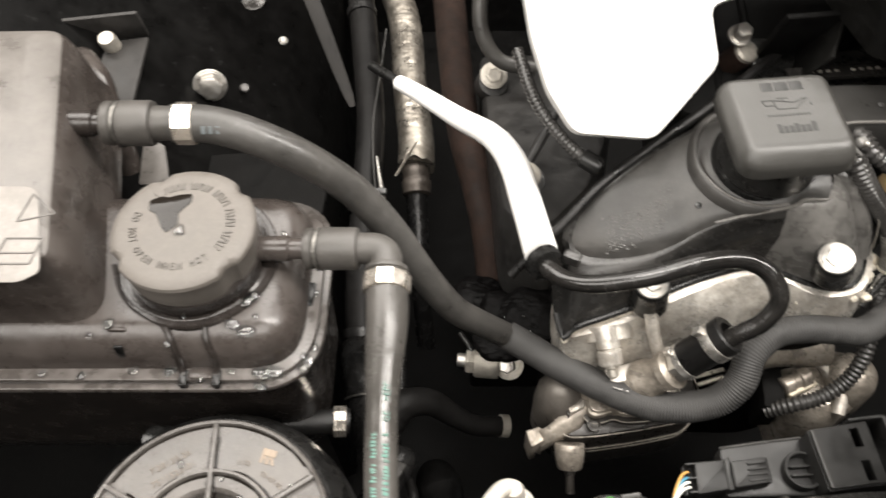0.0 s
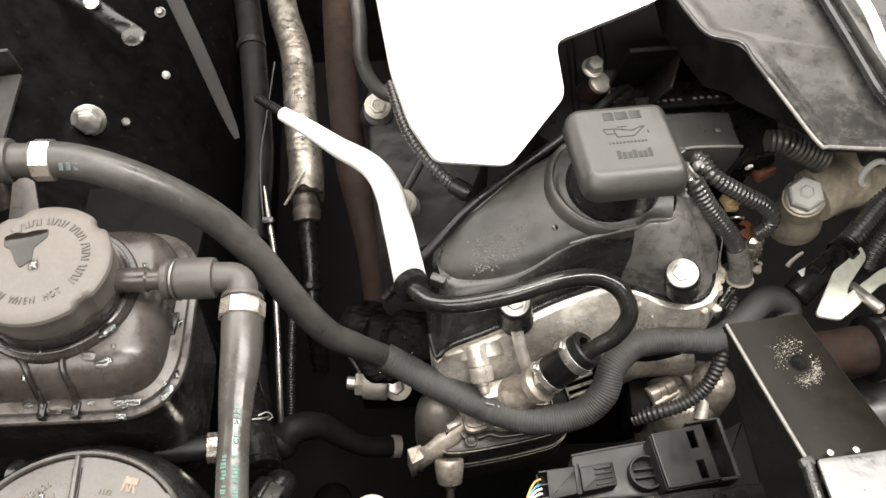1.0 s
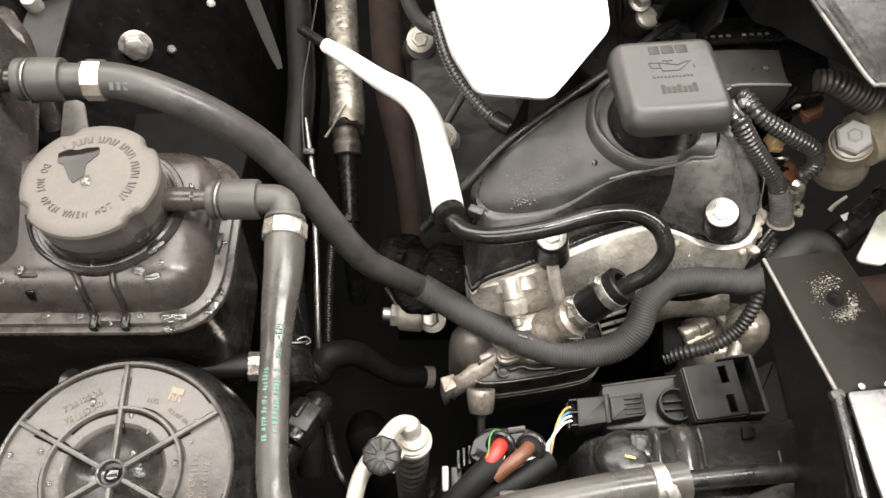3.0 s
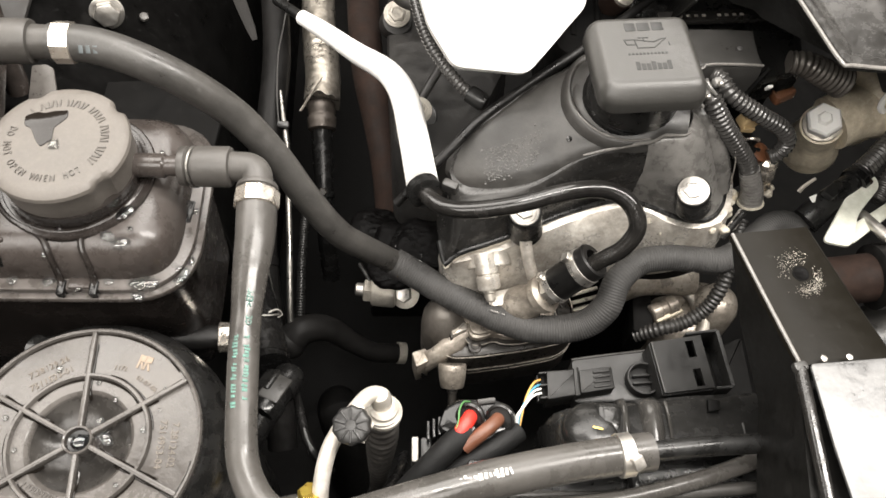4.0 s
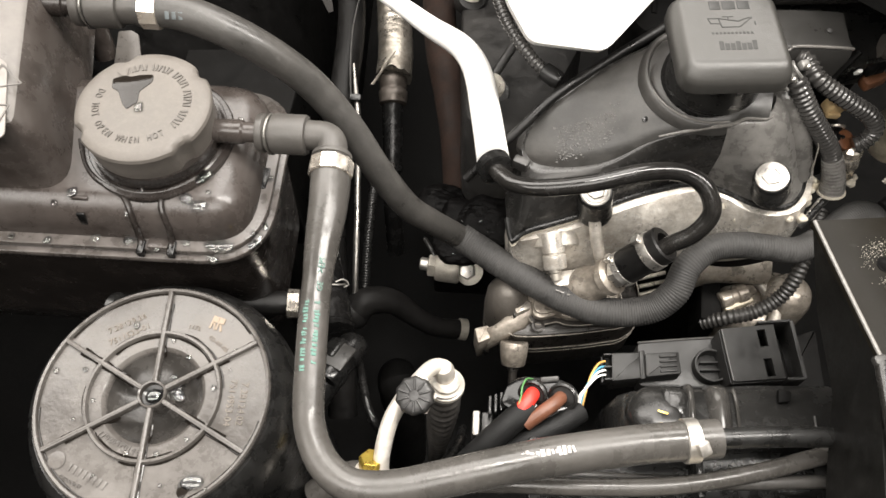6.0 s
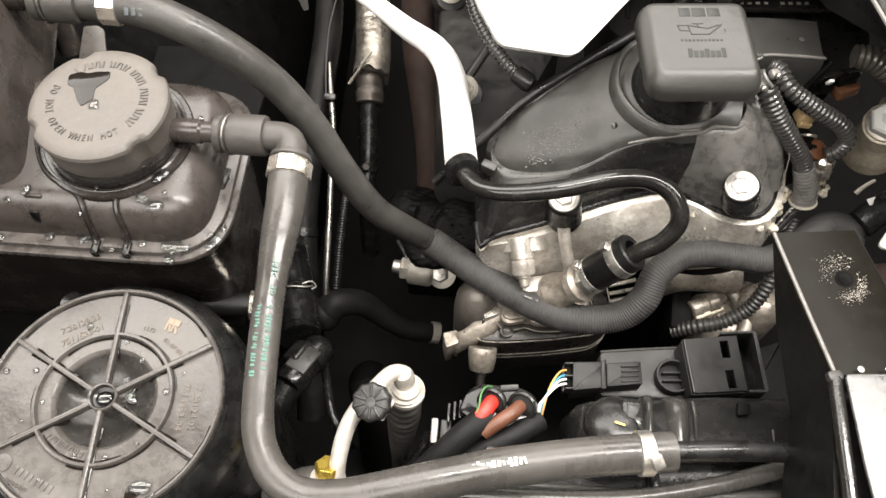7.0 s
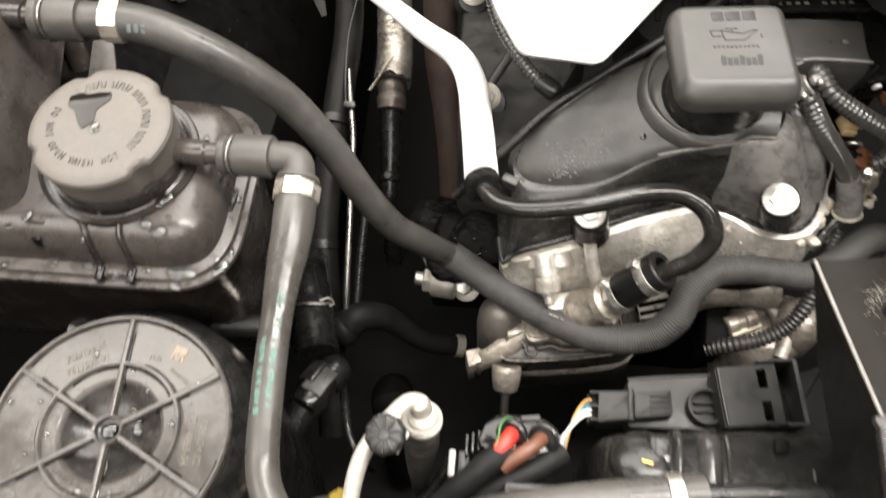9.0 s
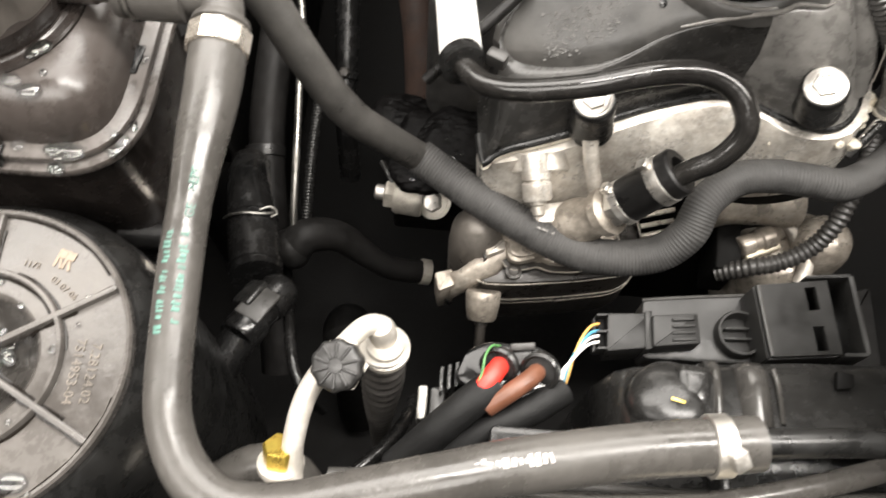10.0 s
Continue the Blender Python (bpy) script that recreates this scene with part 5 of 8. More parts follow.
    part("casting_bulge", lathe([(0.0180, 0.700), (0.0175, 0.728), (0.0150, 0.7360), (0.0095, 0.7405), (0.003, 0.7415)], 36, Matrix.Translation((0.2860, 0.2930, 0))), M["alu_pump"], root, "", 60)
    part("casting_rib", tube([(0.2640, 0.3080, 0.727), (0.2720, 0.2960, 0.728), (0.2760, 0.2800, 0.727), (0.2730, 0.268, 0.722)], 0.0045, 0.003, 12), M["alu"], root)
    sm = axes_to((0.90, 0.38, 0.05), (0.2372, 0.2842, 0.7350))
    part("sensor", lathe([(0.0050, -0.004), (0.0062, -0.003), (0.0062, 0.004), (0.0054, 0.005), (0.0054, 0.009), (0.0066, 0.010), (0.0066, 0.017), (0.0050, 0.019), (0.0036, 0.0235), (0.002, 0.024)], 28, sm), M["alu_pump"], root, "tan stained sensor")
    for k in (0.002, 0.009, 0.016):
        part("sensor_tooth", box(0.0040, 0.0070, 0.0080, sm @ pose(-0.006, -0.004, k, 0, 0, 0), 0.0008), M["castpale"], root)
    return root


cylinder_head()


def vacuum_pump():
    cx, cy = 0.121, 0.2915
    root = thing("vacuum_pump", "stained cast aluminium pump with stacked plates", "pump", at=(cx, cy, 0.68))
    base = [(0.080, 0.2475), (0.100, 0.2480), (0.135, 0.2530), (0.166, 0.2595), (0.178, 0.270), (0.172, 0.310), (0.085, 0.312), (0.072, 0.280)]
    part("drum", slab(base, 0.672, 0.7335, 0.012, 0.004), M["alu_dark"], root, "oily dark pump body")
    for z, g, r in ((0.7328, 0.0004, 0.0005), (0.7080, 0.0003, 0.0005), (0.7020, 0.0003, 0.0004)):
        o = shrunk(round_poly(base, 0.012, 5), -g)
        part("plate_edge", tube([(v.x, v.y, z) for v in o + o[:1]], r, 0.003, 6), M["plate_edge"], root, "bright machined plate edge")
    # front lip of the top casting, wavy along the lower edge
    lip = [(0.0962, 0.2705), (0.0968, 0.2610), (0.0985, 0.2580), (0.1025, 0.2568), (0.1080, 0.2580), (0.1130, 0.2600), (0.1165, 0.2602), (0.1205, 0.2582), (0.1260, 0.2580), (0.1356, 0.2587), (0.1420, 0.2605), (0.1560, 0.2660), (0.1600, 0.2800), (0.130, 0.300), (0.098, 0.296)]
    step = shrunk(round_poly(lip, 0.003, 5), -0.0022)
    part("gasket_plate", loft(bmesh.new(), [[Vector((v.x, v.y, z)) for v in step] for z in (0.7325, 0.7398)]), M["alu_dark"], root, "oily dark gasket plate")
    part("plate_edge", tube([(v.x, v.y, 0.7392) for v in shrunk(step, -0.0004)], 0.0005, 0.003, 6), M["plate_edge"], root, "bright machined plate edge")
    part("flange", slab(lip, 0.7405, 0.7465, 0.003, 0.0012), M["alu_pump"], root)
    part("flange", slab([(x * 0.97 + 0.0038, y * 0.97 + 0.0098) for x, y in lip], 0.7466, 0.7492, 0.003, 0.0010), M["alu_pump"], root)
    part("dome", lathe([(0.027, 0.74), (0.027, 0.746), (0.024, 0.752), (0.018, 0.756), (0.01, 0.757)], 48, Matrix.Translation((0.116, 0.287, 0))), M["alu_pump"], root)
    part("grey_dome", lathe([(0.0165, 0.690), (0.0168, 0.728), (0.0158, 0.742), (0.0118, 0.752), (0.006, 0.757), (0.002, 0.758)], 36, Matrix.Translation((0.0800, 0.2760, 0))), M["pump_grey"], root, "plain grey domed end", 60)
    part("pad", slab([(0.0836, 0.2660), (0.0955, 0.2705), (0.0955, 0.2640), (0.0855, 0.2594)], 0.736, 0.7462, 0.0008, 0.0007), M["alu"], root, "bright machined pad")
    part("pad_side", slab([(0.0826, 0.2650), (0.0840, 0.2652), (0.0858, 0.2590), (0.0842, 0.2580)], 0.728, 0.7440, 0.0004, 0.0004), M["alu_dark"], root)
    # broad arm sweeping down to the ear
    arm = []
    for p, q, h, d in (((0.0985, 0.2745), (0.0975, 0.2590), 0.7450, 0.010), ((0.0910, 0.2700), (0.0925, 0.2530), 0.7435, 0.012), ((0.0840, 0.2650), (0.0850, 0.2498), 0.7410, 0.012), ((0.0760, 0.2580), (0.0775, 0.2470), 0.7375, 0.012), ((0.0700, 0.2545), (0.0705, 0.2448), 0.7335, 0.014), ((0.0655, 0.2540), (0.0668, 0.2440), 0.7300, 0.016)):
        a_, b_ = Vector((*p, h)), Vector((*q, h - 0.007))
        arm.append([a_ + Vector((0, 0, -0.014)), a_ + Vector((0, 0, -0.001)), a_.lerp(b_, 0.10) + Vector((0, 0, 0.0006)), a_.lerp(b_, 0.5) + Vector((0, 0, 0.0012)), a_.lerp(b_, 0.9) + Vector((0, 0, 0.0006)), b_ + Vector((0, 0, -0.0012)), b_ + Vector((0, 0.001, -d))])
    part("arm", loft(bmesh.new(), arm), M["alu_pump"], root, "broad cast arm", 60)
    part("ear_block", slab([(0.0565, 0.2535), (0.0667, 0.2568), (0.0688, 0.2465), (0.0598, 0.2420)], 0.700, 0.7290, 0.0016, 0.0012), M["alu_pump"], root)
    part("ear_hole", lathe([(0.0034, 0), (0.0034, 0.0006), (0.0026, 0.0008), (0.0022, 0.0002)], 18, axes_to((-0.42, -0.9, 0.05), (0.0644, 0.2441, 0.7075))), M["cavity"], root, "dark tapped hole")
    part("flange_bolt", lathe([(0.0046, 0.7400), (0.0046, 0.7425), (0.0032, 0.7430), (0.0026, 0.7418), (0.001, 0.7416)], 20, Matrix.Translation((0.1016, 0.2535, -0.0022))), M["alu_dark"], root)
    part("standoff", lathe([(0.0095, -0.002), (0.0102, -0.001), (0.0102, 0.003), (0.0096, 0.009), (0.0086, 0.0145), (0.0078, 0.0155), (0.0040, 0.0155)], 28, axes_to((0, -0.85, -0.52), (0.0860, 0.2445, 0.7245))), M["alu_pump"], root)
    part("stud", lathe([(0.0038, 0.012), (0.0038, 0.019), (0.0030, 0.0195), (0.0030, 0.032)], 14, axes_to((0, -0.85, -0.52), (0.0860, 0.2445, 0.7245))), M["alu_dark"], root)
    # outlet
    n0, n1 = Vector((0.130, 0.2735, 0.764)), Vector((0.1480, 0.2735, 0.788))
    m = axes_to(n1 - n0, n0)
    ln = (n1 - n0).length
    part("outlet", lathe([(0.0150, -0.01), (0.0135, ln * 0.3), (0.0112, ln * 0.5), (0.0112, ln * 0.68), (0.0130, ln * 0.74), (0.0132, ln * 0.92), (0.010, ln)], 36, m), M["alu_pump"], root)
    part("outlet_nut", lathe([(0.0095, ln), (0.0105, ln + 0.001), (0.0105, ln + 0.006), (0.009, ln + 0.007)], m=m, sides=6), M["steel"], root)
    return root


vacuum_pump()


def breather_pipe():
    root = thing("vacuum_pipe", "white insulated pipe joining a satin black steel pipe", "pipe", at=(0.07, 0.31, 0.845))
    part("black_pipe", tube([(0.060, 0.318, 0.8445), (0.068, 0.307, 0.848), (0.076, 0.2995, 0.851), (0.092, 0.2945, 0.856), (0.120, 0.2955, 0.862), (0.152, 0.303, 0.8655), (0.174, 0.3050, 0.8645), (0.189, 0.2985, 0.860), (0.1945, 0.2865, 0.851), (0.187, 0.2785, 0.8385), (0.176, 0.2765, 0.828), (0.168, 0.275, 0.819)], 0.0056, 0.003, 20), M["gloss_black"], root, "satin black steel pipe")
    part("insulation", tube([(-0.037, 0.528, 0.783), (-0.015, 0.504, 0.791), (0.011, 0.474, 0.800), (0.036, 0.446, 0.810), (0.049, 0.415, 0.819), (0.056, 0.37, 0.831), (0.062, 0.322, 0.844)], lambda u: 0.0062 + 0.0042 * min(1, u * 1.6), 0.004, 20), M["white_foam"], root, "thick white foam insulation")
    part("inner_end", tube([(-0.062, 0.556, 0.775), (-0.034, 0.525, 0.784)], 0.0042, 0.004, 14), M["plastic"], root)
    part("clip", lathe([(0.0085, 0), (0.0112, 0.001), (0.0112, 0.008), (0.0085, 0.009)], 28, axes_to((0.35, -0.85, 0.25), (0.0615, 0.320, 0.8435))), M["plastic"], root, "black plastic clip")
    part("clip_tab", box(0.010, 0.006, 0.008, pose(0.0795, 0.3165, 0.849, 0, 0, -25), 0.001), M["plastic_grey"], root)
    # rubber union on the outlet
    u0, u1 = Vector((0.151, 0.2742, 0.7935)), Vector((0.1735, 0.2805, 0.821))
    m = axes_to(u1 - u0, u0)
    ln = (u1 - u0).length
    un = part("rubber_union", lathe([(0.0108, 0), (0.0118, 0.001), (0.0118, ln * 0.55), (0.0124, ln * 0.6), (0.0124, ln - 0.001), (0.0112, ln), (0.0075, ln), (0.0072, ln - 0.006)], 32, m), M["rubber_dark"], root, "black rubber union")
    d = (u1 - u0).normalized()
    band_clamp("hose_clamp", u0 + d * ln * 0.70, d, 0.0124, 0.0070, un, "steel", 32, lug=(-0.8, 0.25, 0.5))
    band_clamp("hose_clamp", u0 + d * ln * 0.04, d, 0.0116, 0.0050, un, "steel", 32, lug=(-0.8, 0.25, 0.5))
    return root


breather_pipe()


# ---- wiring conduits at the back of the cover ----
def conduit(name, pts, r, label, pitch=0.0034, mat="conduit"):
    root = thing(name, label, "conduit", at=pts[0])
    part("tube", tube(pts, r, wave=(pitch, r * 0.2), segs=16), M[mat], root, angle=80)
    return root


c1 = conduit("wiring_conduit", [(0.246, 0.380, 0.887), (0.2516, 0.3755, 0.8865), (0.2585, 0.3660, 0.882), (0.278, 0.3602, 0.872), (0.2955, 0.3582, 0.862), (0.3040, 0.3572, 0.8525), (0.3055, 0.3558, 0.8445), (0.3020, 0.3540, 0.8375), (0.2970, 0.3532, 0.8352)], 0.0060, "black corrugated wiring conduit beside the oil cap")
c2 = conduit("wiring_conduit", [(0.2400, 0.3610, 0.889), (0.2435, 0.3570, 0.885), (0.2547, 0.3515, 0.870), (0.2708, 0.3487, 0.850), (0.2838, 0.3471, 0.832), (0.2926, 0.3420, 0.812), (0.2947, 0.3385, 0.802)], 0.0066, "black corrugated wiring conduit with a frayed end")
part("flared_end", tube([(0.2850, 0.3466, 0.830), (0.2926, 0.3420, 0.812), (0.2947, 0.3385, 0.802)], lambda u: 0.0070 + 0.0014 * u, wave=(0.0030, 0.0004), segs=18, hollow=True), M["conduit_end"], c2, "ribbed grey end with a frayed rim")
part("frayed_rim", ring([(0.0072, -0.0012), (0.0090, -0.0010), (0.0094, 0.0004), (0.0074, 0.0010)], 18, axes_to((0.12, -0.25, -0.7), (0.2947, 0.3385, 0.8020))), M["gasket"], c2, "pale frayed rim")
part("split_seam", tube([(0.2640, 0.3515, 0.8630), (0.2770, 0.3505, 0.8470), (0.2890, 0.3490, 0.8300), (0.2985, 0.3440, 0.8120), (0.3005, 0.3405, 0.8030)], 0.0015, 0.003, 8), M["conduit_end"], c2, "pale split seam")
c3 = conduit("wiring_conduit", [(0.296, 0.335, 0.780), (0.2885, 0.314, 0.779), (0.2807, 0.2987, 0.775), (0.2761, 0.2872, 0.765), (0.2684, 0.2784, 0.752), (0.2535, 0.2712, 0.744), (0.2370, 0.2680, 0.740), (0.222, 0.268, 0.728)], 0.0055, "black corrugated wiring conduit on the engine side", mat="plastic_grey")
c4 = conduit("wiring_conduit", [(0.054, 0.485, 0.856), (0.062, 0.452, 0.850), (0.072, 0.430, 0.845), (0.087, 0.410, 0.840), (0.098, 0.400, 0.837)], 0.0047, "black corrugated wiring conduit under the white panel")
part("plug", lathe([(0.005, 0), (0.0064, 0.001), (0.0066, 0.012), (0.0054, 0.015), (0.003, 0.016)], 20, axes_to((0.75, -0.55, -0.1), (0.094, 0.403, 0.838))), M["plastic"], c4)
c5 = conduit("wiring_conduit", [(0.3837, 0.3680, 0.797), (0.397, 0.3790, 0.801), (0.4150, 0.396, 0.806), (0.45, 0.428, 0.82)], 0.0080, "black corrugated wiring conduit by the coolant casting")
c6 = conduit("wiring_conduit", [(0.398, 0.352, 0.785), (0.412, 0.370, 0.795), (0.45, 0.402, 0.81)], 0.007, "black corrugated wiring conduit by the coolant casting")
cable = tube([(0.045, 0.325, 0.815), (0.078, 0.346, 0.844), (0.102, 0.366, 0.858), (0.138, 0.390, 0.869), (0.172, 0.413, 0.877), (0.24, 0.47, 0.885)], 0.0032, 0.004, 14)
piece("cable", cable, M["rubber_dark"], "black cable along the valve cover edge", "cable")

grom = thing("cable_clips", "small grey metal cable clips beside the oil cap", "clip", at=(0.24, 0.37, 0.88))
for x, y, z, turn in ((0.2419, 0.3624, 0.8985, 20), (0.2345, 0.3565, 0.8935, 35)):
    clip = part("clip", box(0.0062, 0.0058, 0.0050, pose(x, y, z, 12, 10, turn), 0.0014), M["clip_metal"], grom, "dull grey metal clip")
    part("band", tube([(x - 0.0050, y + 0.0040, z - 0.002), (x - 0.0062, y - 0.0005, z + 0.0004), (x - 0.0040, y - 0.0045, z - 0.001), (x - 0.0005, y - 0.0060, z - 0.004)], 0.0011, 0.0015, 8), M["clip_metal"], clip)
    part("stud", lathe([(0.0017, 0), (0.0017, 0.003), (0.0009, 0.0036)], 10, axes_to((0.2, -0.6, 0.5), (x + 0.0005, y - 0.0022, z + 0.0016))), M["steel"], clip)


def plug_cluster():
    root = thing("injector_plugs", "grimy wiring plugs with orange seals behind the cover", "electrical plug", at=(0.29, 0.34, 0.80))
    part("block", box(0.030, 0.022, 0.045, pose(0.279, 0.366, 0.812, 0, 0, 15), 0.003), M["plastic"], root)
    part("tan_plug", box(0.0120, 0.0090, 0.0085, pose(0.2765, 0.3655, 0.8590, 0, 20, 14), 0.0012), M["tan_plug"], root, "tan plastic plug")
    part("tan_step", box(0.0100, 0.0030, 0.0040, pose(0.2765, 0.3605, 0.8560, 0, 20, 14), 0.0006), M["tan_plug"], root)
    part("bright_clip", tube([(0.2800, 0.3625, 0.8425), (0.2840, 0.3610, 0.8455), (0.2885, 0.3612, 0.8445), (0.2905, 0.3635, 0.8400)], 0.0011, 0.0015, 8), M["band"], root, "bright wire clip")
    part("rusty_seat", lathe([(0.0048, 0), (0.0068, 0.0008), (0.0068, 0.0030), (0.0048, 0.0040)], 24, axes_to((0.3, -0.3, 0.9), (0.2945, 0.3612, 0.8290))), M["copper_dull"], root, "rust-brown seat")
    im = axes_to((-0.15, 0.15, 0.97), (0.3050, 0.3560, 0.8085))
    part("injector_body", lathe([(0.0060, -0.012), (0.0066, 0.0), (0.0076, 0.002), (0.0076, 0.009), (0.0064, 0.0110)], m=im, sides=8), M["band"], root, "bright metal injector body", 20)
    part("injector_top", lathe([(0.0062, 0.0110), (0.0074, 0.0125), (0.0070, 0.0170), (0.0042, 0.0195), (0.0014, 0.0200)], m=im, sides=10), M["band"], root, "bright metal injector top", 20)
    part("pale_tab", box(0.0085, 0.0105, 0.0060, pose(0.2755, 0.3318, 0.7990, 15, 10, 32), 0.0016), M["gasket"], root)
    part("bent_tab", box(0.0070, 0.0040, 0.0100, pose(0.2835, 0.3420, 0.8010, -10, 18, 40), 0.0010), M["castpale"], root)
    part("coil_spring", tube([(0.2815 + 0.0098 * u + 0.0030 * math.cos(40 * u), 0.3232 + 0.0122 * u + 0.0030 * math.sin(40 * u) * 0.5, 0.7895 + 0.0080 * u + 0.0026 * math.sin(40 * u)) for u in [i / 48 for i in range(49)]], 0.0007, 0.0008, 7), M["steel"], root, "bright small coil spring")
    part("cloth_hose", tube([(0.276, 0.318, 0.786), (0.283, 0.325, 0.792), (0.292, 0.334, 0.799)], 0.0024, 0.003, 10), M["plastic"], root)
    part("wire", tube([(0.262, 0.352, 0.84), (0.268, 0.345, 0.848), (0.270, 0.340, 0.838), (0.272, 0.338, 0.826)], 0.0004, 0.003, 6), M["bolt_head"], root)
    return root


plug_cluster()


def crumbly(name, seed, lumps, mat, label):
    """Crumbling old sealant: small rough lumps."""
    bm = bmesh.new()
    for x, y, z, r in lumps:
        for v in bmesh.ops.create_icosphere(bm, subdivisions=3, radius=1.0)["verts"]:
            p = v.co * r * 0.72 + Vector((x, y, z))
            v.co = p + v.co * r * (0.9 * noise.noise(p * 160 + Vector((seed, 0, 0))) + 0.4 * noise.noise(p * 500))
    return tagged(part(name, bm, M[mat]), label, "sealant", kind="stuff")


crumbly("old_sealant", 2.0, [(0.2655, 0.3185, 0.808, 0.0035), (0.2700, 0.3235, 0.806, 0.0040), (0.2735, 0.3280, 0.8065, 0.0038), (0.2770, 0.3350, 0.8065, 0.0035), (0.2805, 0.3430, 0.8065, 0.0040), (0.2770, 0.3400, 0.8040, 0.0035), (0.262, 0.3125, 0.806, 0.003), (0.272, 0.316, 0.800, 0.0035), (0.3040, 0.3440, 0.7985, 0.0038), (0.3090, 0.3470, 0.8010, 0.0046), (0.3125, 0.3500, 0.8030, 0.0032), (0.2995, 0.3395, 0.7985, 0.0026), (0.2245, 0.309, 0.806, 0.0022), (0.2175, 0.3175, 0.8085, 0.0022), (0.209, 0.3235, 0.810, 0.0018)], "gasket", "crumbling pale sealant at the cover corner")


def injector_rail():
    root = thing("coil_cover", "black plastic wiring cover with faint print behind the oil cap", "wiring cover", at=(0.27, 0.41, 0.87))
    part("tray", slab([(0.205, 0.398), (0.292, 0.392), (0.318, 0.400), (0.330, 0.47), (0.205, 0.48)], 0.846, 0.872, 0.006, 0.003), M["plastic"], root)
    # raised lid with a rolled front edge and a sloping front
    lid = [(0.2240, 0.3790, 0.8950), (0.2450, 0.3805, 0.8948), (0.2620, 0.3812, 0.8942), (0.2765, 0.3818, 0.8930)]
    rows = []
    for x, y, z in lid:
        k = (x - 0.224) / 0.0525
        rows.append([Vector((x - 0.002 + 0.001 * k, y - 0.0045, z - 0.024)), Vector((x, y - 0.0022, z - 0.010)), Vector((x, y - 0.0012, z - 0.0022)), Vector((x, y, z - 0.0004)), Vector((x, y + 0.0016, z)), Vector((x - 0.0005, y + 0.010, z - 0.0006)), Vector((x - 0.001, y + 0.029, z + 0.0012)), Vector((x - 0.001, y + 0.030, z - 0.02))])
    part("raised_lid", loft(bmesh.new(), rows), M["coil_lid"], root, "satin charcoal raised lid", 50)
    # highlight of the rolled front edge and its step, painted as pale tubes
    part("lid_edge", tube([(0.2385, 0.3795, 0.8950), (0.2450, 0.3805, 0.8952), (0.2620, 0.3812, 0.8946), (0.2770, 0.3818, 0.8934)], 0.0010, 0.003, 8), M["worn_edge"], root, "pale front edge line, a highlight put in the colour")
    part("edge_step", tube([(0.2310, 0.3775, 0.8925), (0.2370, 0.3785, 0.8930), (0.2392, 0.3795, 0.8945)], 0.0008, 0.002, 8), M["worn_edge"], root)
    part("groove", box(0.0022, 0.0030, 0.0260, pose(0.2755, 0.3772, 0.8815, -12, 30, 8), 0.0005), M["cavity"], root, "dark groove")
    part("fleck", lathe([(0.0018, 0), (0.0016, 0.0005), (0.0006, 0.0008)], 9, Matrix.Translation((0.2640, 0.3950, 0.8944))), M["plate"], root)
    # plug housing beside the lid
    block = [(0.2792, 0.3842), (0.2905, 0.3832), (0.3066, 0.3892), (0.3028, 0.4085), (0.2925, 0.4215), (0.2815, 0.4150)]
    part("side_plug", slab(block, 0.866, 0.8855, 0.003, 0.002, pose(0, 0, 0.0345, 0, 6, 0)), M["coil_lid"], root, "charcoal plug housing")
    for x, y in ((0.2880, 0.3812), (0.2985, 0.3846), (0.3045, 0.3868)):
        part("plug_mouth", box(0.0072, 0.0040, 0.0075, pose(x, y + 0.0016, 0.8705, 0, 0, 22), 0.0008), M["cavity"], root, "dark plug opening")
    part("white_tag", box(0.0032, 0.0020, 0.0054, pose(0.2850, 0.3765, 0.8790, 20, 0, 10), 0.0003), M["white_plastic"], root, "small white tag")
    part("brown_plug", box(0.0160, 0.0090, 0.0090, pose(0.3075, 0.3915, 0.8555, 0, -8, 24), 0.002), M["copper_dull"], root, "brown plastic plug")
    part("print_bar", box(0.09, 0.010, 0.003, pose(0.262, 0.4285, 0.889, 0, 0, 4), 0.0005), M["gloss_black"], root)
    bm = bmesh.new()
    for i in range(9):
        if i in (4,):
            continue
        box(0.0026, 0.0020, 0.0004, pose(0.232 + 0.0052 * i, 0.4265 + 0.0004 * i, 0.8907, 0, 0, 4), 0.0001, bm)
    part("print", bm, M["bolt_head"], root, "faint white print bars")
    part("upper_wall", box(0.10, 0.004, 0.05, pose(0.255, 0.447, 0.905, 20, 0, 5), 0.001), M["cavity"], root)
    part("wall_web", box(0.002, 0.030, 0.045, pose(0.232, 0.432, 0.900, 14, 18, -18), 0.0006), M["bracket_side"], root, "dark slanting web")
    # fanned bellows between the plug housing and the casting
    part("bellows", tube([(0.3040, 0.4000, 0.878), (0.3150, 0.3985, 0.878), (0.3280, 0.3960, 0.873), (0.345, 0.394, 0.866)], lambda u: 0.0075 + 0.004 * u, wave=(0.0036, 0.0012), segs=22), M["pump_grey"], root, "pale grey fanned bellows", angle=80)
    return root


injector_rail()


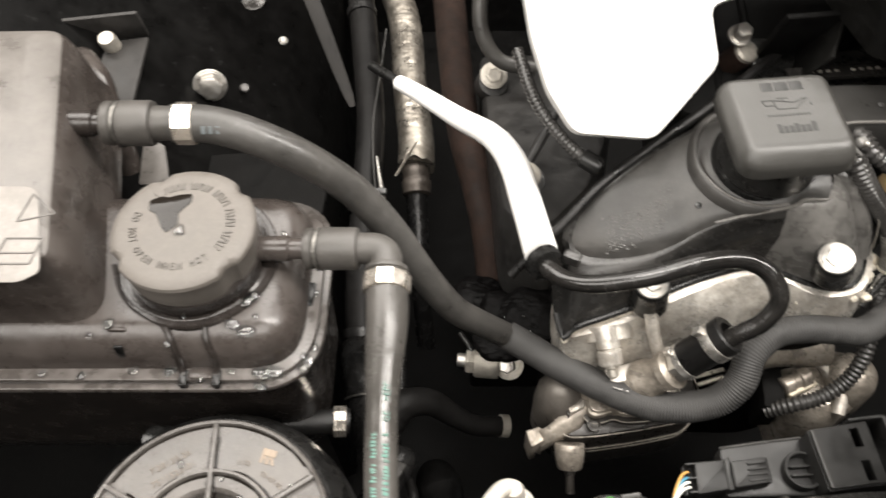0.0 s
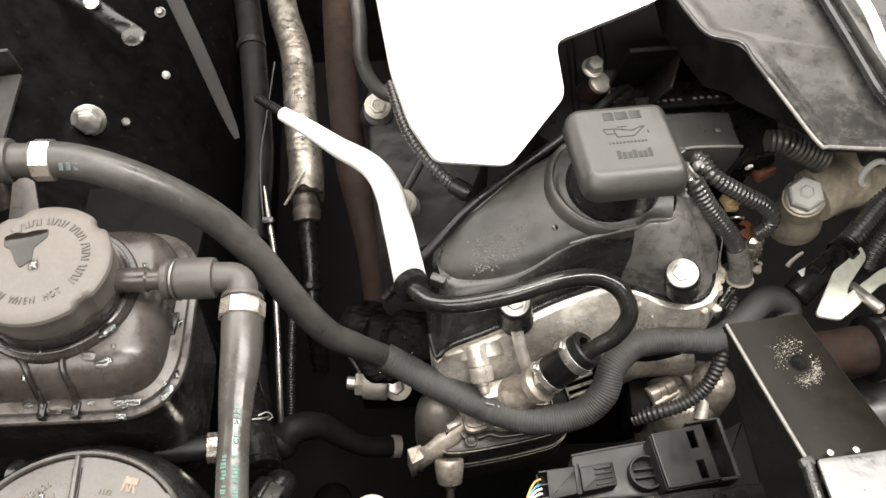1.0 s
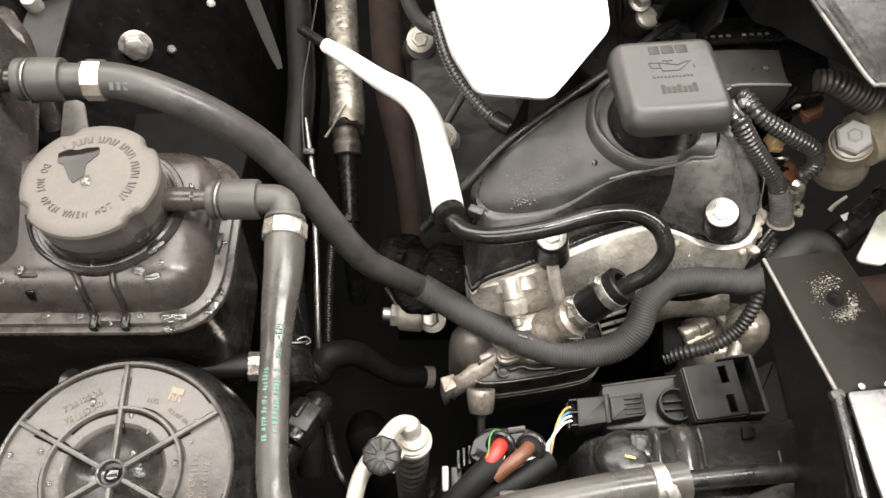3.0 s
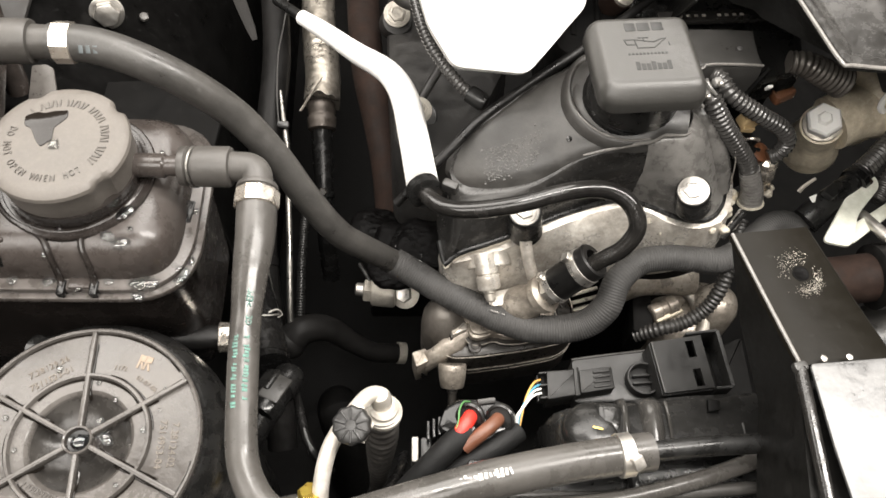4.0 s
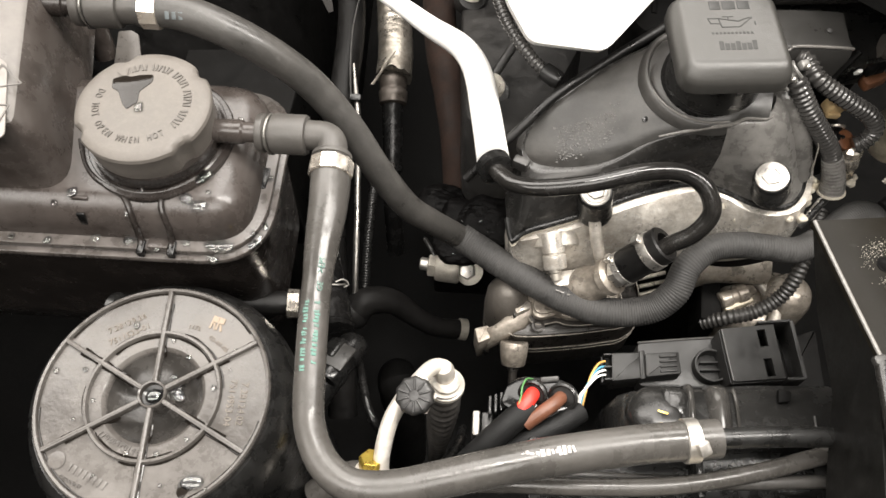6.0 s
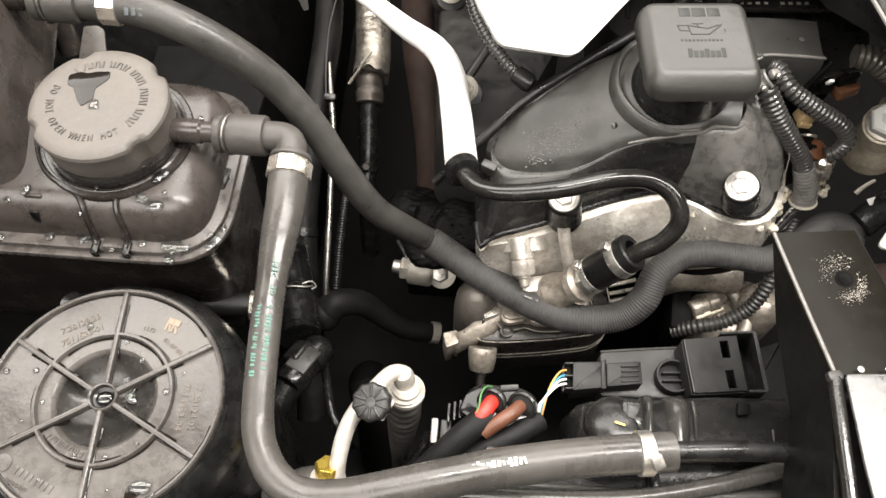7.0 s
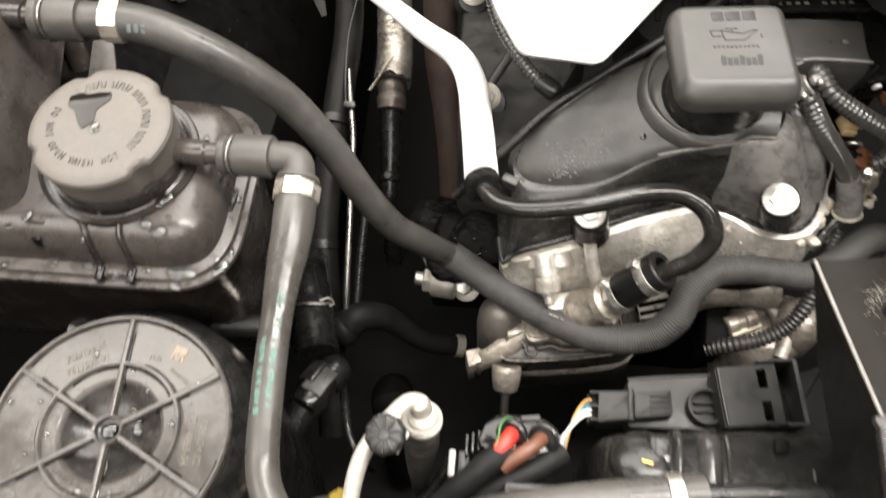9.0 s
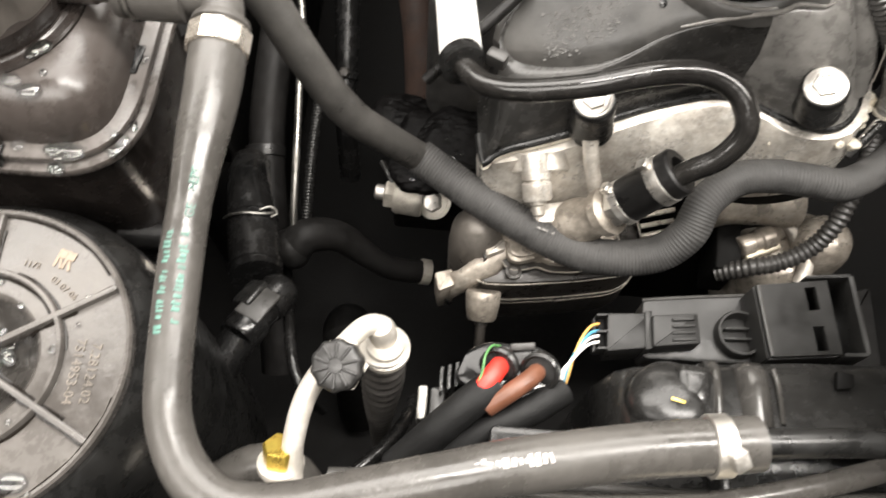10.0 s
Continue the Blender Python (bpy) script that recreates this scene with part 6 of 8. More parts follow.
# ---- white panel, its bolt, and the dark area beneath ----
def white_panel():
    root = thing("engine_top_cover", "glossy white plastic cover over the engine", "engine cover", at=(0.12, 0.42, 0.92))
    ctrl = [(0.0800, 0.3730, 0.896), (0.1255, 0.3680, 0.896), (0.136, 0.377, 0.905), (0.147, 0.385, 0.917), (0.159, 0.394, 0.929), (0.1545, 0.422, 0.947), (0.189, 0.434, 0.953), (0.219, 0.443, 0.960), (0.30, 0.53, 1.02), (0.10, 0.60, 1.06), (0.035, 0.52, 1.01), (0.047, 0.447, 0.960), (0.054, 0.411, 0.935), (0.064, 0.389, 0.914)]
    top = []
    n = len(ctrl)
    for i in range(n):
        p, a, b = Vector(ctrl[i]), Vector(ctrl[i - 1]), Vector(ctrl[(i + 1) % n])
        r = min(0.006, 0.4 * (a - p).length, 0.4 * (b - p).length)
        s, e = p + (a - p).normalized() * r, p + (b - p).normalized() * r
        top += [(1 - u) ** 2 * s + 2 * u * (1 - u) * p + u * u * e for u in (0, 0.25, 0.5, 0.75, 1)]
    nrm = Vector((0, -0.62, 0.78))
    cen = sum(top, Vector()) / len(top)
    loops = [[v - nrm * 0.014 for v in top], [v - nrm * 0.002 for v in top], [v.lerp(cen, 0.006) - nrm * 0.0006 for v in top], [v.lerp(cen, 0.02) for v in top], [v.lerp(cen, 0.6) for v in top]]
    part("edge", loft(bmesh.new(), loops[:3], True, False), M["white_plastic"], root, "turned-down white edge", 50)
    part("face", loft(bmesh.new(), loops[2:]), M["white_plastic"], root, "smooth white face", 50)
    return root


white_panel()
bt = bolt("stud_bolt", (0.192, 0.456, 0.894), (0.1, -0.35, 0.95), 0.0058, 0.009, "bright stud nut with brown washers beside the white panel", washer=0.0075, dish=False)
part("spacer", lathe([(0.0070, -0.006), (0.0078, -0.005), (0.0078, -0.001), (0.0065, 0)], 24, axes_to((0.3, -0.35, 0.9), (0.199, 0.4505, 0.887))), M["bolt_head"], bt)
part("post", lathe([(0.0085, -0.05), (0.0085, -0.004)], 20, axes_to((0.3, -0.35, 0.9), (0.199, 0.4505, 0.887))), M["rust"], bt, "brown rusty post")
rc = thing("rear_casing", "black plastic casing behind the valve cover", "casing", at=(0.22, 0.5, 0.82))
part("body", slab([(0.15, 0.412), (0.32, 0.412), (0.32, 0.60), (0.15, 0.60)], 0.78, 0.868, 0.02, 0.008), M["cavity"], rc)
for x in (0.165, 0.182, 0.205):
    part("rib", tube([(x, 0.43, 0.866), (x + 0.006, 0.50, 0.869), (x + 0.010, 0.58, 0.868)], 0.003, 0.006, 10), M["cavity"], rc)
part("seam_lip", tube([(0.160, 0.418, 0.860), (0.185, 0.416, 0.864), (0.215, 0.415, 0.864)], 0.0035, 0.004, 10), M["plastic_grey"], rc)
dc = thing("dark_casting", "dark grey engine casting under the white pipe", "casting", at=(0.08, 0.45, 0.78))
part("body", slab([(0.042, -0.03), (0.072, -0.045), (0.105, 0.0), (0.135, 0.09), (0.12, 0.21), (0.03, 0.21), (0.034, 0.09)], -0.08, 0.0, 0.012, 0.006, pose(0, 0.41, 0.797, -17, 0, 0)), M["casting_dark"], dc)
for p in ((0.060, 0.413, 0.7985), (0.041, 0.548, 0.762)):
    part("boss", lathe([(0.0150, -0.012), (0.0138, 0.0), (0.0125, 0.0035), (0.010, 0.0042)], 28, axes_to((0.1, -0.5, 0.85), p)), M["casting_dark"], dc)
part("rib", tube([(0.060, 0.425, 0.800), (0.085, 0.470, 0.814), (0.105, 0.520, 0.829)], 0.0035, 0.004, 12), M["casting_dark"], dc)
bolt("flange_bolt", (0.041, 0.548, 0.770), (0.1, -0.5, 0.85), 0.0075, 0.005, "greenish zinc bolt on the dark casting", washer=0.0115, mat="bolt_head")
bolt("flange_bolt", (0.060, 0.413, 0.806), (0.1, -0.5, 0.85), 0.0062, 0.004, "greenish zinc bolt on the dark casting", washer=0.0098, mat="bolt_head")
piece("curved_hose", tube([(0.0, 0.66, 0.86), (0.022, 0.62, 0.85), (0.029, 0.585, 0.835), (0.030, 0.56, 0.81), (0.045, 0.545, 0.79), (0.075, 0.54, 0.785)], 0.0062, 0.004, 14), M["rubber"], "black curved vacuum hose beside the white panel", "hose")
piece("cross_pipe", tube([(-0.045, 0.66, 0.90), (0.0, 0.648, 0.90), (0.05, 0.645, 0.90)], 0.013, 0.006, 16), M["grey_hose"], "grey pipe crossing behind the hoses", "pipe")
ms = thing("manifold_shield", "rusty brown exhaust manifold pipe", "manifold", at=(0.03, 0.46, 0.73))
part("pipe", tube([(-0.004, 0.80, 0.72), (0.004, 0.660, 0.730), (0.011, 0.565, 0.734), (0.017, 0.512, 0.733), (0.026, 0.470, 0.730), (0.035, 0.425, 0.720), (0.040, 0.38, 0.69)], lambda u: 0.0165 - 0.003 * u, 0.006, 20), M["rust"], ms)


def matted(seed, lumps):
    """Lumpy matted fibre: blobs roughened at two scales."""
    bm = bmesh.new()
    for x, y, z, rx, ry, rz in lumps:
        made = bmesh.ops.create_icosphere(bm, subdivisions=5, radius=1.0)["verts"]
        for v in made:
            p = Vector((v.co.x * rx, v.co.y * ry, v.co.z * rz)) + Vector((x, y, z))
            d = 0.005 * noise.noise(p * 45 + Vector((seed, 0, 0))) + 0.0010 * noise.noise(Vector((p.x * 180, p.y * 700, p.z * 300))) + 0.0004 * noise.noise(p * 1500)
            v.co = p + v.co * d
    return bm


rnd = random.Random(21)
tufts = []
for x, y, z in ((0.030, 0.360, 0.716), (0.052, 0.342, 0.730), (0.066, 0.334, 0.745), (0.045, 0.330, 0.716)):
    tufts.append((x, y, z, rnd.uniform(0.022, 0.030), rnd.uniform(0.020, 0.026), rnd.uniform(0.006, 0.009)))
tagged(part("oily_insulation", matted(3, tufts), M["fibre"]), "oily black matted insulation beside the engine", "insulation", kind="stuff")


# ---- pipes in the gap beside the engine ----
def foil_pipe():
    root = thing("foil_wrapped_pipe", "foil-wrapped exhaust pipe with a torn end", "pipe", at=(-0.03, 0.5, 0.7))
    wrap = tube([(-0.066, 0.80, 0.724), (-0.058, 0.74, 0.720), (-0.042, 0.675, 0.715), (-0.034, 0.588, 0.710), (-0.0275, 0.535, 0.705), (-0.0266, 0.505, 0.703)], lambda u: 0.0150 + 0.0012 * u, 0.0014, 40)
    for v in wrap.verts:
        ring_wave = noise.noise(Vector((v.co.x * 30, v.co.y * 950, v.co.z * 30)))
        k = 0.0003 * noise.noise(Vector((v.co.x * 90, v.co.y * 150, v.co.z * 90))) + 0.0003 * ring_wave
        v.co += Vector((v.co.x + 0.03, 0, v.co.z - 0.71)).normalized() * k
        if v.co.y < 0.520:
            v.co.y += 0.006 * noise.noise(Vector((v.co.x * 140, 3.1, v.co.z * 140))) * (0.520 - v.co.y) / 0.015
    part("wrap", wrap, M["foil"], root, "crinkled foil wrap", 70)
    flap = slab([(0, 0), (0.0026, 0.0006), (0.0046, 0.020), (0.0056, 0.038), (0.0040, 0.036), (0.0016, 0.015)], -0.0003, 0.0003, 0.0008, 0.0001, pose(-0.0445, 0.486, 0.714, 30, 42, -6))
    for v in flap.verts:
        v.co.z += 0.0012 * noise.noise(v.co * 160)
    part("torn_flap", flap, M["foil"], root, "torn foil flap")
    part("collar", lathe([(0.0112, -0.002), (0.0126, 0.0), (0.0126, 0.008), (0.0118, 0.0092), (0.0118, 0.0112), (0.0130, 0.0124), (0.0130, 0.0185), (0.0124, 0.0200), (0.0124, 0.0232), (0.0102, 0.0250)], 32, axes_to((0.05, -0.93, -0.36), (-0.0272, 0.5045, 0.7005))), M["pipe_collar"], root, "stained brown metal collar", 50)
    part("pipe", tube([(-0.0265, 0.490, 0.695), (-0.0258, 0.475, 0.688), (-0.0240, 0.445, 0.672), (-0.0225, 0.410, 0.650), (-0.019, 0.38, 0.60)], lambda u: 0.0098 - 0.0018 * min(1, u * 2.0), 0.004, 18), M["deep_plastic"], root)
    part("pipe_band", lathe([(0.0085, -0.003), (0.0098, -0.002), (0.0098, 0.002), (0.0085, 0.003)], 24, axes_to((-0.06, 0.85, 0.4), (-0.0235, 0.430, 0.664))), M["deep_plastic"], root)
    part("pipe_nut", lathe([(0.0042, 0), (0.0042, 0.0035), (0.003, 0.0045)], m=axes_to((0, -0.5, 0.85), (-0.0236, 0.428, 0.6725)), sides=6), M["alu_dark"], root)
    return root


foil_pipe()
lh = thing("long_hose", "long black rubber hose running to the rear", "hose", at=(-0.07, 0.5, 0.72))
part("hose", tube([(-0.100, 0.78, 0.757), (-0.085, 0.695, 0.750), (-0.074, 0.61, 0.740), (-0.066, 0.534, 0.730), (-0.067, 0.466, 0.715), (-0.070, 0.37, 0.68), (-0.058, 0.29, 0.645), (-0.05, 0.22, 0.60)], 0.0125, 0.008, 18), M["old_hose"], lh)
for p, d in (((-0.0685, 0.452, 0.7115), (0, -0.95, -0.2)), ((-0.080, 0.655, 0.7455), (0.15, -0.98, -0.1)), ((-0.0695, 0.355, 0.6745), (0.1, -0.9, -0.35))):
    part("hose_band", ring([(0.0128, -0.004), (0.0140, -0.0035), (0.0140, 0.0035), (0.0128, 0.004)], 26, axes_to(d, p)), M["rubber_dark"], lh)
piece("thin_steel_tube", tube([(-0.057, 0.486, 0.740), (-0.0530, 0.462, 0.736), (-0.0500, 0.445, 0.731), (-0.0472, 0.426, 0.724), (-0.0455, 0.390, 0.712), (-0.043, 0.355, 0.703), (-0.041, 0.309, 0.685), (-0.040, 0.28, 0.66)], lambda u: 0.0012 + 0.0012 * min(1, 6 * u), 0.005, 12), M["tube_steel"], "thin bright steel brake tube", "pipe")
piece("thin_wire", tube([(-0.054, 0.62, 0.758), (-0.0586, 0.5566, 0.75), (-0.0615, 0.5215, 0.745), (-0.0600, 0.4847, 0.738), (-0.0570, 0.455, 0.728)], 0.0008, 0.006, 8), M["plastic_grey"], "thin dark wire beside the brake tube", "wire")
piece("tube_clip", box(0.010, 0.006, 0.006, pose(-0.0520, 0.452, 0.7365, 20, 0, 0), 0.0015), M["plastic"], "black plastic tube clip", "clip")
piece("braided_line", tube([(-0.033, 0.40, 0.70), (-0.034, 0.35, 0.69), (-0.034, 0.30, 0.67)], 0.0038, wave=(0.0022, 0.0007)), M["plastic"], "dark braided line beside the steel tube", "pipe", angle=80)


def thermostat_hose():
    root = thing("heater_hose", "black rubber heater hose with bright end ring", "hose", at=(0, 0.3, 0.65))
    part("hose", tube([(-0.043, 0.2865, 0.664), (-0.0385, 0.2900, 0.669), (-0.0300, 0.2960, 0.671), (-0.0120, 0.3000, 0.664), (0.0080, 0.2950, 0.646), (0.0240, 0.2930, 0.632), (0.046, 0.297, 0.619)], lambda u: 0.0130 - 0.0046 * min(1, 1.6 * u), 0.004, 20), M["old_hose"], root)
    part("tip", lathe([(0.0120, -0.006), (0.0142, -0.002), (0.0142, 0.004), (0.0115, 0.0085), (0.006, 0.0105), (0.002, 0.011)], 28, axes_to((-0.75, -0.55, -0.35), (-0.0415, 0.2875, 0.6665))), M["old_hose"], root)
    band_clamp("crimp_band", (0.0475, 0.2975, 0.6185), (1, 0.05, -0.3), 0.0090, 0.0075, root, "bolt_head", 32)
    return root


thermostat_hose()
joint = thing("hose_joint", "black plastic hose joint with wire clip beside the engine", "hose joint", at=(-0.05, 0.24, 0.74))
part("upper_body", tube([(-0.064, 0.318, 0.722), (-0.0575, 0.2915, 0.735), (-0.0503, 0.2684, 0.740), (-0.0444, 0.2465, 0.745), (-0.0405, 0.2345, 0.748)], lambda u: 0.0122 + 0.0022 * min(1, 1.6 * u), 0.003, 24), M["deep_plastic"], joint)
for p, r in (((-0.0515, 0.2725, 0.7392), 0.0150), ((-0.0425, 0.2405, 0.7465), 0.0152)):
    part("collar", lathe([(r * 0.88, -0.002), (r, -0.0014), (r, 0.0014), (r * 0.88, 0.002)], 32, axes_to((0.22, -0.94, 0.22), p)), M["deep_plastic"], joint)
lm_ = axes_to((-0.40, -0.86, 0.30), (-0.0270, 0.2235, 0.7530))
part("end_cap", lathe([(0.004, -0.0085), (0.0085, -0.0075), (0.0105, -0.004), (0.0108, 0.0), (0.0108, 0.010), (0.0096, 0.011), (0.0096, 0.020), (0.0108, 0.021), (0.0108, 0.032), (0.0098, 0.034)], 32, lm_), M["deep_plastic"], joint, "glossy black connector barrel", 50)
part("latch_band", box(0.0150, 0.0030, 0.0210, lm_ @ pose(0.000, 0.0098, 0.016), 0.0012), M["plastic_grey"], joint, "shiny grey latch")
part("latch", box(0.0120, 0.0050, 0.0170, lm_ @ pose(-0.0075, 0.0085, 0.012, 0, 0, 30), 0.0015), M["plastic"], joint)
part("lower_hose", tube([(-0.0390, 0.1960, 0.7635), (-0.0470, 0.1815, 0.758), (-0.0571, 0.1690, 0.750), (-0.070, 0.155, 0.735), (-0.085, 0.142, 0.70)], 0.0096, 0.004, 20), M["deep_plastic"], joint)
part("wire_clip", tube([(-0.0665, 0.2700, 0.744), (-0.0600, 0.2690, 0.752), (-0.0510, 0.2690, 0.7560), (-0.0420, 0.2705, 0.7535), (-0.0375, 0.2735, 0.749)], 0.0008, 0.002, 8), M["tube_steel"], joint, "bent wire clip")
part("wire_clip_loop", tube([(-0.0440, 0.2720, 0.7550), (-0.0385, 0.2750, 0.7535), (-0.0350, 0.2730, 0.750), (-0.0380, 0.2700, 0.7510)], 0.0007, 0.002, 8), M["tube_steel"], joint)
piece("low_hose", tube([(-0.0240, 0.2240, 0.738), (-0.0190, 0.2080, 0.744), (-0.0120, 0.1850, 0.750), (-0.004, 0.172, 0.745), (0.004, 0.168, 0.73)], 0.0030, 0.003, 12), M["deep_plastic"], "thin black rubber hose deep in the bay", "hose")
piece("arched_hose", tube([(0.052, 0.176, 0.74), (0.0500, 0.160, 0.765), (0.0420, 0.1430, 0.782), (0.0300, 0.1300, 0.786), (0.0180, 0.1190, 0.780)], 0.0034, 0.003, 12), M["deep_plastic"], "thin black rubber hose arched under the pipe", "hose")
piece("low_pipe", tube([(-0.032, 0.118, 0.79), (-0.012, 0.128, 0.80), (0.004, 0.126, 0.80), (0.012, 0.118, 0.79)], 0.009, 0.004, 16), M["grey_hose"], "grey rubber hose end under the bent hose", "hose")
piece("deep_pipe", tube([(-0.01, 0.27, 0.56), (-0.005, 0.25, 0.60), (0.0, 0.235, 0.56), (0.0, 0.22, 0.48)], 0.018, 0.005, 18), M["cavity"], "black pipe deep under the engine", "pipe")

un = thing("pipe_union", "zinc pipe union with hex nuts beside the engine", "union", at=(0.04, 0.333, 0.666))
part("body", lathe([(0.0115, -0.010), (0.0125, -0.008), (0.0125, 0.008), (0.0115, 0.010)], 28, axes_to((1, -0.1, 0), (0.033, 0.333, 0.666))), M["bolt_head"], un)
part("nut", lathe([(0.0095, 0), (0.0102, 0.001), (0.0102, 0.007), (0.0085, 0.008)], m=axes_to((-1, 0.1, 0), (0.024, 0.334, 0.666)), sides=6), M["bolt_head"], un)
part("tip", lathe([(0.0055, 0), (0.0055, 0.006), (0.004, 0.007)], 18, axes_to((-1, 0.1, 0), (0.016, 0.335, 0.666))), M["steel"], un)
um = axes_to((-0.25, -0.45, 0.85), (0.051, 0.333, 0.662))
part("bolt_washer", lathe([(0.0118, 0), (0.0122, 0.0006), (0.0122, 0.0020), (0.0100, 0.0024), (0.0100, 0.0034), (0.0080, 0.0038)], 28, um), M["bolt_head"], un)
part("bolt_hex", lathe([(0.0072, 0.003), (0.0074, 0.0075), (0.0062, 0.0090), (0.0030, 0.0085)], m=um, sides=6), M["steel"], un)
part("stay", box(0.08, 0.02, 0.05, pose(0.06, 0.345, 0.635), 0.003), M["cavity"], un)
part("arm", tube([(0.012, 0.356, 0.672), (0.018, 0.345, 0.675), (0.022, 0.337, 0.672)], 0.002, 0.003, 8), M["plastic_grey"], un)


# ---- coolant casting with the pale bolt, lever ----
def coolant_casting():
    root = thing("coolant_casting", "yellowed cast housing with a large pale hex plug", "coolant housing", at=(0.36, 0.40, 0.78))
    m = axes_to((-0.30, -0.30, 0.90), (0.3615, 0.4060, 0.806))
    part("barrel", lathe([(0.0225, -0.055), (0.0205, -0.038), (0.0170, -0.030), (0.0162, -0.010), (0.0158, -0.004), (0.0155, 0.0), (0.012, 0.001)], 40, m), M["castpale"], root)
    part("seal", lathe([(0.0130, 0), (0.0140, 0.0006), (0.0140, 0.003), (0.0130, 0.0036)], 36, m), M["bolt_head"], root)
    part("hex_plug", lathe([(0.0128, 0.0035), (0.0131, 0.0055), (0.0131, 0.0115), (0.0116, 0.0132), (0.0058, 0.0133), (0.0050, 0.0152), (0.004, 0.0160)], m=m @ pose(0, 0, 0, 0, 0, 12), sides=6), M["white_plastic"], root, "large pale hex plug")
    part("neck", tube([(0.372, 0.412, 0.80), (0.395, 0.42, 0.805), (0.43, 0.425, 0.80)], 0.021, 0.005, 22), M["castpale"], root)
    part("rib", tube([(0.385, 0.445, 0.83), (0.40, 0.43, 0.825), (0.405, 0.41, 0.81)], 0.010, 0.004, 14), M["castpale"], root)
    part("screw", lathe([(0.009, 0), (0.009, 0.008), (0.006, 0.010)], 20, axes_to((0, -0.4, 0.9), (0.396, 0.452, 0.842))), M["bolt_head"], root)
    return root


coolant_casting()
lev = thing("throttle_lever", "pale green painted flat metal lever", "lever", at=(0.37, 0.33, 0.79))
part("blade", slab([(0.3400, 0.3085), (0.3600, 0.3040), (0.3720, 0.3310), (0.3948, 0.3550), (0.3938, 0.3660), (0.3823, 0.3665), (0.3650, 0.3430)], 0.797, 0.800, 0.006, 0.0008), M["lever"], lev)
part("eye", lathe([(0.0030, 0.0), (0.0030, 0.0008), (0.0012, 0.0009)], 20, Matrix.Translation((0.3873, 0.3594, 0.7999))), M["rust"], lev)
part("arm", slab([(0.360, 0.320), (0.402, 0.346), (0.45, 0.365), (0.45, 0.352), (0.399, 0.334), (0.364, 0.309)], 0.793, 0.796, 0.003, 0.0008), M["lever"], lev)
part("pin", lathe([(0.0042, -0.01), (0.0042, 0.018), (0.003, 0.020)], 16, axes_to((0.2, -0.9, 0.4), (0.382, 0.327, 0.795))), M["steel"], lev)
sp = thing("sensor_plug", "black plastic sensor plug with a small white label", "electrical plug", at=(0.365, 0.35, 0.79))
part("body", tube([(0.3400, 0.3330, 0.786), (0.3520, 0.3420, 0.792), (0.3700, 0.3540, 0.795), (0.3885, 0.3690, 0.797)], lambda u: 0.0110 - 0.0022 * u, 0.004, 22, flat=0.8), M["plastic"], sp, "black plug body", 60)
part("latch", box(0.020, 0.009, 0.005, pose(0.3570, 0.3490, 0.8030, 0, 8, 40), 0.0014), M["plastic"], sp)
part("label", box(0.0085, 0.0048, 0.0006, pose(0.3440, 0.3445, 0.7990, 10, 12, 28), 0.0002), M["white_plastic"], sp, "small white label")
part("collar", lathe([(0.0088, 0), (0.0105, 0.001), (0.0105, 0.006), (0.0088, 0.007)], 28, axes_to((0.75, 0.62, 0.08), (0.3770, 0.3600, 0.796))), M["deep_plastic"], sp)
st = thing("casting_stub", "small tan cast fitting beside the hex plug", "fitting", at=(0.41, 0.43, 0.80))
part("body", lathe([(0.0120, -0.03), (0.0120, 0.0), (0.0105, 0.003), (0.0070, 0.004)], 28, axes_to((-0.1, -0.4, 0.9), (0.4060, 0.4180, 0.796))), M["castpale"], st)
part("cap", lathe([(0.0085, 0.0), (0.0090, 0.002), (0.0090, 0.010), (0.0070, 0.013), (0.003, 0.0135)], 24, axes_to((-0.2, -0.3, 0.9), (0.4100, 0.4390, 0.800))), M["bolt_head"], st, "dull metal cap")
part("tongue", tube([(0.3335, 0.3498, 0.799), (0.3360, 0.3520, 0.8015), (0.3400, 0.3540, 0.806), (0.3435, 0.3556, 0.808)], lambda u: 0.0019 - 0.0007 * u, 0.002, 10, flat=0.6), M["bolt_head"], st, "bright bent tongue")
brn = thing("rusty_pipe", "rusty brown pipe with a black ring and pale clamp", "pipe", at=(0.38, 0.29, 0.77))
part("pipe", tube([(0.325, 0.286, 0.775), (0.355, 0.289, 0.777), (0.385, 0.292, 0.779), (0.44, 0.298, 0.78)], 0.0175, 0.005, 24), M["rust"], brn)
part("ring", lathe([(0.018, 0), (0.0235, 0.002), (0.0235, 0.010), (0.018, 0.012)], 32, axes_to((1, 0.1, 0.03), (0.379, 0.2915, 0.779))), M["rubber_dark"], brn, "black rubber ring")
part("clamp", lathe([(0.018, 0), (0.0205, 0.001), (0.0205, 0.013), (0.018, 0.014)], 32, axes_to((1, 0.1, 0.03), (0.393, 0.293, 0.779))), M["bolt_head"], brn, "pale metal clamp")
piece("lower_duct", tube([(0.36, 0.262, 0.70), (0.42, 0.268, 0.72), (0.50, 0.28, 0.73)], 0.03, 0.008, 22), M["plastic_grey"], "grey plastic duct under the rusty pipe", "duct")


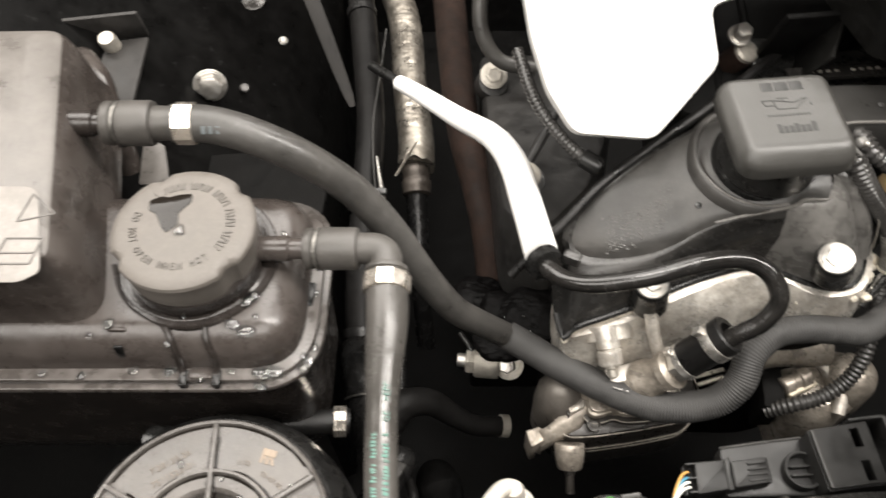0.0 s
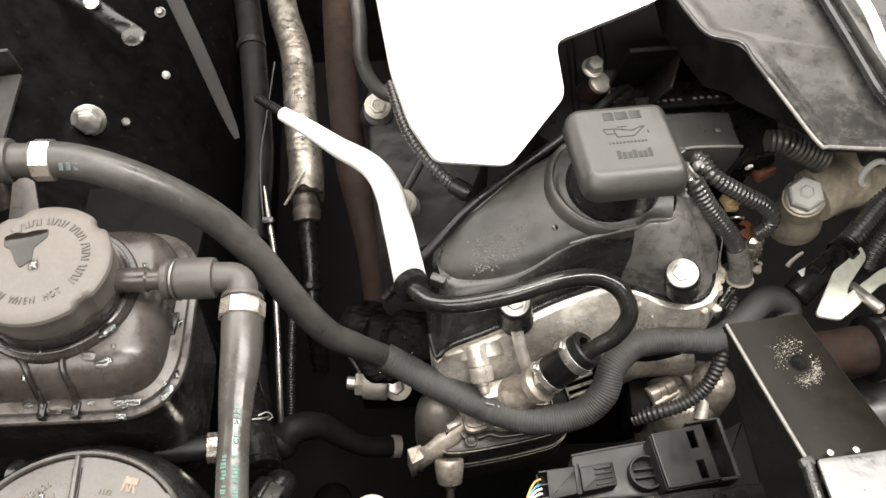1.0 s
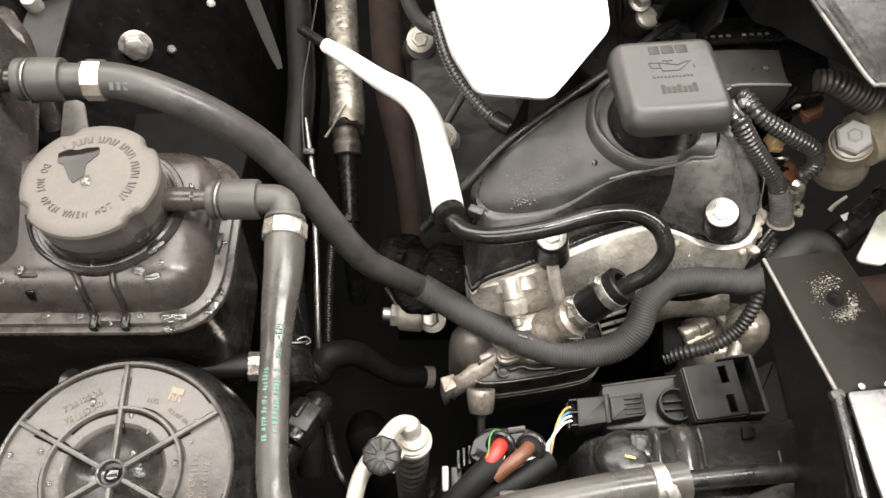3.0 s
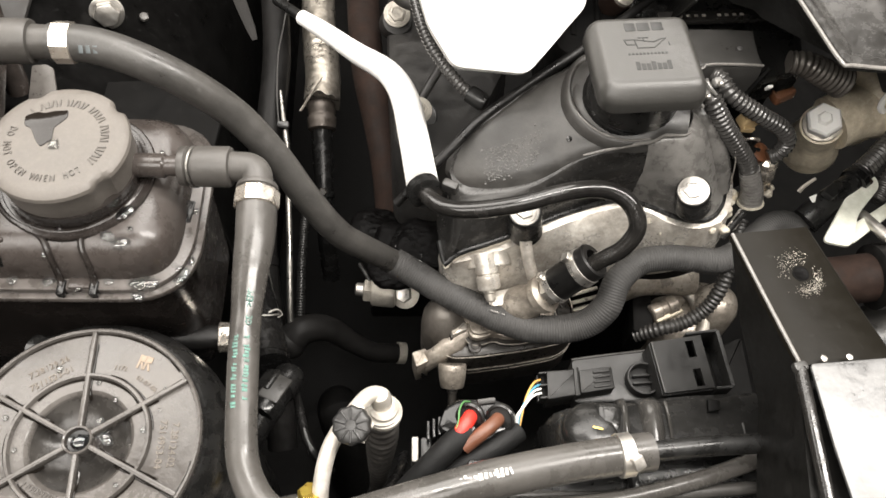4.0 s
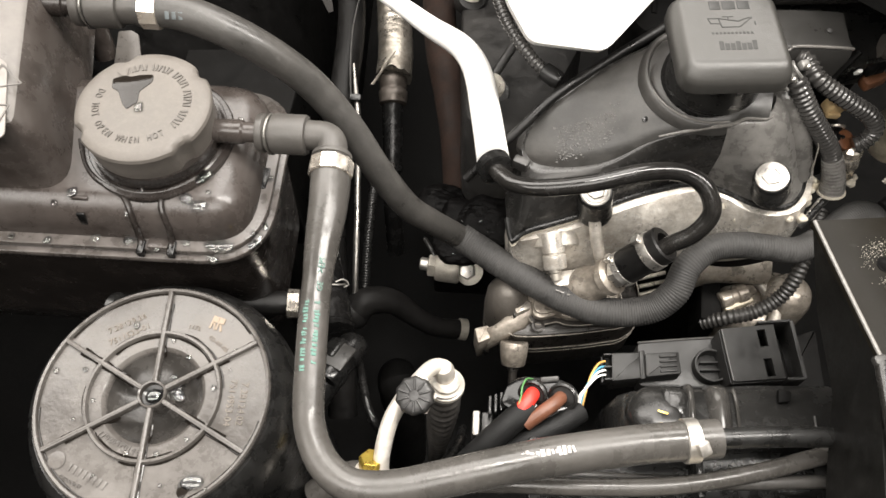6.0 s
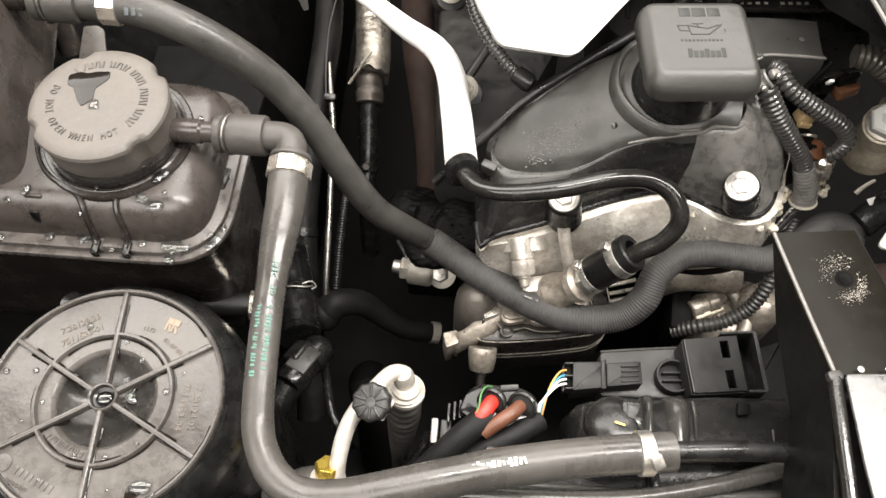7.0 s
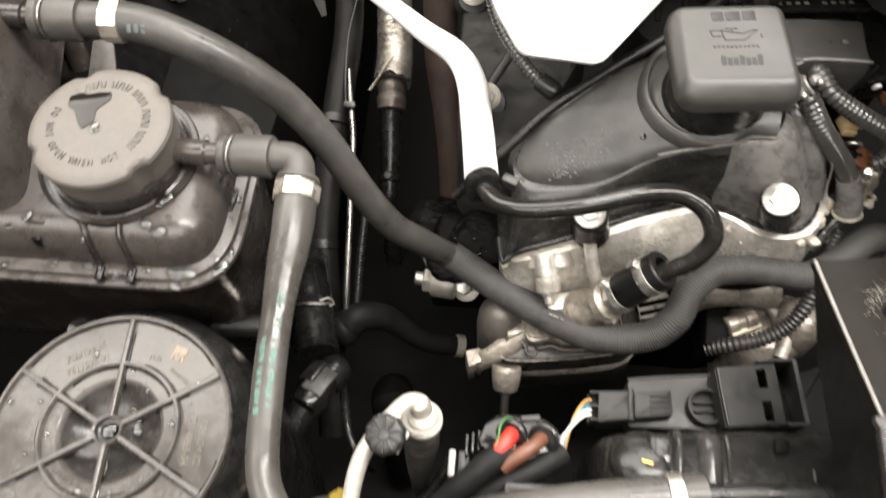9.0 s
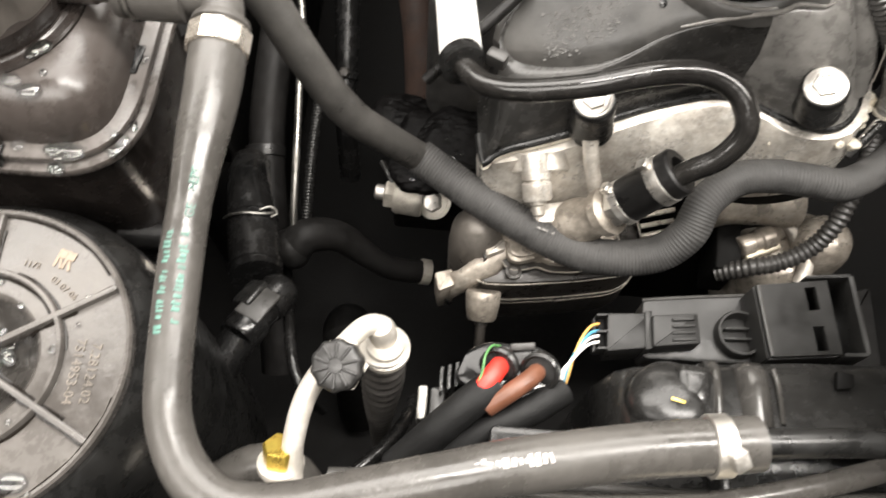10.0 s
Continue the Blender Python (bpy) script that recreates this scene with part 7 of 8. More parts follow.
# ---- intake box ----
def intake_box():
    root = thing("intake_box", "dusty black plastic intake box with rounded edges", "intake box", at=(0.32, 0.40, 0.93))
    ctrl = [(0.284, 0.3255), (0.336, 0.322), (0.56, 0.32), (0.56, 0.60), (0.215, 0.60), (0.215, 0.455), (0.224, 0.436), (0.2375, 0.4035), (0.2565, 0.3985)]
    o = round_poly(ctrl, 0.007, 5)

    def zz(v):
        return 0.955 + 0.12 * max(0.0, v.y - 0.325) + 0.02 * max(0, 0.30 - v.x)

    rows = ((0.85, -0.045), (0.88, -0.028), (0.95, -0.011), (0.99, -0.005), (0.0, -0.002), (0.0012, 0.0), (0.004, 0.0006), (0.008, -0.0005), (0.012, -0.001))
    loops = [[Vector((v.x, v.y, zz(w) + dz * (1.0 if dz > -0.006 else min(1.0, 0.30 + max(0, w.y - 0.33) / 0.075)))) for v, w in zip(scaled(o, d) if d > 0.5 else shrunk(o, d) if d < 0.01 else scaled(shrunk(o, 0.008), 0.94), o)] for d, dz in rows]
    # undercut wall far darker than the lid, shade painted into it
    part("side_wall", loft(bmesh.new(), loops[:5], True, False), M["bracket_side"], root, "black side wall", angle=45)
    part("lid", loft(bmesh.new(), loops[4:]), M["intake"], root, "dusty lid inside a pale rim line", angle=45)
    part("step_lid", slab([(0.331, 0.350), (0.56, 0.36), (0.56, 0.60), (0.302, 0.60), (0.313, 0.44), (0.322, 0.390)], -0.004, 0.0055, 0.006, 0.002, pose(0, 0, 0.9225, 6.8, 0, 0)), M["intake"], root)
    # rim highlight painted as tubes, dull at the rear and pale in front
    rim = [(0.2245, 0.4365, 0.9696), (0.2300, 0.4210, 0.9675), (0.2385, 0.4050, 0.9653), (0.2565, 0.3990, 0.9640), (0.2610, 0.3860, 0.9622), (0.2660, 0.3725, 0.9605), (0.2730, 0.3540, 0.9580), (0.2830, 0.3280, 0.9548), (0.2900, 0.3258, 0.9545), (0.336, 0.3230, 0.9540), (0.45, 0.322, 0.9540)]
    part("dull_rim", tube(rim[:6], 0.0013, 0.003, 8), M["plastic_grey"], root, "dull grey rim")
    part("worn_rim", tube(rim[5:], lambda u: 0.0011 + 0.0004 * u, 0.003, 8), M["worn_edge"], root, "pale rim line, its highlight put in the colour")
    part("pale_strip", tube([(0.331, 0.366, 0.970), (0.329, 0.382, 0.975), (0.327, 0.400, 0.980), (0.322, 0.418, 0.985), (0.310, 0.48, 0.995)], 0.0030, 0.004, 10, flat=0.5), M["white_plastic"], root, "pale worn strip")
    part("inner_channel", tube([(0.340, 0.335, 0.9605), (0.325, 0.352, 0.9635), (0.320, 0.375, 0.9665), (0.316, 0.398, 0.9695), (0.310, 0.43, 0.974), (0.30, 0.50, 0.982)], 0.0032, 0.004, 10), M["gloss_black"], root)
    part("underside_ring", tube([(0.374 + 0.006 * math.cos(radians(d)), 0.378, 0.868 + 0.012 * math.sin(radians(d))) for d in range(60, 300, 30)], 0.0022, 0.003, 8), M["white_plastic"], root, "pale ring")
    return root


intake_box()


# ---- front bracket ----
def latch_bracket():
    root = thing("latch_bracket", "black painted steel bracket with a scuffed bolt hole", "bracket", at=(0.23, 0.19, 0.90))
    left = [Vector((0.2035, 0.2215, 0.9535)), Vector((0.2105, 0.190, 0.9553)), Vector((0.2185, 0.1555, 0.9572))]
    right = [Vector((0.2405, 0.2255, 0.9535)), Vector((0.250, 0.192, 0.9553)), Vector((0.2605, 0.1585, 0.9572))]
    top = bmesh.new()
    loft(top, [[l + Vector((-0.0006, 0, -0.003)), l + Vector((0, 0, -0.0008)), l + Vector((0.0010, 0, 0)), l.lerp(r, 0.5), r + Vector((-0.0010, 0, 0)), r + Vector((0, 0, -0.0008)), r + Vector((0.0006, 0, -0.003))] for l, r in zip(left, right)], close=True)
    part("top_plate", top, M["bracket"], root, angle=60)
    side = bmesh.new()
    loops = []
    ext = left + [Vector((0.2145, 0.120, 0.956)), Vector((0.2110, 0.090, 0.955)), Vector((0.207, 0.06, 0.953))]
    for i, l in enumerate(ext):
        d = (0.006, 0.0325, 0.050, 0.060, 0.064, 0.064)[i]
        lo = Vector((0, 0, -0.002 if i < 3 else -0.004))
        loops.append([l + lo, l + Vector((0.0022, 0, 0)) + lo, l + Vector((0.0042, 0.001, -d)), l + Vector((0.002, 0.001, -d))])
    part("side_plate", loft(side, loops), M["bracket_side"], root, angle=60)
    side = bmesh.new()
    loft(side, [[r + Vector((0, 0, -0.003)), r + Vector((0.002, 0, -0.003)), r + Vector((0.004, 0, -0.05)), r + Vector((0.002, 0, -0.05))] for r in right])
    part("side_plate", side, M["bracket_side"], root, angle=60)
    end = bmesh.new()
    l, r = left[0], right[0]
    loft(end, [[l + Vector((0, -0.001, -0.003)), l + Vector((0, 0.0005, -0.003)), l + Vector((0.001, 0, -0.006)), l + Vector((0.001, -0.001, -0.006))], [r + Vector((0, 0, -0.003)), r + Vector((0, 0.002, -0.003)), r + Vector((0, 0.004, -0.05)), r + Vector((0, 0.002, -0.05))]])
    part("end_plate", end, M["bracket_side"], root)
    # edge highlight of the top plate, added as a pale tube
    part("worn_edge", tube([(p + Vector((0.0004, 0, -0.0004)))[:] for p in left], 0.0009, 0.004, 8), M["worn_edge"], root, "pale edge line, a highlight put in the colour")
    cx, cy, cz = 0.2302, 0.2000, 0.9550
    part("bolt_hole", lathe([(0.0037, -0.0006), (0.0038, 0.0003), (0.0034, 0.0004), (0.0030, 0.0002), (0.0005, 0.0001)], 24, Matrix.Translation((cx, cy, cz))), M["fibre"], root, "open bolt hole")
    rnd = random.Random(3)
    bm = bmesh.new()
    for i in range(1500):
        a = rnd.uniform(0, 2 * math.pi)
        low = max(0.0, math.cos(a - radians(-52)))
        high = max(0.0, math.cos(a - radians(128)))
        if rnd.random() > 0.9 * low**2 + 0.45 * high**2:
            continue
        rr = rnd.gauss(0.0079, 0.0013 if low > 0 else 0.0019)
        s = rnd.uniform(0.0001, 0.00026) * (2.4 if rnd.random() < 0.12 else 1)
        slab([(s, 0), (s * 0.3, s * 0.25), (-s * 1.3, s * 0.2), (-s * 0.6, -s * 0.25)], 0, 0.0002, s * 0.3, 0, Matrix.Translation((cx + rr * math.cos(a), cy + 1.15 * rr * math.sin(a), cz + 0.0002 - 0.055 * 1.15 * rr * math.sin(a))) @ pose(0, 0, 0, -3, 0, math.degrees(a) + 90), bm, 2)
    part("scuff", bm, M["bolt_head"], root, "bright scuffs of bare metal round the hole")
    # front plate, polished by light
    pl = [(0.2211, 0.1550), (0.262, 0.1585), (0.37, 0.161), (0.37, 0.01), (0.232, 0.01), (0.2225, 0.1194)]
    part("gap_strip", slab([(0.2190, 0.1530), (0.2300, 0.1535), (0.2420, 0.01), (0.2060, 0.01), (0.2120, 0.092)], 0.9490, 0.9510, 0.002, 0.0006, n=3), M["bracket_side"], root)
    part("front_plate", slab(pl, 0.9585, 0.9605, 0.002, 0.0008, n=3), M["plate"], root, "bare glossy steel front plate")
    part("front_edge", tube([(0.2186, 0.1545, 0.9562), (0.2183, 0.1418, 0.9562), (0.2179, 0.1299, 0.9560), (0.2175, 0.110, 0.9555), (0.2165, 0.085, 0.955), (0.214, 0.05, 0.954)], 0.0028, 0.004, 14), M["gloss_black"], root, "rounded glossy black edge")
    part("corner_tab", box(0.0065, 0.0045, 0.004, pose(0.2183, 0.1548, 0.9568, 0, 0, 14), 0.0012), M["plastic_grey"], root)
    for x in (0.2275, 0.2385):
        part("weld_spot", lathe([(0.0014, 0), (0.0014, 0.0003), (0.0008, 0.0006)], 16, Matrix.Translation((x, 0.1572 + (x - 0.2275) * 0.06, 0.9605))), M["steel"], root)
    return root


latch_bracket()


# ---- fan shroud ----
def fan_shroud():
    root = thing("fan_shroud", "black plastic fan shroud with moulded ribs", "fan shroud", at=(0.2, 0.14, 0.85))
    prof = [(0.174, 0.74), (0.1745, 0.862), (0.1722, 0.8695), (0.168, 0.874), (0.160, 0.8785), (0.148, 0.8835), (0.142, 0.885), (0.140, 0.880), (0.140, 0.74)]
    xs = [0.128, 0.132, 0.138, 0.16, 0.2, 0.25, 0.32, 0.45, 0.6]
    loops = [[Vector((x, y + 0.05 * (x - 0.2) * (1 if x > 0.2 else 2.2), z - (0.03 if x < 0.130 else 0.006 if x < 0.135 else 0))) for y, z in prof] for x in xs]
    part("shell", loft(bmesh.new(), loops), M["shroud"], root, angle=50)
    dome = lathe([(0.0160, -0.008), (0.0158, -0.003), (0.0146, 0.0002), (0.0118, 0.0026), (0.0076, 0.0042), (0.0028, 0.0048)], 40, axes_to((0.0, 0.30, 1), (0.1480, 0.1530, 0.8795)))
    part("dome", dome, M["shroud"], root, "rounded dome", 70)
    part("dome_skirt", slab([(0.148, 0.1415), (0.1625, 0.1425), (0.1625, 0.1645), (0.148, 0.1655)], 0.868, 0.8838, 0.005, 0.004), M["shroud"], root, "", 70)
    # an arched strap over the shell: two rounded runs with a dip between
    for x0, x1, up in ((0.1612, 0.1664, 0.0052), (0.1722, 0.1842, 0.0062)):
        xm, w = 0.5 * (x0 + x1), 0.5 * (x1 - x0)
        rows = []
        for y, z, k in ((0.1705, 0.8640, 0.5), (0.1690, 0.8735, 0.9), (0.1650, 0.8778, 1.0), (0.1560, 0.8815, 1.0), (0.1480, 0.8838, 1.0), (0.1430, 0.8850, 1.0), (0.1405, 0.8800, 0.9)):
            rows.append([Vector((xm + w * u + 0.10 * (y - 0.165), y, z + k * up * (1 - abs(u) ** 3) - 0.003)) for u in (-1.0, -0.9, -0.7, -0.4, 0.0, 0.4, 0.7, 0.9, 1.0)] + [Vector((xm + w * u + 0.10 * (y - 0.165), y - 0.001, z - 0.008)) for u in (1.0, -1.0)])
        part("moulded_strap", loft(bmesh.new(), rows), M["shroud_gloss"], root, "rounded glossy moulded strap", 60)
    part("strap_edge", tube([(0.1863, 0.1668, 0.8755), (0.1858, 0.1600, 0.8795), (0.1850, 0.1520, 0.8822), (0.1842, 0.1450, 0.8843)], 0.0010, 0.003, 8), M["shroud_gloss"], root)
    part("yellow_mark", box(0.0050, 0.0009, 0.0004, pose(0.1475, 0.1500, 0.8866, 0, 0, -14), 0.0001), M["brass"], root, "small yellow paint mark")
    part("slot", slab([(0.2060, 0.160), (0.2120, 0.161), (0.2128, 0.166), (0.2068, 0.167)], 0.8785, 0.8812, 0.001, 0.0002, pose(0, 0, 0.0002)), M["cavity"], root, "dark slot")
    part("tick", box(0.001, 0.006, 0.001, pose(0.2205, 0.150, 0.8852), 0.0002), M["plastic_grey"], root)
    part("front_tray", slab(rect(0.085, 0.055, 0.6, 0.142), 0.848, 0.860, 0.003, 0.002), M["plastic"], root)
    for x in (0.166, 0.235, 0.262):
        part("tray_rib", box(0.004, 0.03, 0.012, pose(x, 0.128, 0.870), 0.001), M["plastic"], root)
    return root


fan_shroud()

rnd = random.Random(5)
for i, (dy, dz, r, m) in enumerate(((0.0, 0.0, 0.0042, "grey_hose"), (-0.0075, -0.003, 0.0036, "rubber"), (-0.013, -0.005, 0.0034, "grey_hose"), (0.008, -0.006, 0.0032, "rubber"))):
    pts = [(x, (float(np.interp(x, [0.03, 0.11, 0.144, 0.186, 0.234, 0.5], [0.107, 0.1125, 0.1157, 0.1239, 0.1364, 0.19])) if i == 0 else 0.108 + 0.04 * (x - 0.06) + dy) + 0.0015 * math.sin(x * 30 + i * 2), 0.886 + dz + 0.001 * math.sin(x * 22 + i)) for x in (0.03, 0.07, 0.11, 0.15, 0.19, 0.23, 0.28, 0.36, 0.5)]
    piece("thin_tube", tube(pts, r, 0.006, 12), M[m], "thin worn plastic tube along the radiator", "tube", "tubes along the radiator")
bar = thing("front_crossmember", "aged beige and black front crossmember", "crossmember", at=(0.15, 0.08, 0.85))
part("black_bar", slab(rect(0.045, 0.06, 0.60, 0.0985), 0.866, 0.877, 0.003, 0.002), M["plastic"], bar)
part("pale_pad", slab([(0.150, 0.055), (0.21, 0.058), (0.30, 0.06), (0.30, 0.101), (0.205, 0.1005), (0.155, 0.0995)], 0.8765, 0.8805, 0.003, 0.0012), M["beige"], bar, "aged beige pad")


# ---- control unit with plug ----
def pierced(quad, z0, z1, us, vs, holes, bm=None):
    """A four-cornered plate with square holes: cuts along and across it, and the cells left open."""
    bm = bm or bmesh.new()
    q = [Vector(p) for p in quad]

    def at(u, v, z):
        p = q[0].lerp(q[1], u).lerp(q[3].lerp(q[2], u), v)
        return Vector((p.x, p.y, z))

    cells = {(i, j) for i in range(len(us) - 1) for j in range(len(vs) - 1)} - set(holes)
    top = {(i, j): bm.verts.new(at(u, v, z1)) for i, u in enumerate(us) for j, v in enumerate(vs)}
    low = {(i, j): bm.verts.new(at(u, v, z0)) for i, u in enumerate(us) for j, v in enumerate(vs)}
    for i, j in cells:
        ring_ = [(i, j), (i + 1, j), (i + 1, j + 1), (i, j + 1)]
        bm.faces.new([top[k] for k in ring_])
        bm.faces.new([low[k] for k in reversed(ring_)])
        for (a, b), beside in zip(zip(ring_, ring_[1:] + ring_[:1]), ((i, j - 1), (i + 1, j), (i, j + 1), (i - 1, j))):
            if beside not in cells:
                bm.faces.new((top[b], top[a], low[a], low[b]))
    return bm


def control_plug():
    root = thing("fan_control_unit", "charcoal plastic control unit with a plug and slotted cover", "control unit", at=(0.17, 0.19, 0.84))
    base = part("base", slab([(0.1455, 0.176), (0.232, 0.178), (0.2315, 0.2100), (0.1919, 0.2079), (0.1464, 0.2019)], 0.834, 0.8470, 0.003, 0.0012), M["unit"], root)
    # paler tube paints the thin highlight of the base's edge
    part("base_rim", tube([(0.1464, 0.2012, 0.8470), (0.1679, 0.2043, 0.8470), (0.1890, 0.2069, 0.8470)], 0.0007, 0.003, 8), M["plastic_grey"], base)
    plug = part("plug", slab([(0.1300, 0.1758), (0.1480, 0.1788), (0.1482, 0.1935), (0.1305, 0.1920)], 0.838, 0.8535, 0.0012, 0.0009), M["unit"], root, "grey plug")
    part("plug_collar", slab([(0.1452, 0.1775), (0.1480, 0.1780), (0.1482, 0.1942), (0.1454, 0.1938)], 0.838, 0.8545, 0.0006, 0.0005), M["unit"], plug)
    for i in range(3):
        part("plug_wall", box(0.0048, 0.0010, 0.0090, pose(0.1285, 0.1772 + 0.0070 * i, 0.8485, 0, 0, 6), 0.0003), M["unit"], plug)
    part("plug_front", box(0.0012, 0.0150, 0.0040, pose(0.1262, 0.1842, 0.8455, 0, 0, -2), 0.0003), M["unit"], plug)
    part("plug_slot", box(0.0030, 0.0130, 0.0060, pose(0.1288, 0.1842, 0.8462, 0, 0, 0), 0.0004), M["cavity"], plug)
    sock = part("socket", slab([(0.1478, 0.1782), (0.1668, 0.1812), (0.1662, 0.1940), (0.1478, 0.1915)], 0.838, 0.8565, 0.0012, 0.0010), M["unit"], root, "ribbed socket")
    for i in range(4):
        part("raised_rib", box(0.0095, 0.0013, 0.0016, pose(0.1600, 0.1822 + 0.0028 * i, 0.8566, 0, 0, 7), 0.0005), M["unit"], sock)
    knob = part("knob", ring([(0.0096, 0.843), (0.0096, 0.8520), (0.0092, 0.8528), (0.0084, 0.8528), (0.0080, 0.8520), (0.0078, 0.8480), (0.0078, 0.843)], 40, Matrix.Translation((0.1846, 0.1885, 0))), M["unit"], root, "raised ring")
    for dy in (-0.0022, 0.0022):
        part("knob_bar", box(0.0125, 0.0010, 0.0035, pose(0.1852, 0.1888 + dy, 0.8490, 0, 0, 4), 0.0003), M["unit"], knob)
    # slotted cover over a dark box, and the open frame beside it
    quad = [(0.1910, 0.1757, 0), (0.2188, 0.1792, 0), (0.2160, 0.2095, 0), (0.1876, 0.2050, 0)]
    c = part("slotted_cover", pierced(quad, 0.8618, 0.8640, (0, 0.03, 0.66, 0.82, 1), (0, 0.05, 0.38, 0.60, 0.92, 1), ((2, 1), (2, 3))), M["unit"], root, "slotted cover plate", 30)
    # lip tube in a paler plastic than the cover plate
    part("cover_lip", tube([(0.1913, 0.1760, 0.8643), (0.1896, 0.1900, 0.8643), (0.1880, 0.2046, 0.8643)], 0.0007, 0.003, 8), M["plastic_grey"], c, "thin pale lip")
    for p, q in zip(quad, quad[1:] + quad[:1]):
        d = Vector(q) - Vector(p)
        part("cover_wall", box(d.length, 0.0012, 0.024, Matrix.Translation(((Vector(p) + Vector(q)) / 2 + Vector((0, 0, 0.8496)))) @ pose(0, 0, 0, 0, 0, math.degrees(math.atan2(d.y, d.x))), 0.0002), M["unit"], c)
    part("box_floor", slab([(0.192, 0.177), (0.228, 0.181), (0.2255, 0.212), (0.189, 0.205)], 0.8355, 0.8365, 0.001, 0.0003), M["cavity"], root)
    for p, q, w in (((0.2198, 0.1790), (0.2290, 0.1798), 0.0016), ((0.2290, 0.1798), (0.2262, 0.2125), 0.0022), ((0.2262, 0.2125), (0.2080, 0.2102), 0.0016)):
        d = Vector(q) - Vector(p)
        part("frame_bar", box(d.length, w, 0.026, Matrix.Translation((*((Vector(p) + Vector(q)) / 2), 0.8510)) @ pose(0, 0, 0, 0, 0, math.degrees(math.atan2(d.y, d.x))), 0.0004), M["unit"], root)
    part("back_box", slab([(0.2320, 0.182), (0.262, 0.188), (0.262, 0.23), (0.2290, 0.216)], 0.790, 0.815, 0.003, 0.002), M["cavity"], root)
    return root


control_plug()

for nm, mt, off in (("yellow_wire", "yellow_wire", 0.0), ("blue_wire", "blue_wire", -0.0018), ("white_wire", "white_wire", -0.0032), ("white_wire", "white_wire", -0.0048)):
    pts = [(0.1270, 0.1875 + off * 1.6, 0.8515), (0.1235, 0.1855 + off * 1.5, 0.8535), (0.1195, 0.1795 + off, 0.8560), (0.1165 + off * 0.4, 0.1720 + off * 0.7, 0.8565), (0.1148 + off * 0.6, 0.1650, 0.8545), (0.1135, 0.158, 0.849)]
    piece(nm, tube(pts, 0.0006, 0.002, 8), M[mt], f"thin {nm.split('_')[0]} wire into the plug", "wire", "wires into the plug")


def power_plug():
    root = thing("power_connector", "black round connector with a red and a brown cable", "electrical connector", at=(0.09, 0.165, 0.85))
    part("housing", slab([(0.070, 0.160), (0.074, 0.172), (0.082, 0.1765), (0.104, 0.176), (0.112, 0.170), (0.113, 0.158), (0.09, 0.150)], 0.832, 0.8535, 0.004, 0.003), M["deep_plastic"], root)
    for x, y in ((0.0885, 0.1668), (0.1045, 0.1662)):
        part("gland", lathe([(0.0062, 0.0), (0.0078, 0.0008), (0.0080, 0.004), (0.0070, 0.005), (0.0060, 0.0035)], 28, axes_to((-0.35, -0.55, 0.75), (x, y, 0.853))), M["plastic"], root)
    part("red_cable", tube([(0.0895, 0.1690, 0.851), (0.0868, 0.1640, 0.8570), (0.0838, 0.1590, 0.8588), (0.0800, 0.1535, 0.8570)], 0.0040, 0.002, 18), M["red_wire"], root, "red cable")
    part("brown_cable", tube([(0.1045, 0.1680, 0.851), (0.1005, 0.1620, 0.8570), (0.0945, 0.1565, 0.8590), (0.0885, 0.1520, 0.8575), (0.084, 0.149, 0.855)], 0.0037, 0.002, 18), M["brown_wire"], root, "brown cable")
    part("green_wire", tube([(0.0875, 0.1735, 0.8555), (0.0840, 0.1722, 0.8595), (0.0815, 0.1670, 0.8625), (0.0808, 0.1610, 0.8620), (0.0792, 0.156, 0.860)], 0.0005, 0.002, 8), M["green_wire"], root, "thin green wire")
    part("tape_wrap", tube([(0.086, 0.1580, 0.8545), (0.079, 0.1520, 0.8550), (0.071, 0.1450, 0.8520), (0.062, 0.137, 0.846), (0.05, 0.127, 0.835)], 0.0068, 0.003, 18), M["tape"], root, "black cloth tape wrap")
    part("tape_wrap", tube([(0.1135, 0.160, 0.848), (0.104, 0.1525, 0.850), (0.093, 0.146, 0.850), (0.080, 0.139, 0.846), (0.06, 0.128, 0.835)], 0.0062, 0.003, 16), M["tape"], root, "black cloth tape wrap")
    for i in range(4):
        part("comb_tooth", box(0.0014, 0.010, 0.016, pose(0.0655 + i * 0.003, 0.1605 + i * 0.0012, 0.840), 0.0003), M["deep_plastic"], root)
    part("clip", box(0.010, 0.003, 0.002, pose(0.0965, 0.1745, 0.8540, 20, 0, 8), 0.0006), M["plastic_grey"], root)
    return root


power_plug()
wg = thing("grey_terminal", "pale grey metal terminal beside the connector", "terminal", at=(0.06, 0.14, 0.83))
part("plate", box(0.004, 0.014, 0.012, pose(0.0585, 0.152, 0.836, 0, 0, 0), 0.001), M["tube_steel"], wg)
part("plate", box(0.006, 0.016, 0.012, pose(0.0645, 0.151, 0.834, 0, 0, 0), 0.001), M["plastic"], wg)

# ---- water drops ----
rnd = random.Random(9)
bm = bmesh.new()


def drop(x, y, z, r, stretch=1.0):
    m = pose(x, y, z, 0, 0, rnd.uniform(0, 180)) @ Matrix.Diagonal((stretch * 1.2, 1.2, 0.6, 1))
    bmesh.ops.create_icosphere(bm, subdivisions=3, radius=r, matrix=m)


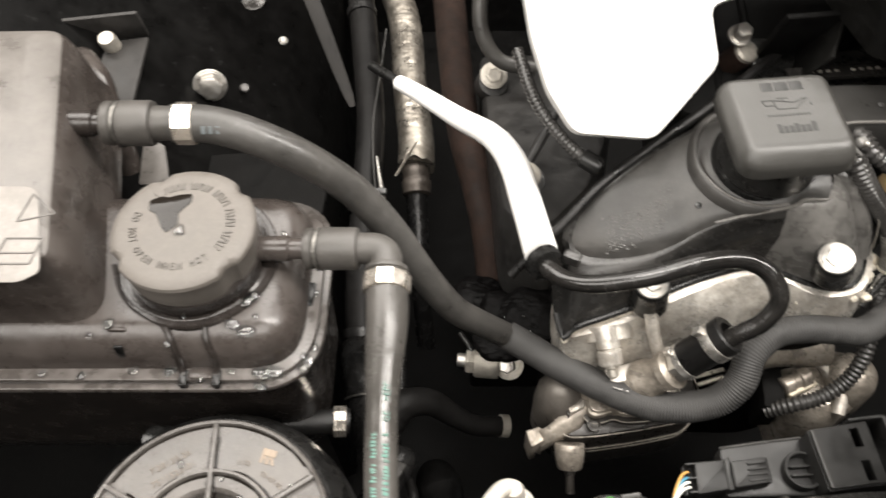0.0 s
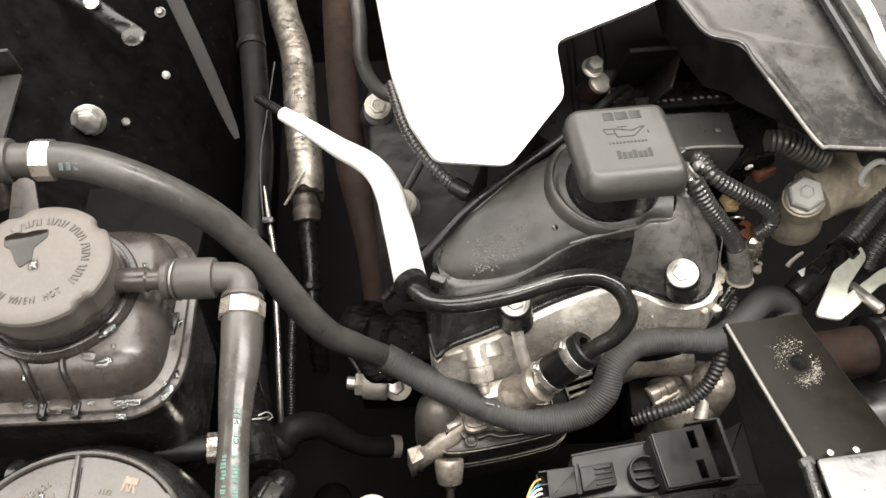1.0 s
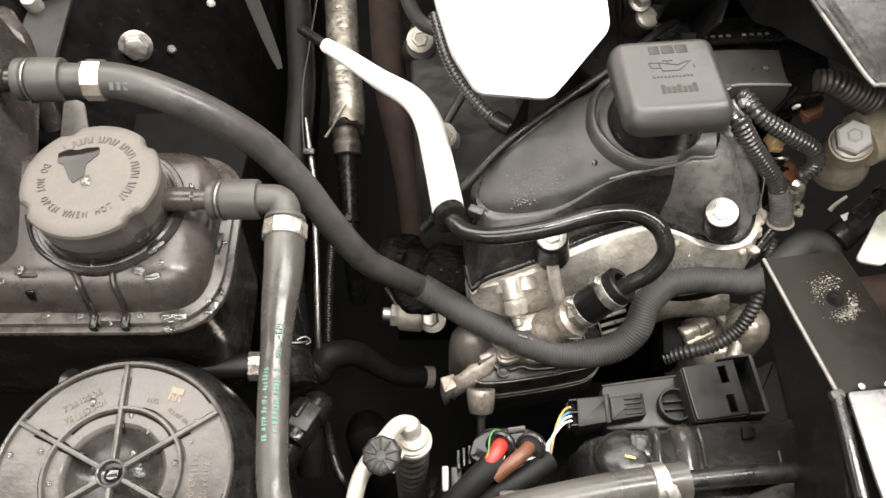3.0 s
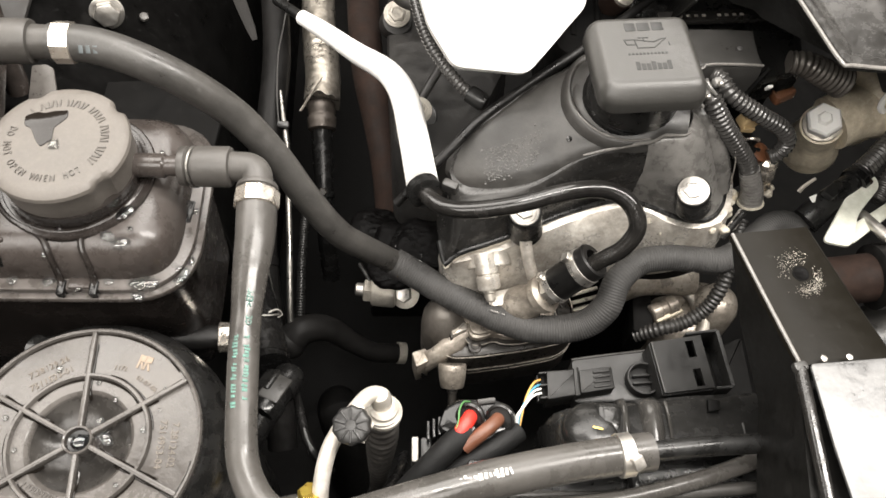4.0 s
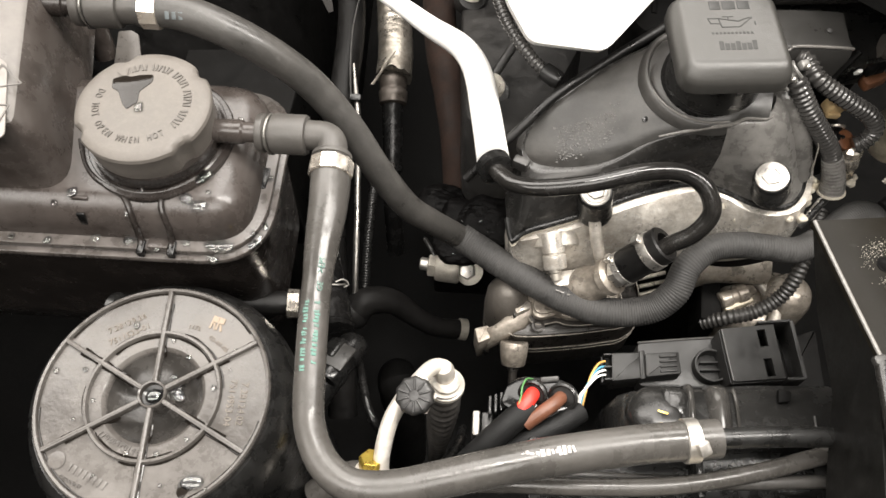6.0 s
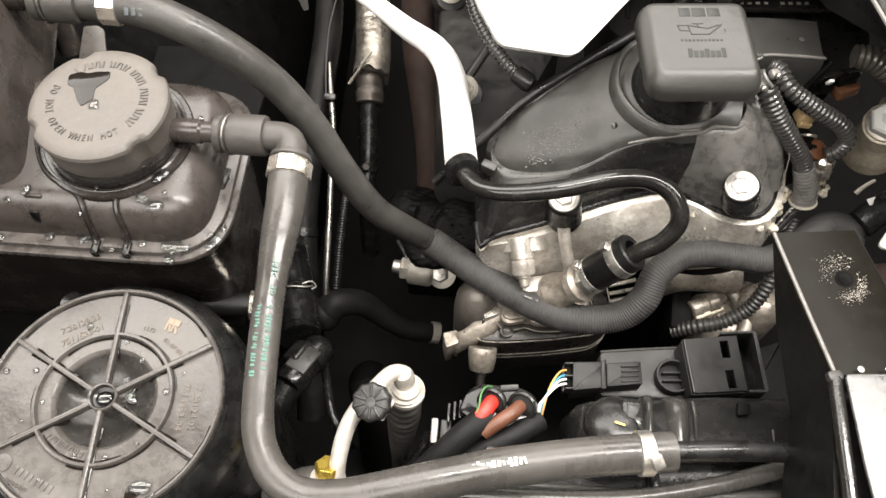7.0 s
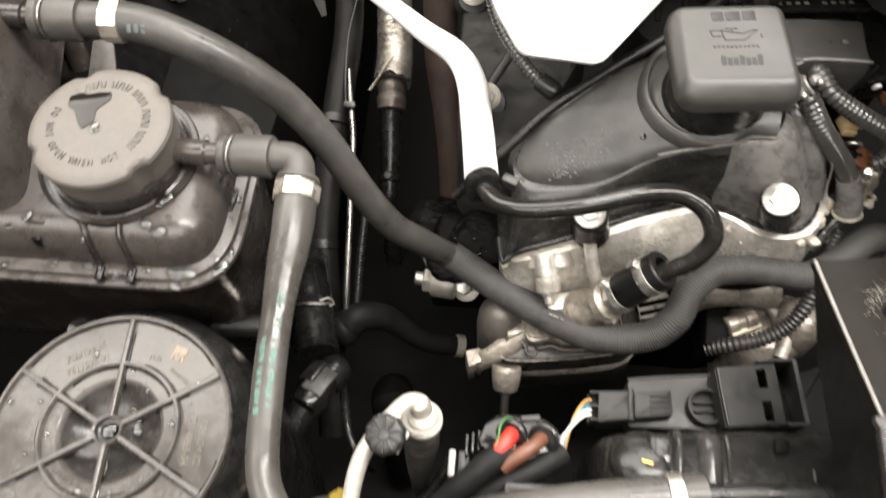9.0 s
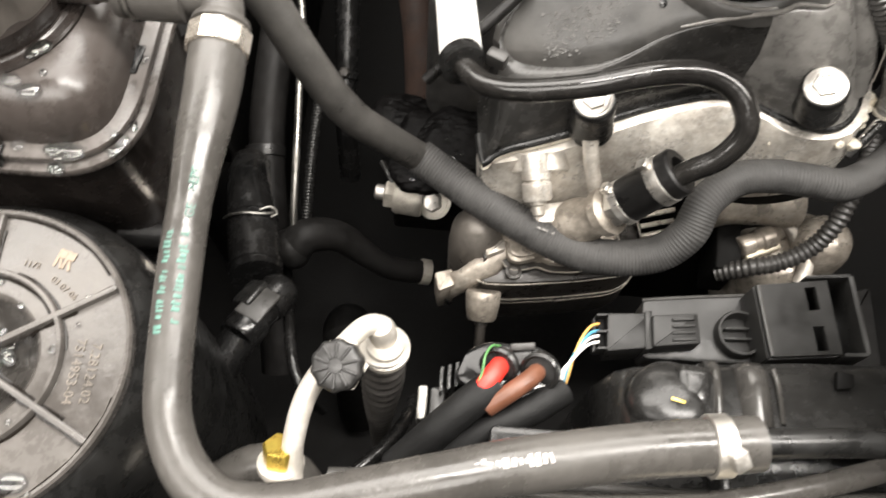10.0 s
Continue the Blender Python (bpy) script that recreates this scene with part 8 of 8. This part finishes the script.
wet_tank = [o for o in bpy.data.objects["coolant_tank"].children if o.type == "MESH"]
for x, y, r, n in ((-0.1529, 0.2359, 0.0017, 2), (-0.1456, 0.2215, 0.0018, 1), (-0.1275, 0.2212, 0.0016, 3), (-0.0889, 0.2473, 0.0017, 2), (-0.0866, 0.2495, 0.0020, 1), (-0.0948, 0.2358, 0.0018, 2), (-0.0930, 0.2350, 0.0017, 1), (-0.0876, 0.2329, 0.0023, 1), (-0.0977, 0.2212, 0.0014, 1), (-0.0835, 0.2205, 0.0020, 3), (-0.0805, 0.2207, 0.0020, 2), (-0.0768, 0.2205, 0.0022, 1), (-0.0832, 0.2155, 0.0019, 3), (-0.1116, 0.2165, 0.0013, 1), (-0.0598, 0.2363, 0.0014, 2), (-0.0615, 0.2285, 0.0018, 3), (-0.0640, 0.2245, 0.0015, 3), (-0.0600, 0.2638, 0.0010, 2), (-0.0838, 0.2398, 0.0009, 2), (-0.1175, 0.2380, 0.0008, 1), (-0.1251, 0.2280, 0.0009, 1), (-0.1700, 0.2190, 0.0015, 2), (-0.1620, 0.2310, 0.0013, 1), (-0.1900, 0.2200, 0.0013, 1), (-0.0760, 0.2870, 0.0010, 1)):
    for k in range(n):
        dx, dy = (rnd.uniform(-1, 1) * r * 1.3, rnd.uniform(-0.6, 0.6) * r) if k else (0, 0)
        z = settle(wet_tank, x + dx, y + dy, 0.93)
        if z:
            drop(x + dx, y + dy, z, r * (1.25 if not k else rnd.uniform(0.6, 1.0)), rnd.uniform(1.0, 1.7))
for i in range(16):
    a, r = rnd.uniform(0, 6.28), rnd.choice((0.0455, 0.0571, 0.050, 0.0395, 0.0300))
    drop(-0.1045 + r * math.cos(a), 0.146 + r * math.sin(a), 0.8768 if r < 0.056 else 0.8792, rnd.uniform(0.0007, 0.0014))
drop(-0.1175, 0.2700, 0.9493, 0.0017, 1.6)
drop(-0.1158, 0.2685, 0.9491, 0.0010, 1.2)
drop(-0.1045, 0.146, 0.8760, 0.0030, 1.2)
for x, y, z, r, s in ((-0.0985, 0.1545, 0.8662, 0.0026, 1.7), (-0.0955, 0.1500, 0.8668, 0.0022, 1.5), (-0.1000, 0.1590, 0.8680, 0.0014, 1.2), (-0.0760, 0.1050, 0.8768, 0.0032, 1.5), (-0.1570, 0.1560, 0.8768, 0.0014, 1.1), (-0.1220, 0.1830, 0.8768, 0.0015, 1.3), (-0.0910, 0.1670, 0.8768, 0.0013, 1.0)):
    drop(x, y, z, r, s)
wool = [o for o in bpy.data.objects if o.name == "oily_insulation"]
for i in range(40):
    x, y = rnd.gauss(0.052, 0.014), rnd.gauss(0.318, 0.016)
    z = settle(wool, x, y)
    if z:
        drop(x, y, z, rnd.uniform(0.0004, 0.0010), rnd.uniform(1.0, 1.8))
tagged(part("water_drops", bm, M["water"]), "clear water drops on the tank and the housing lid", "water drops", kind="stuff")
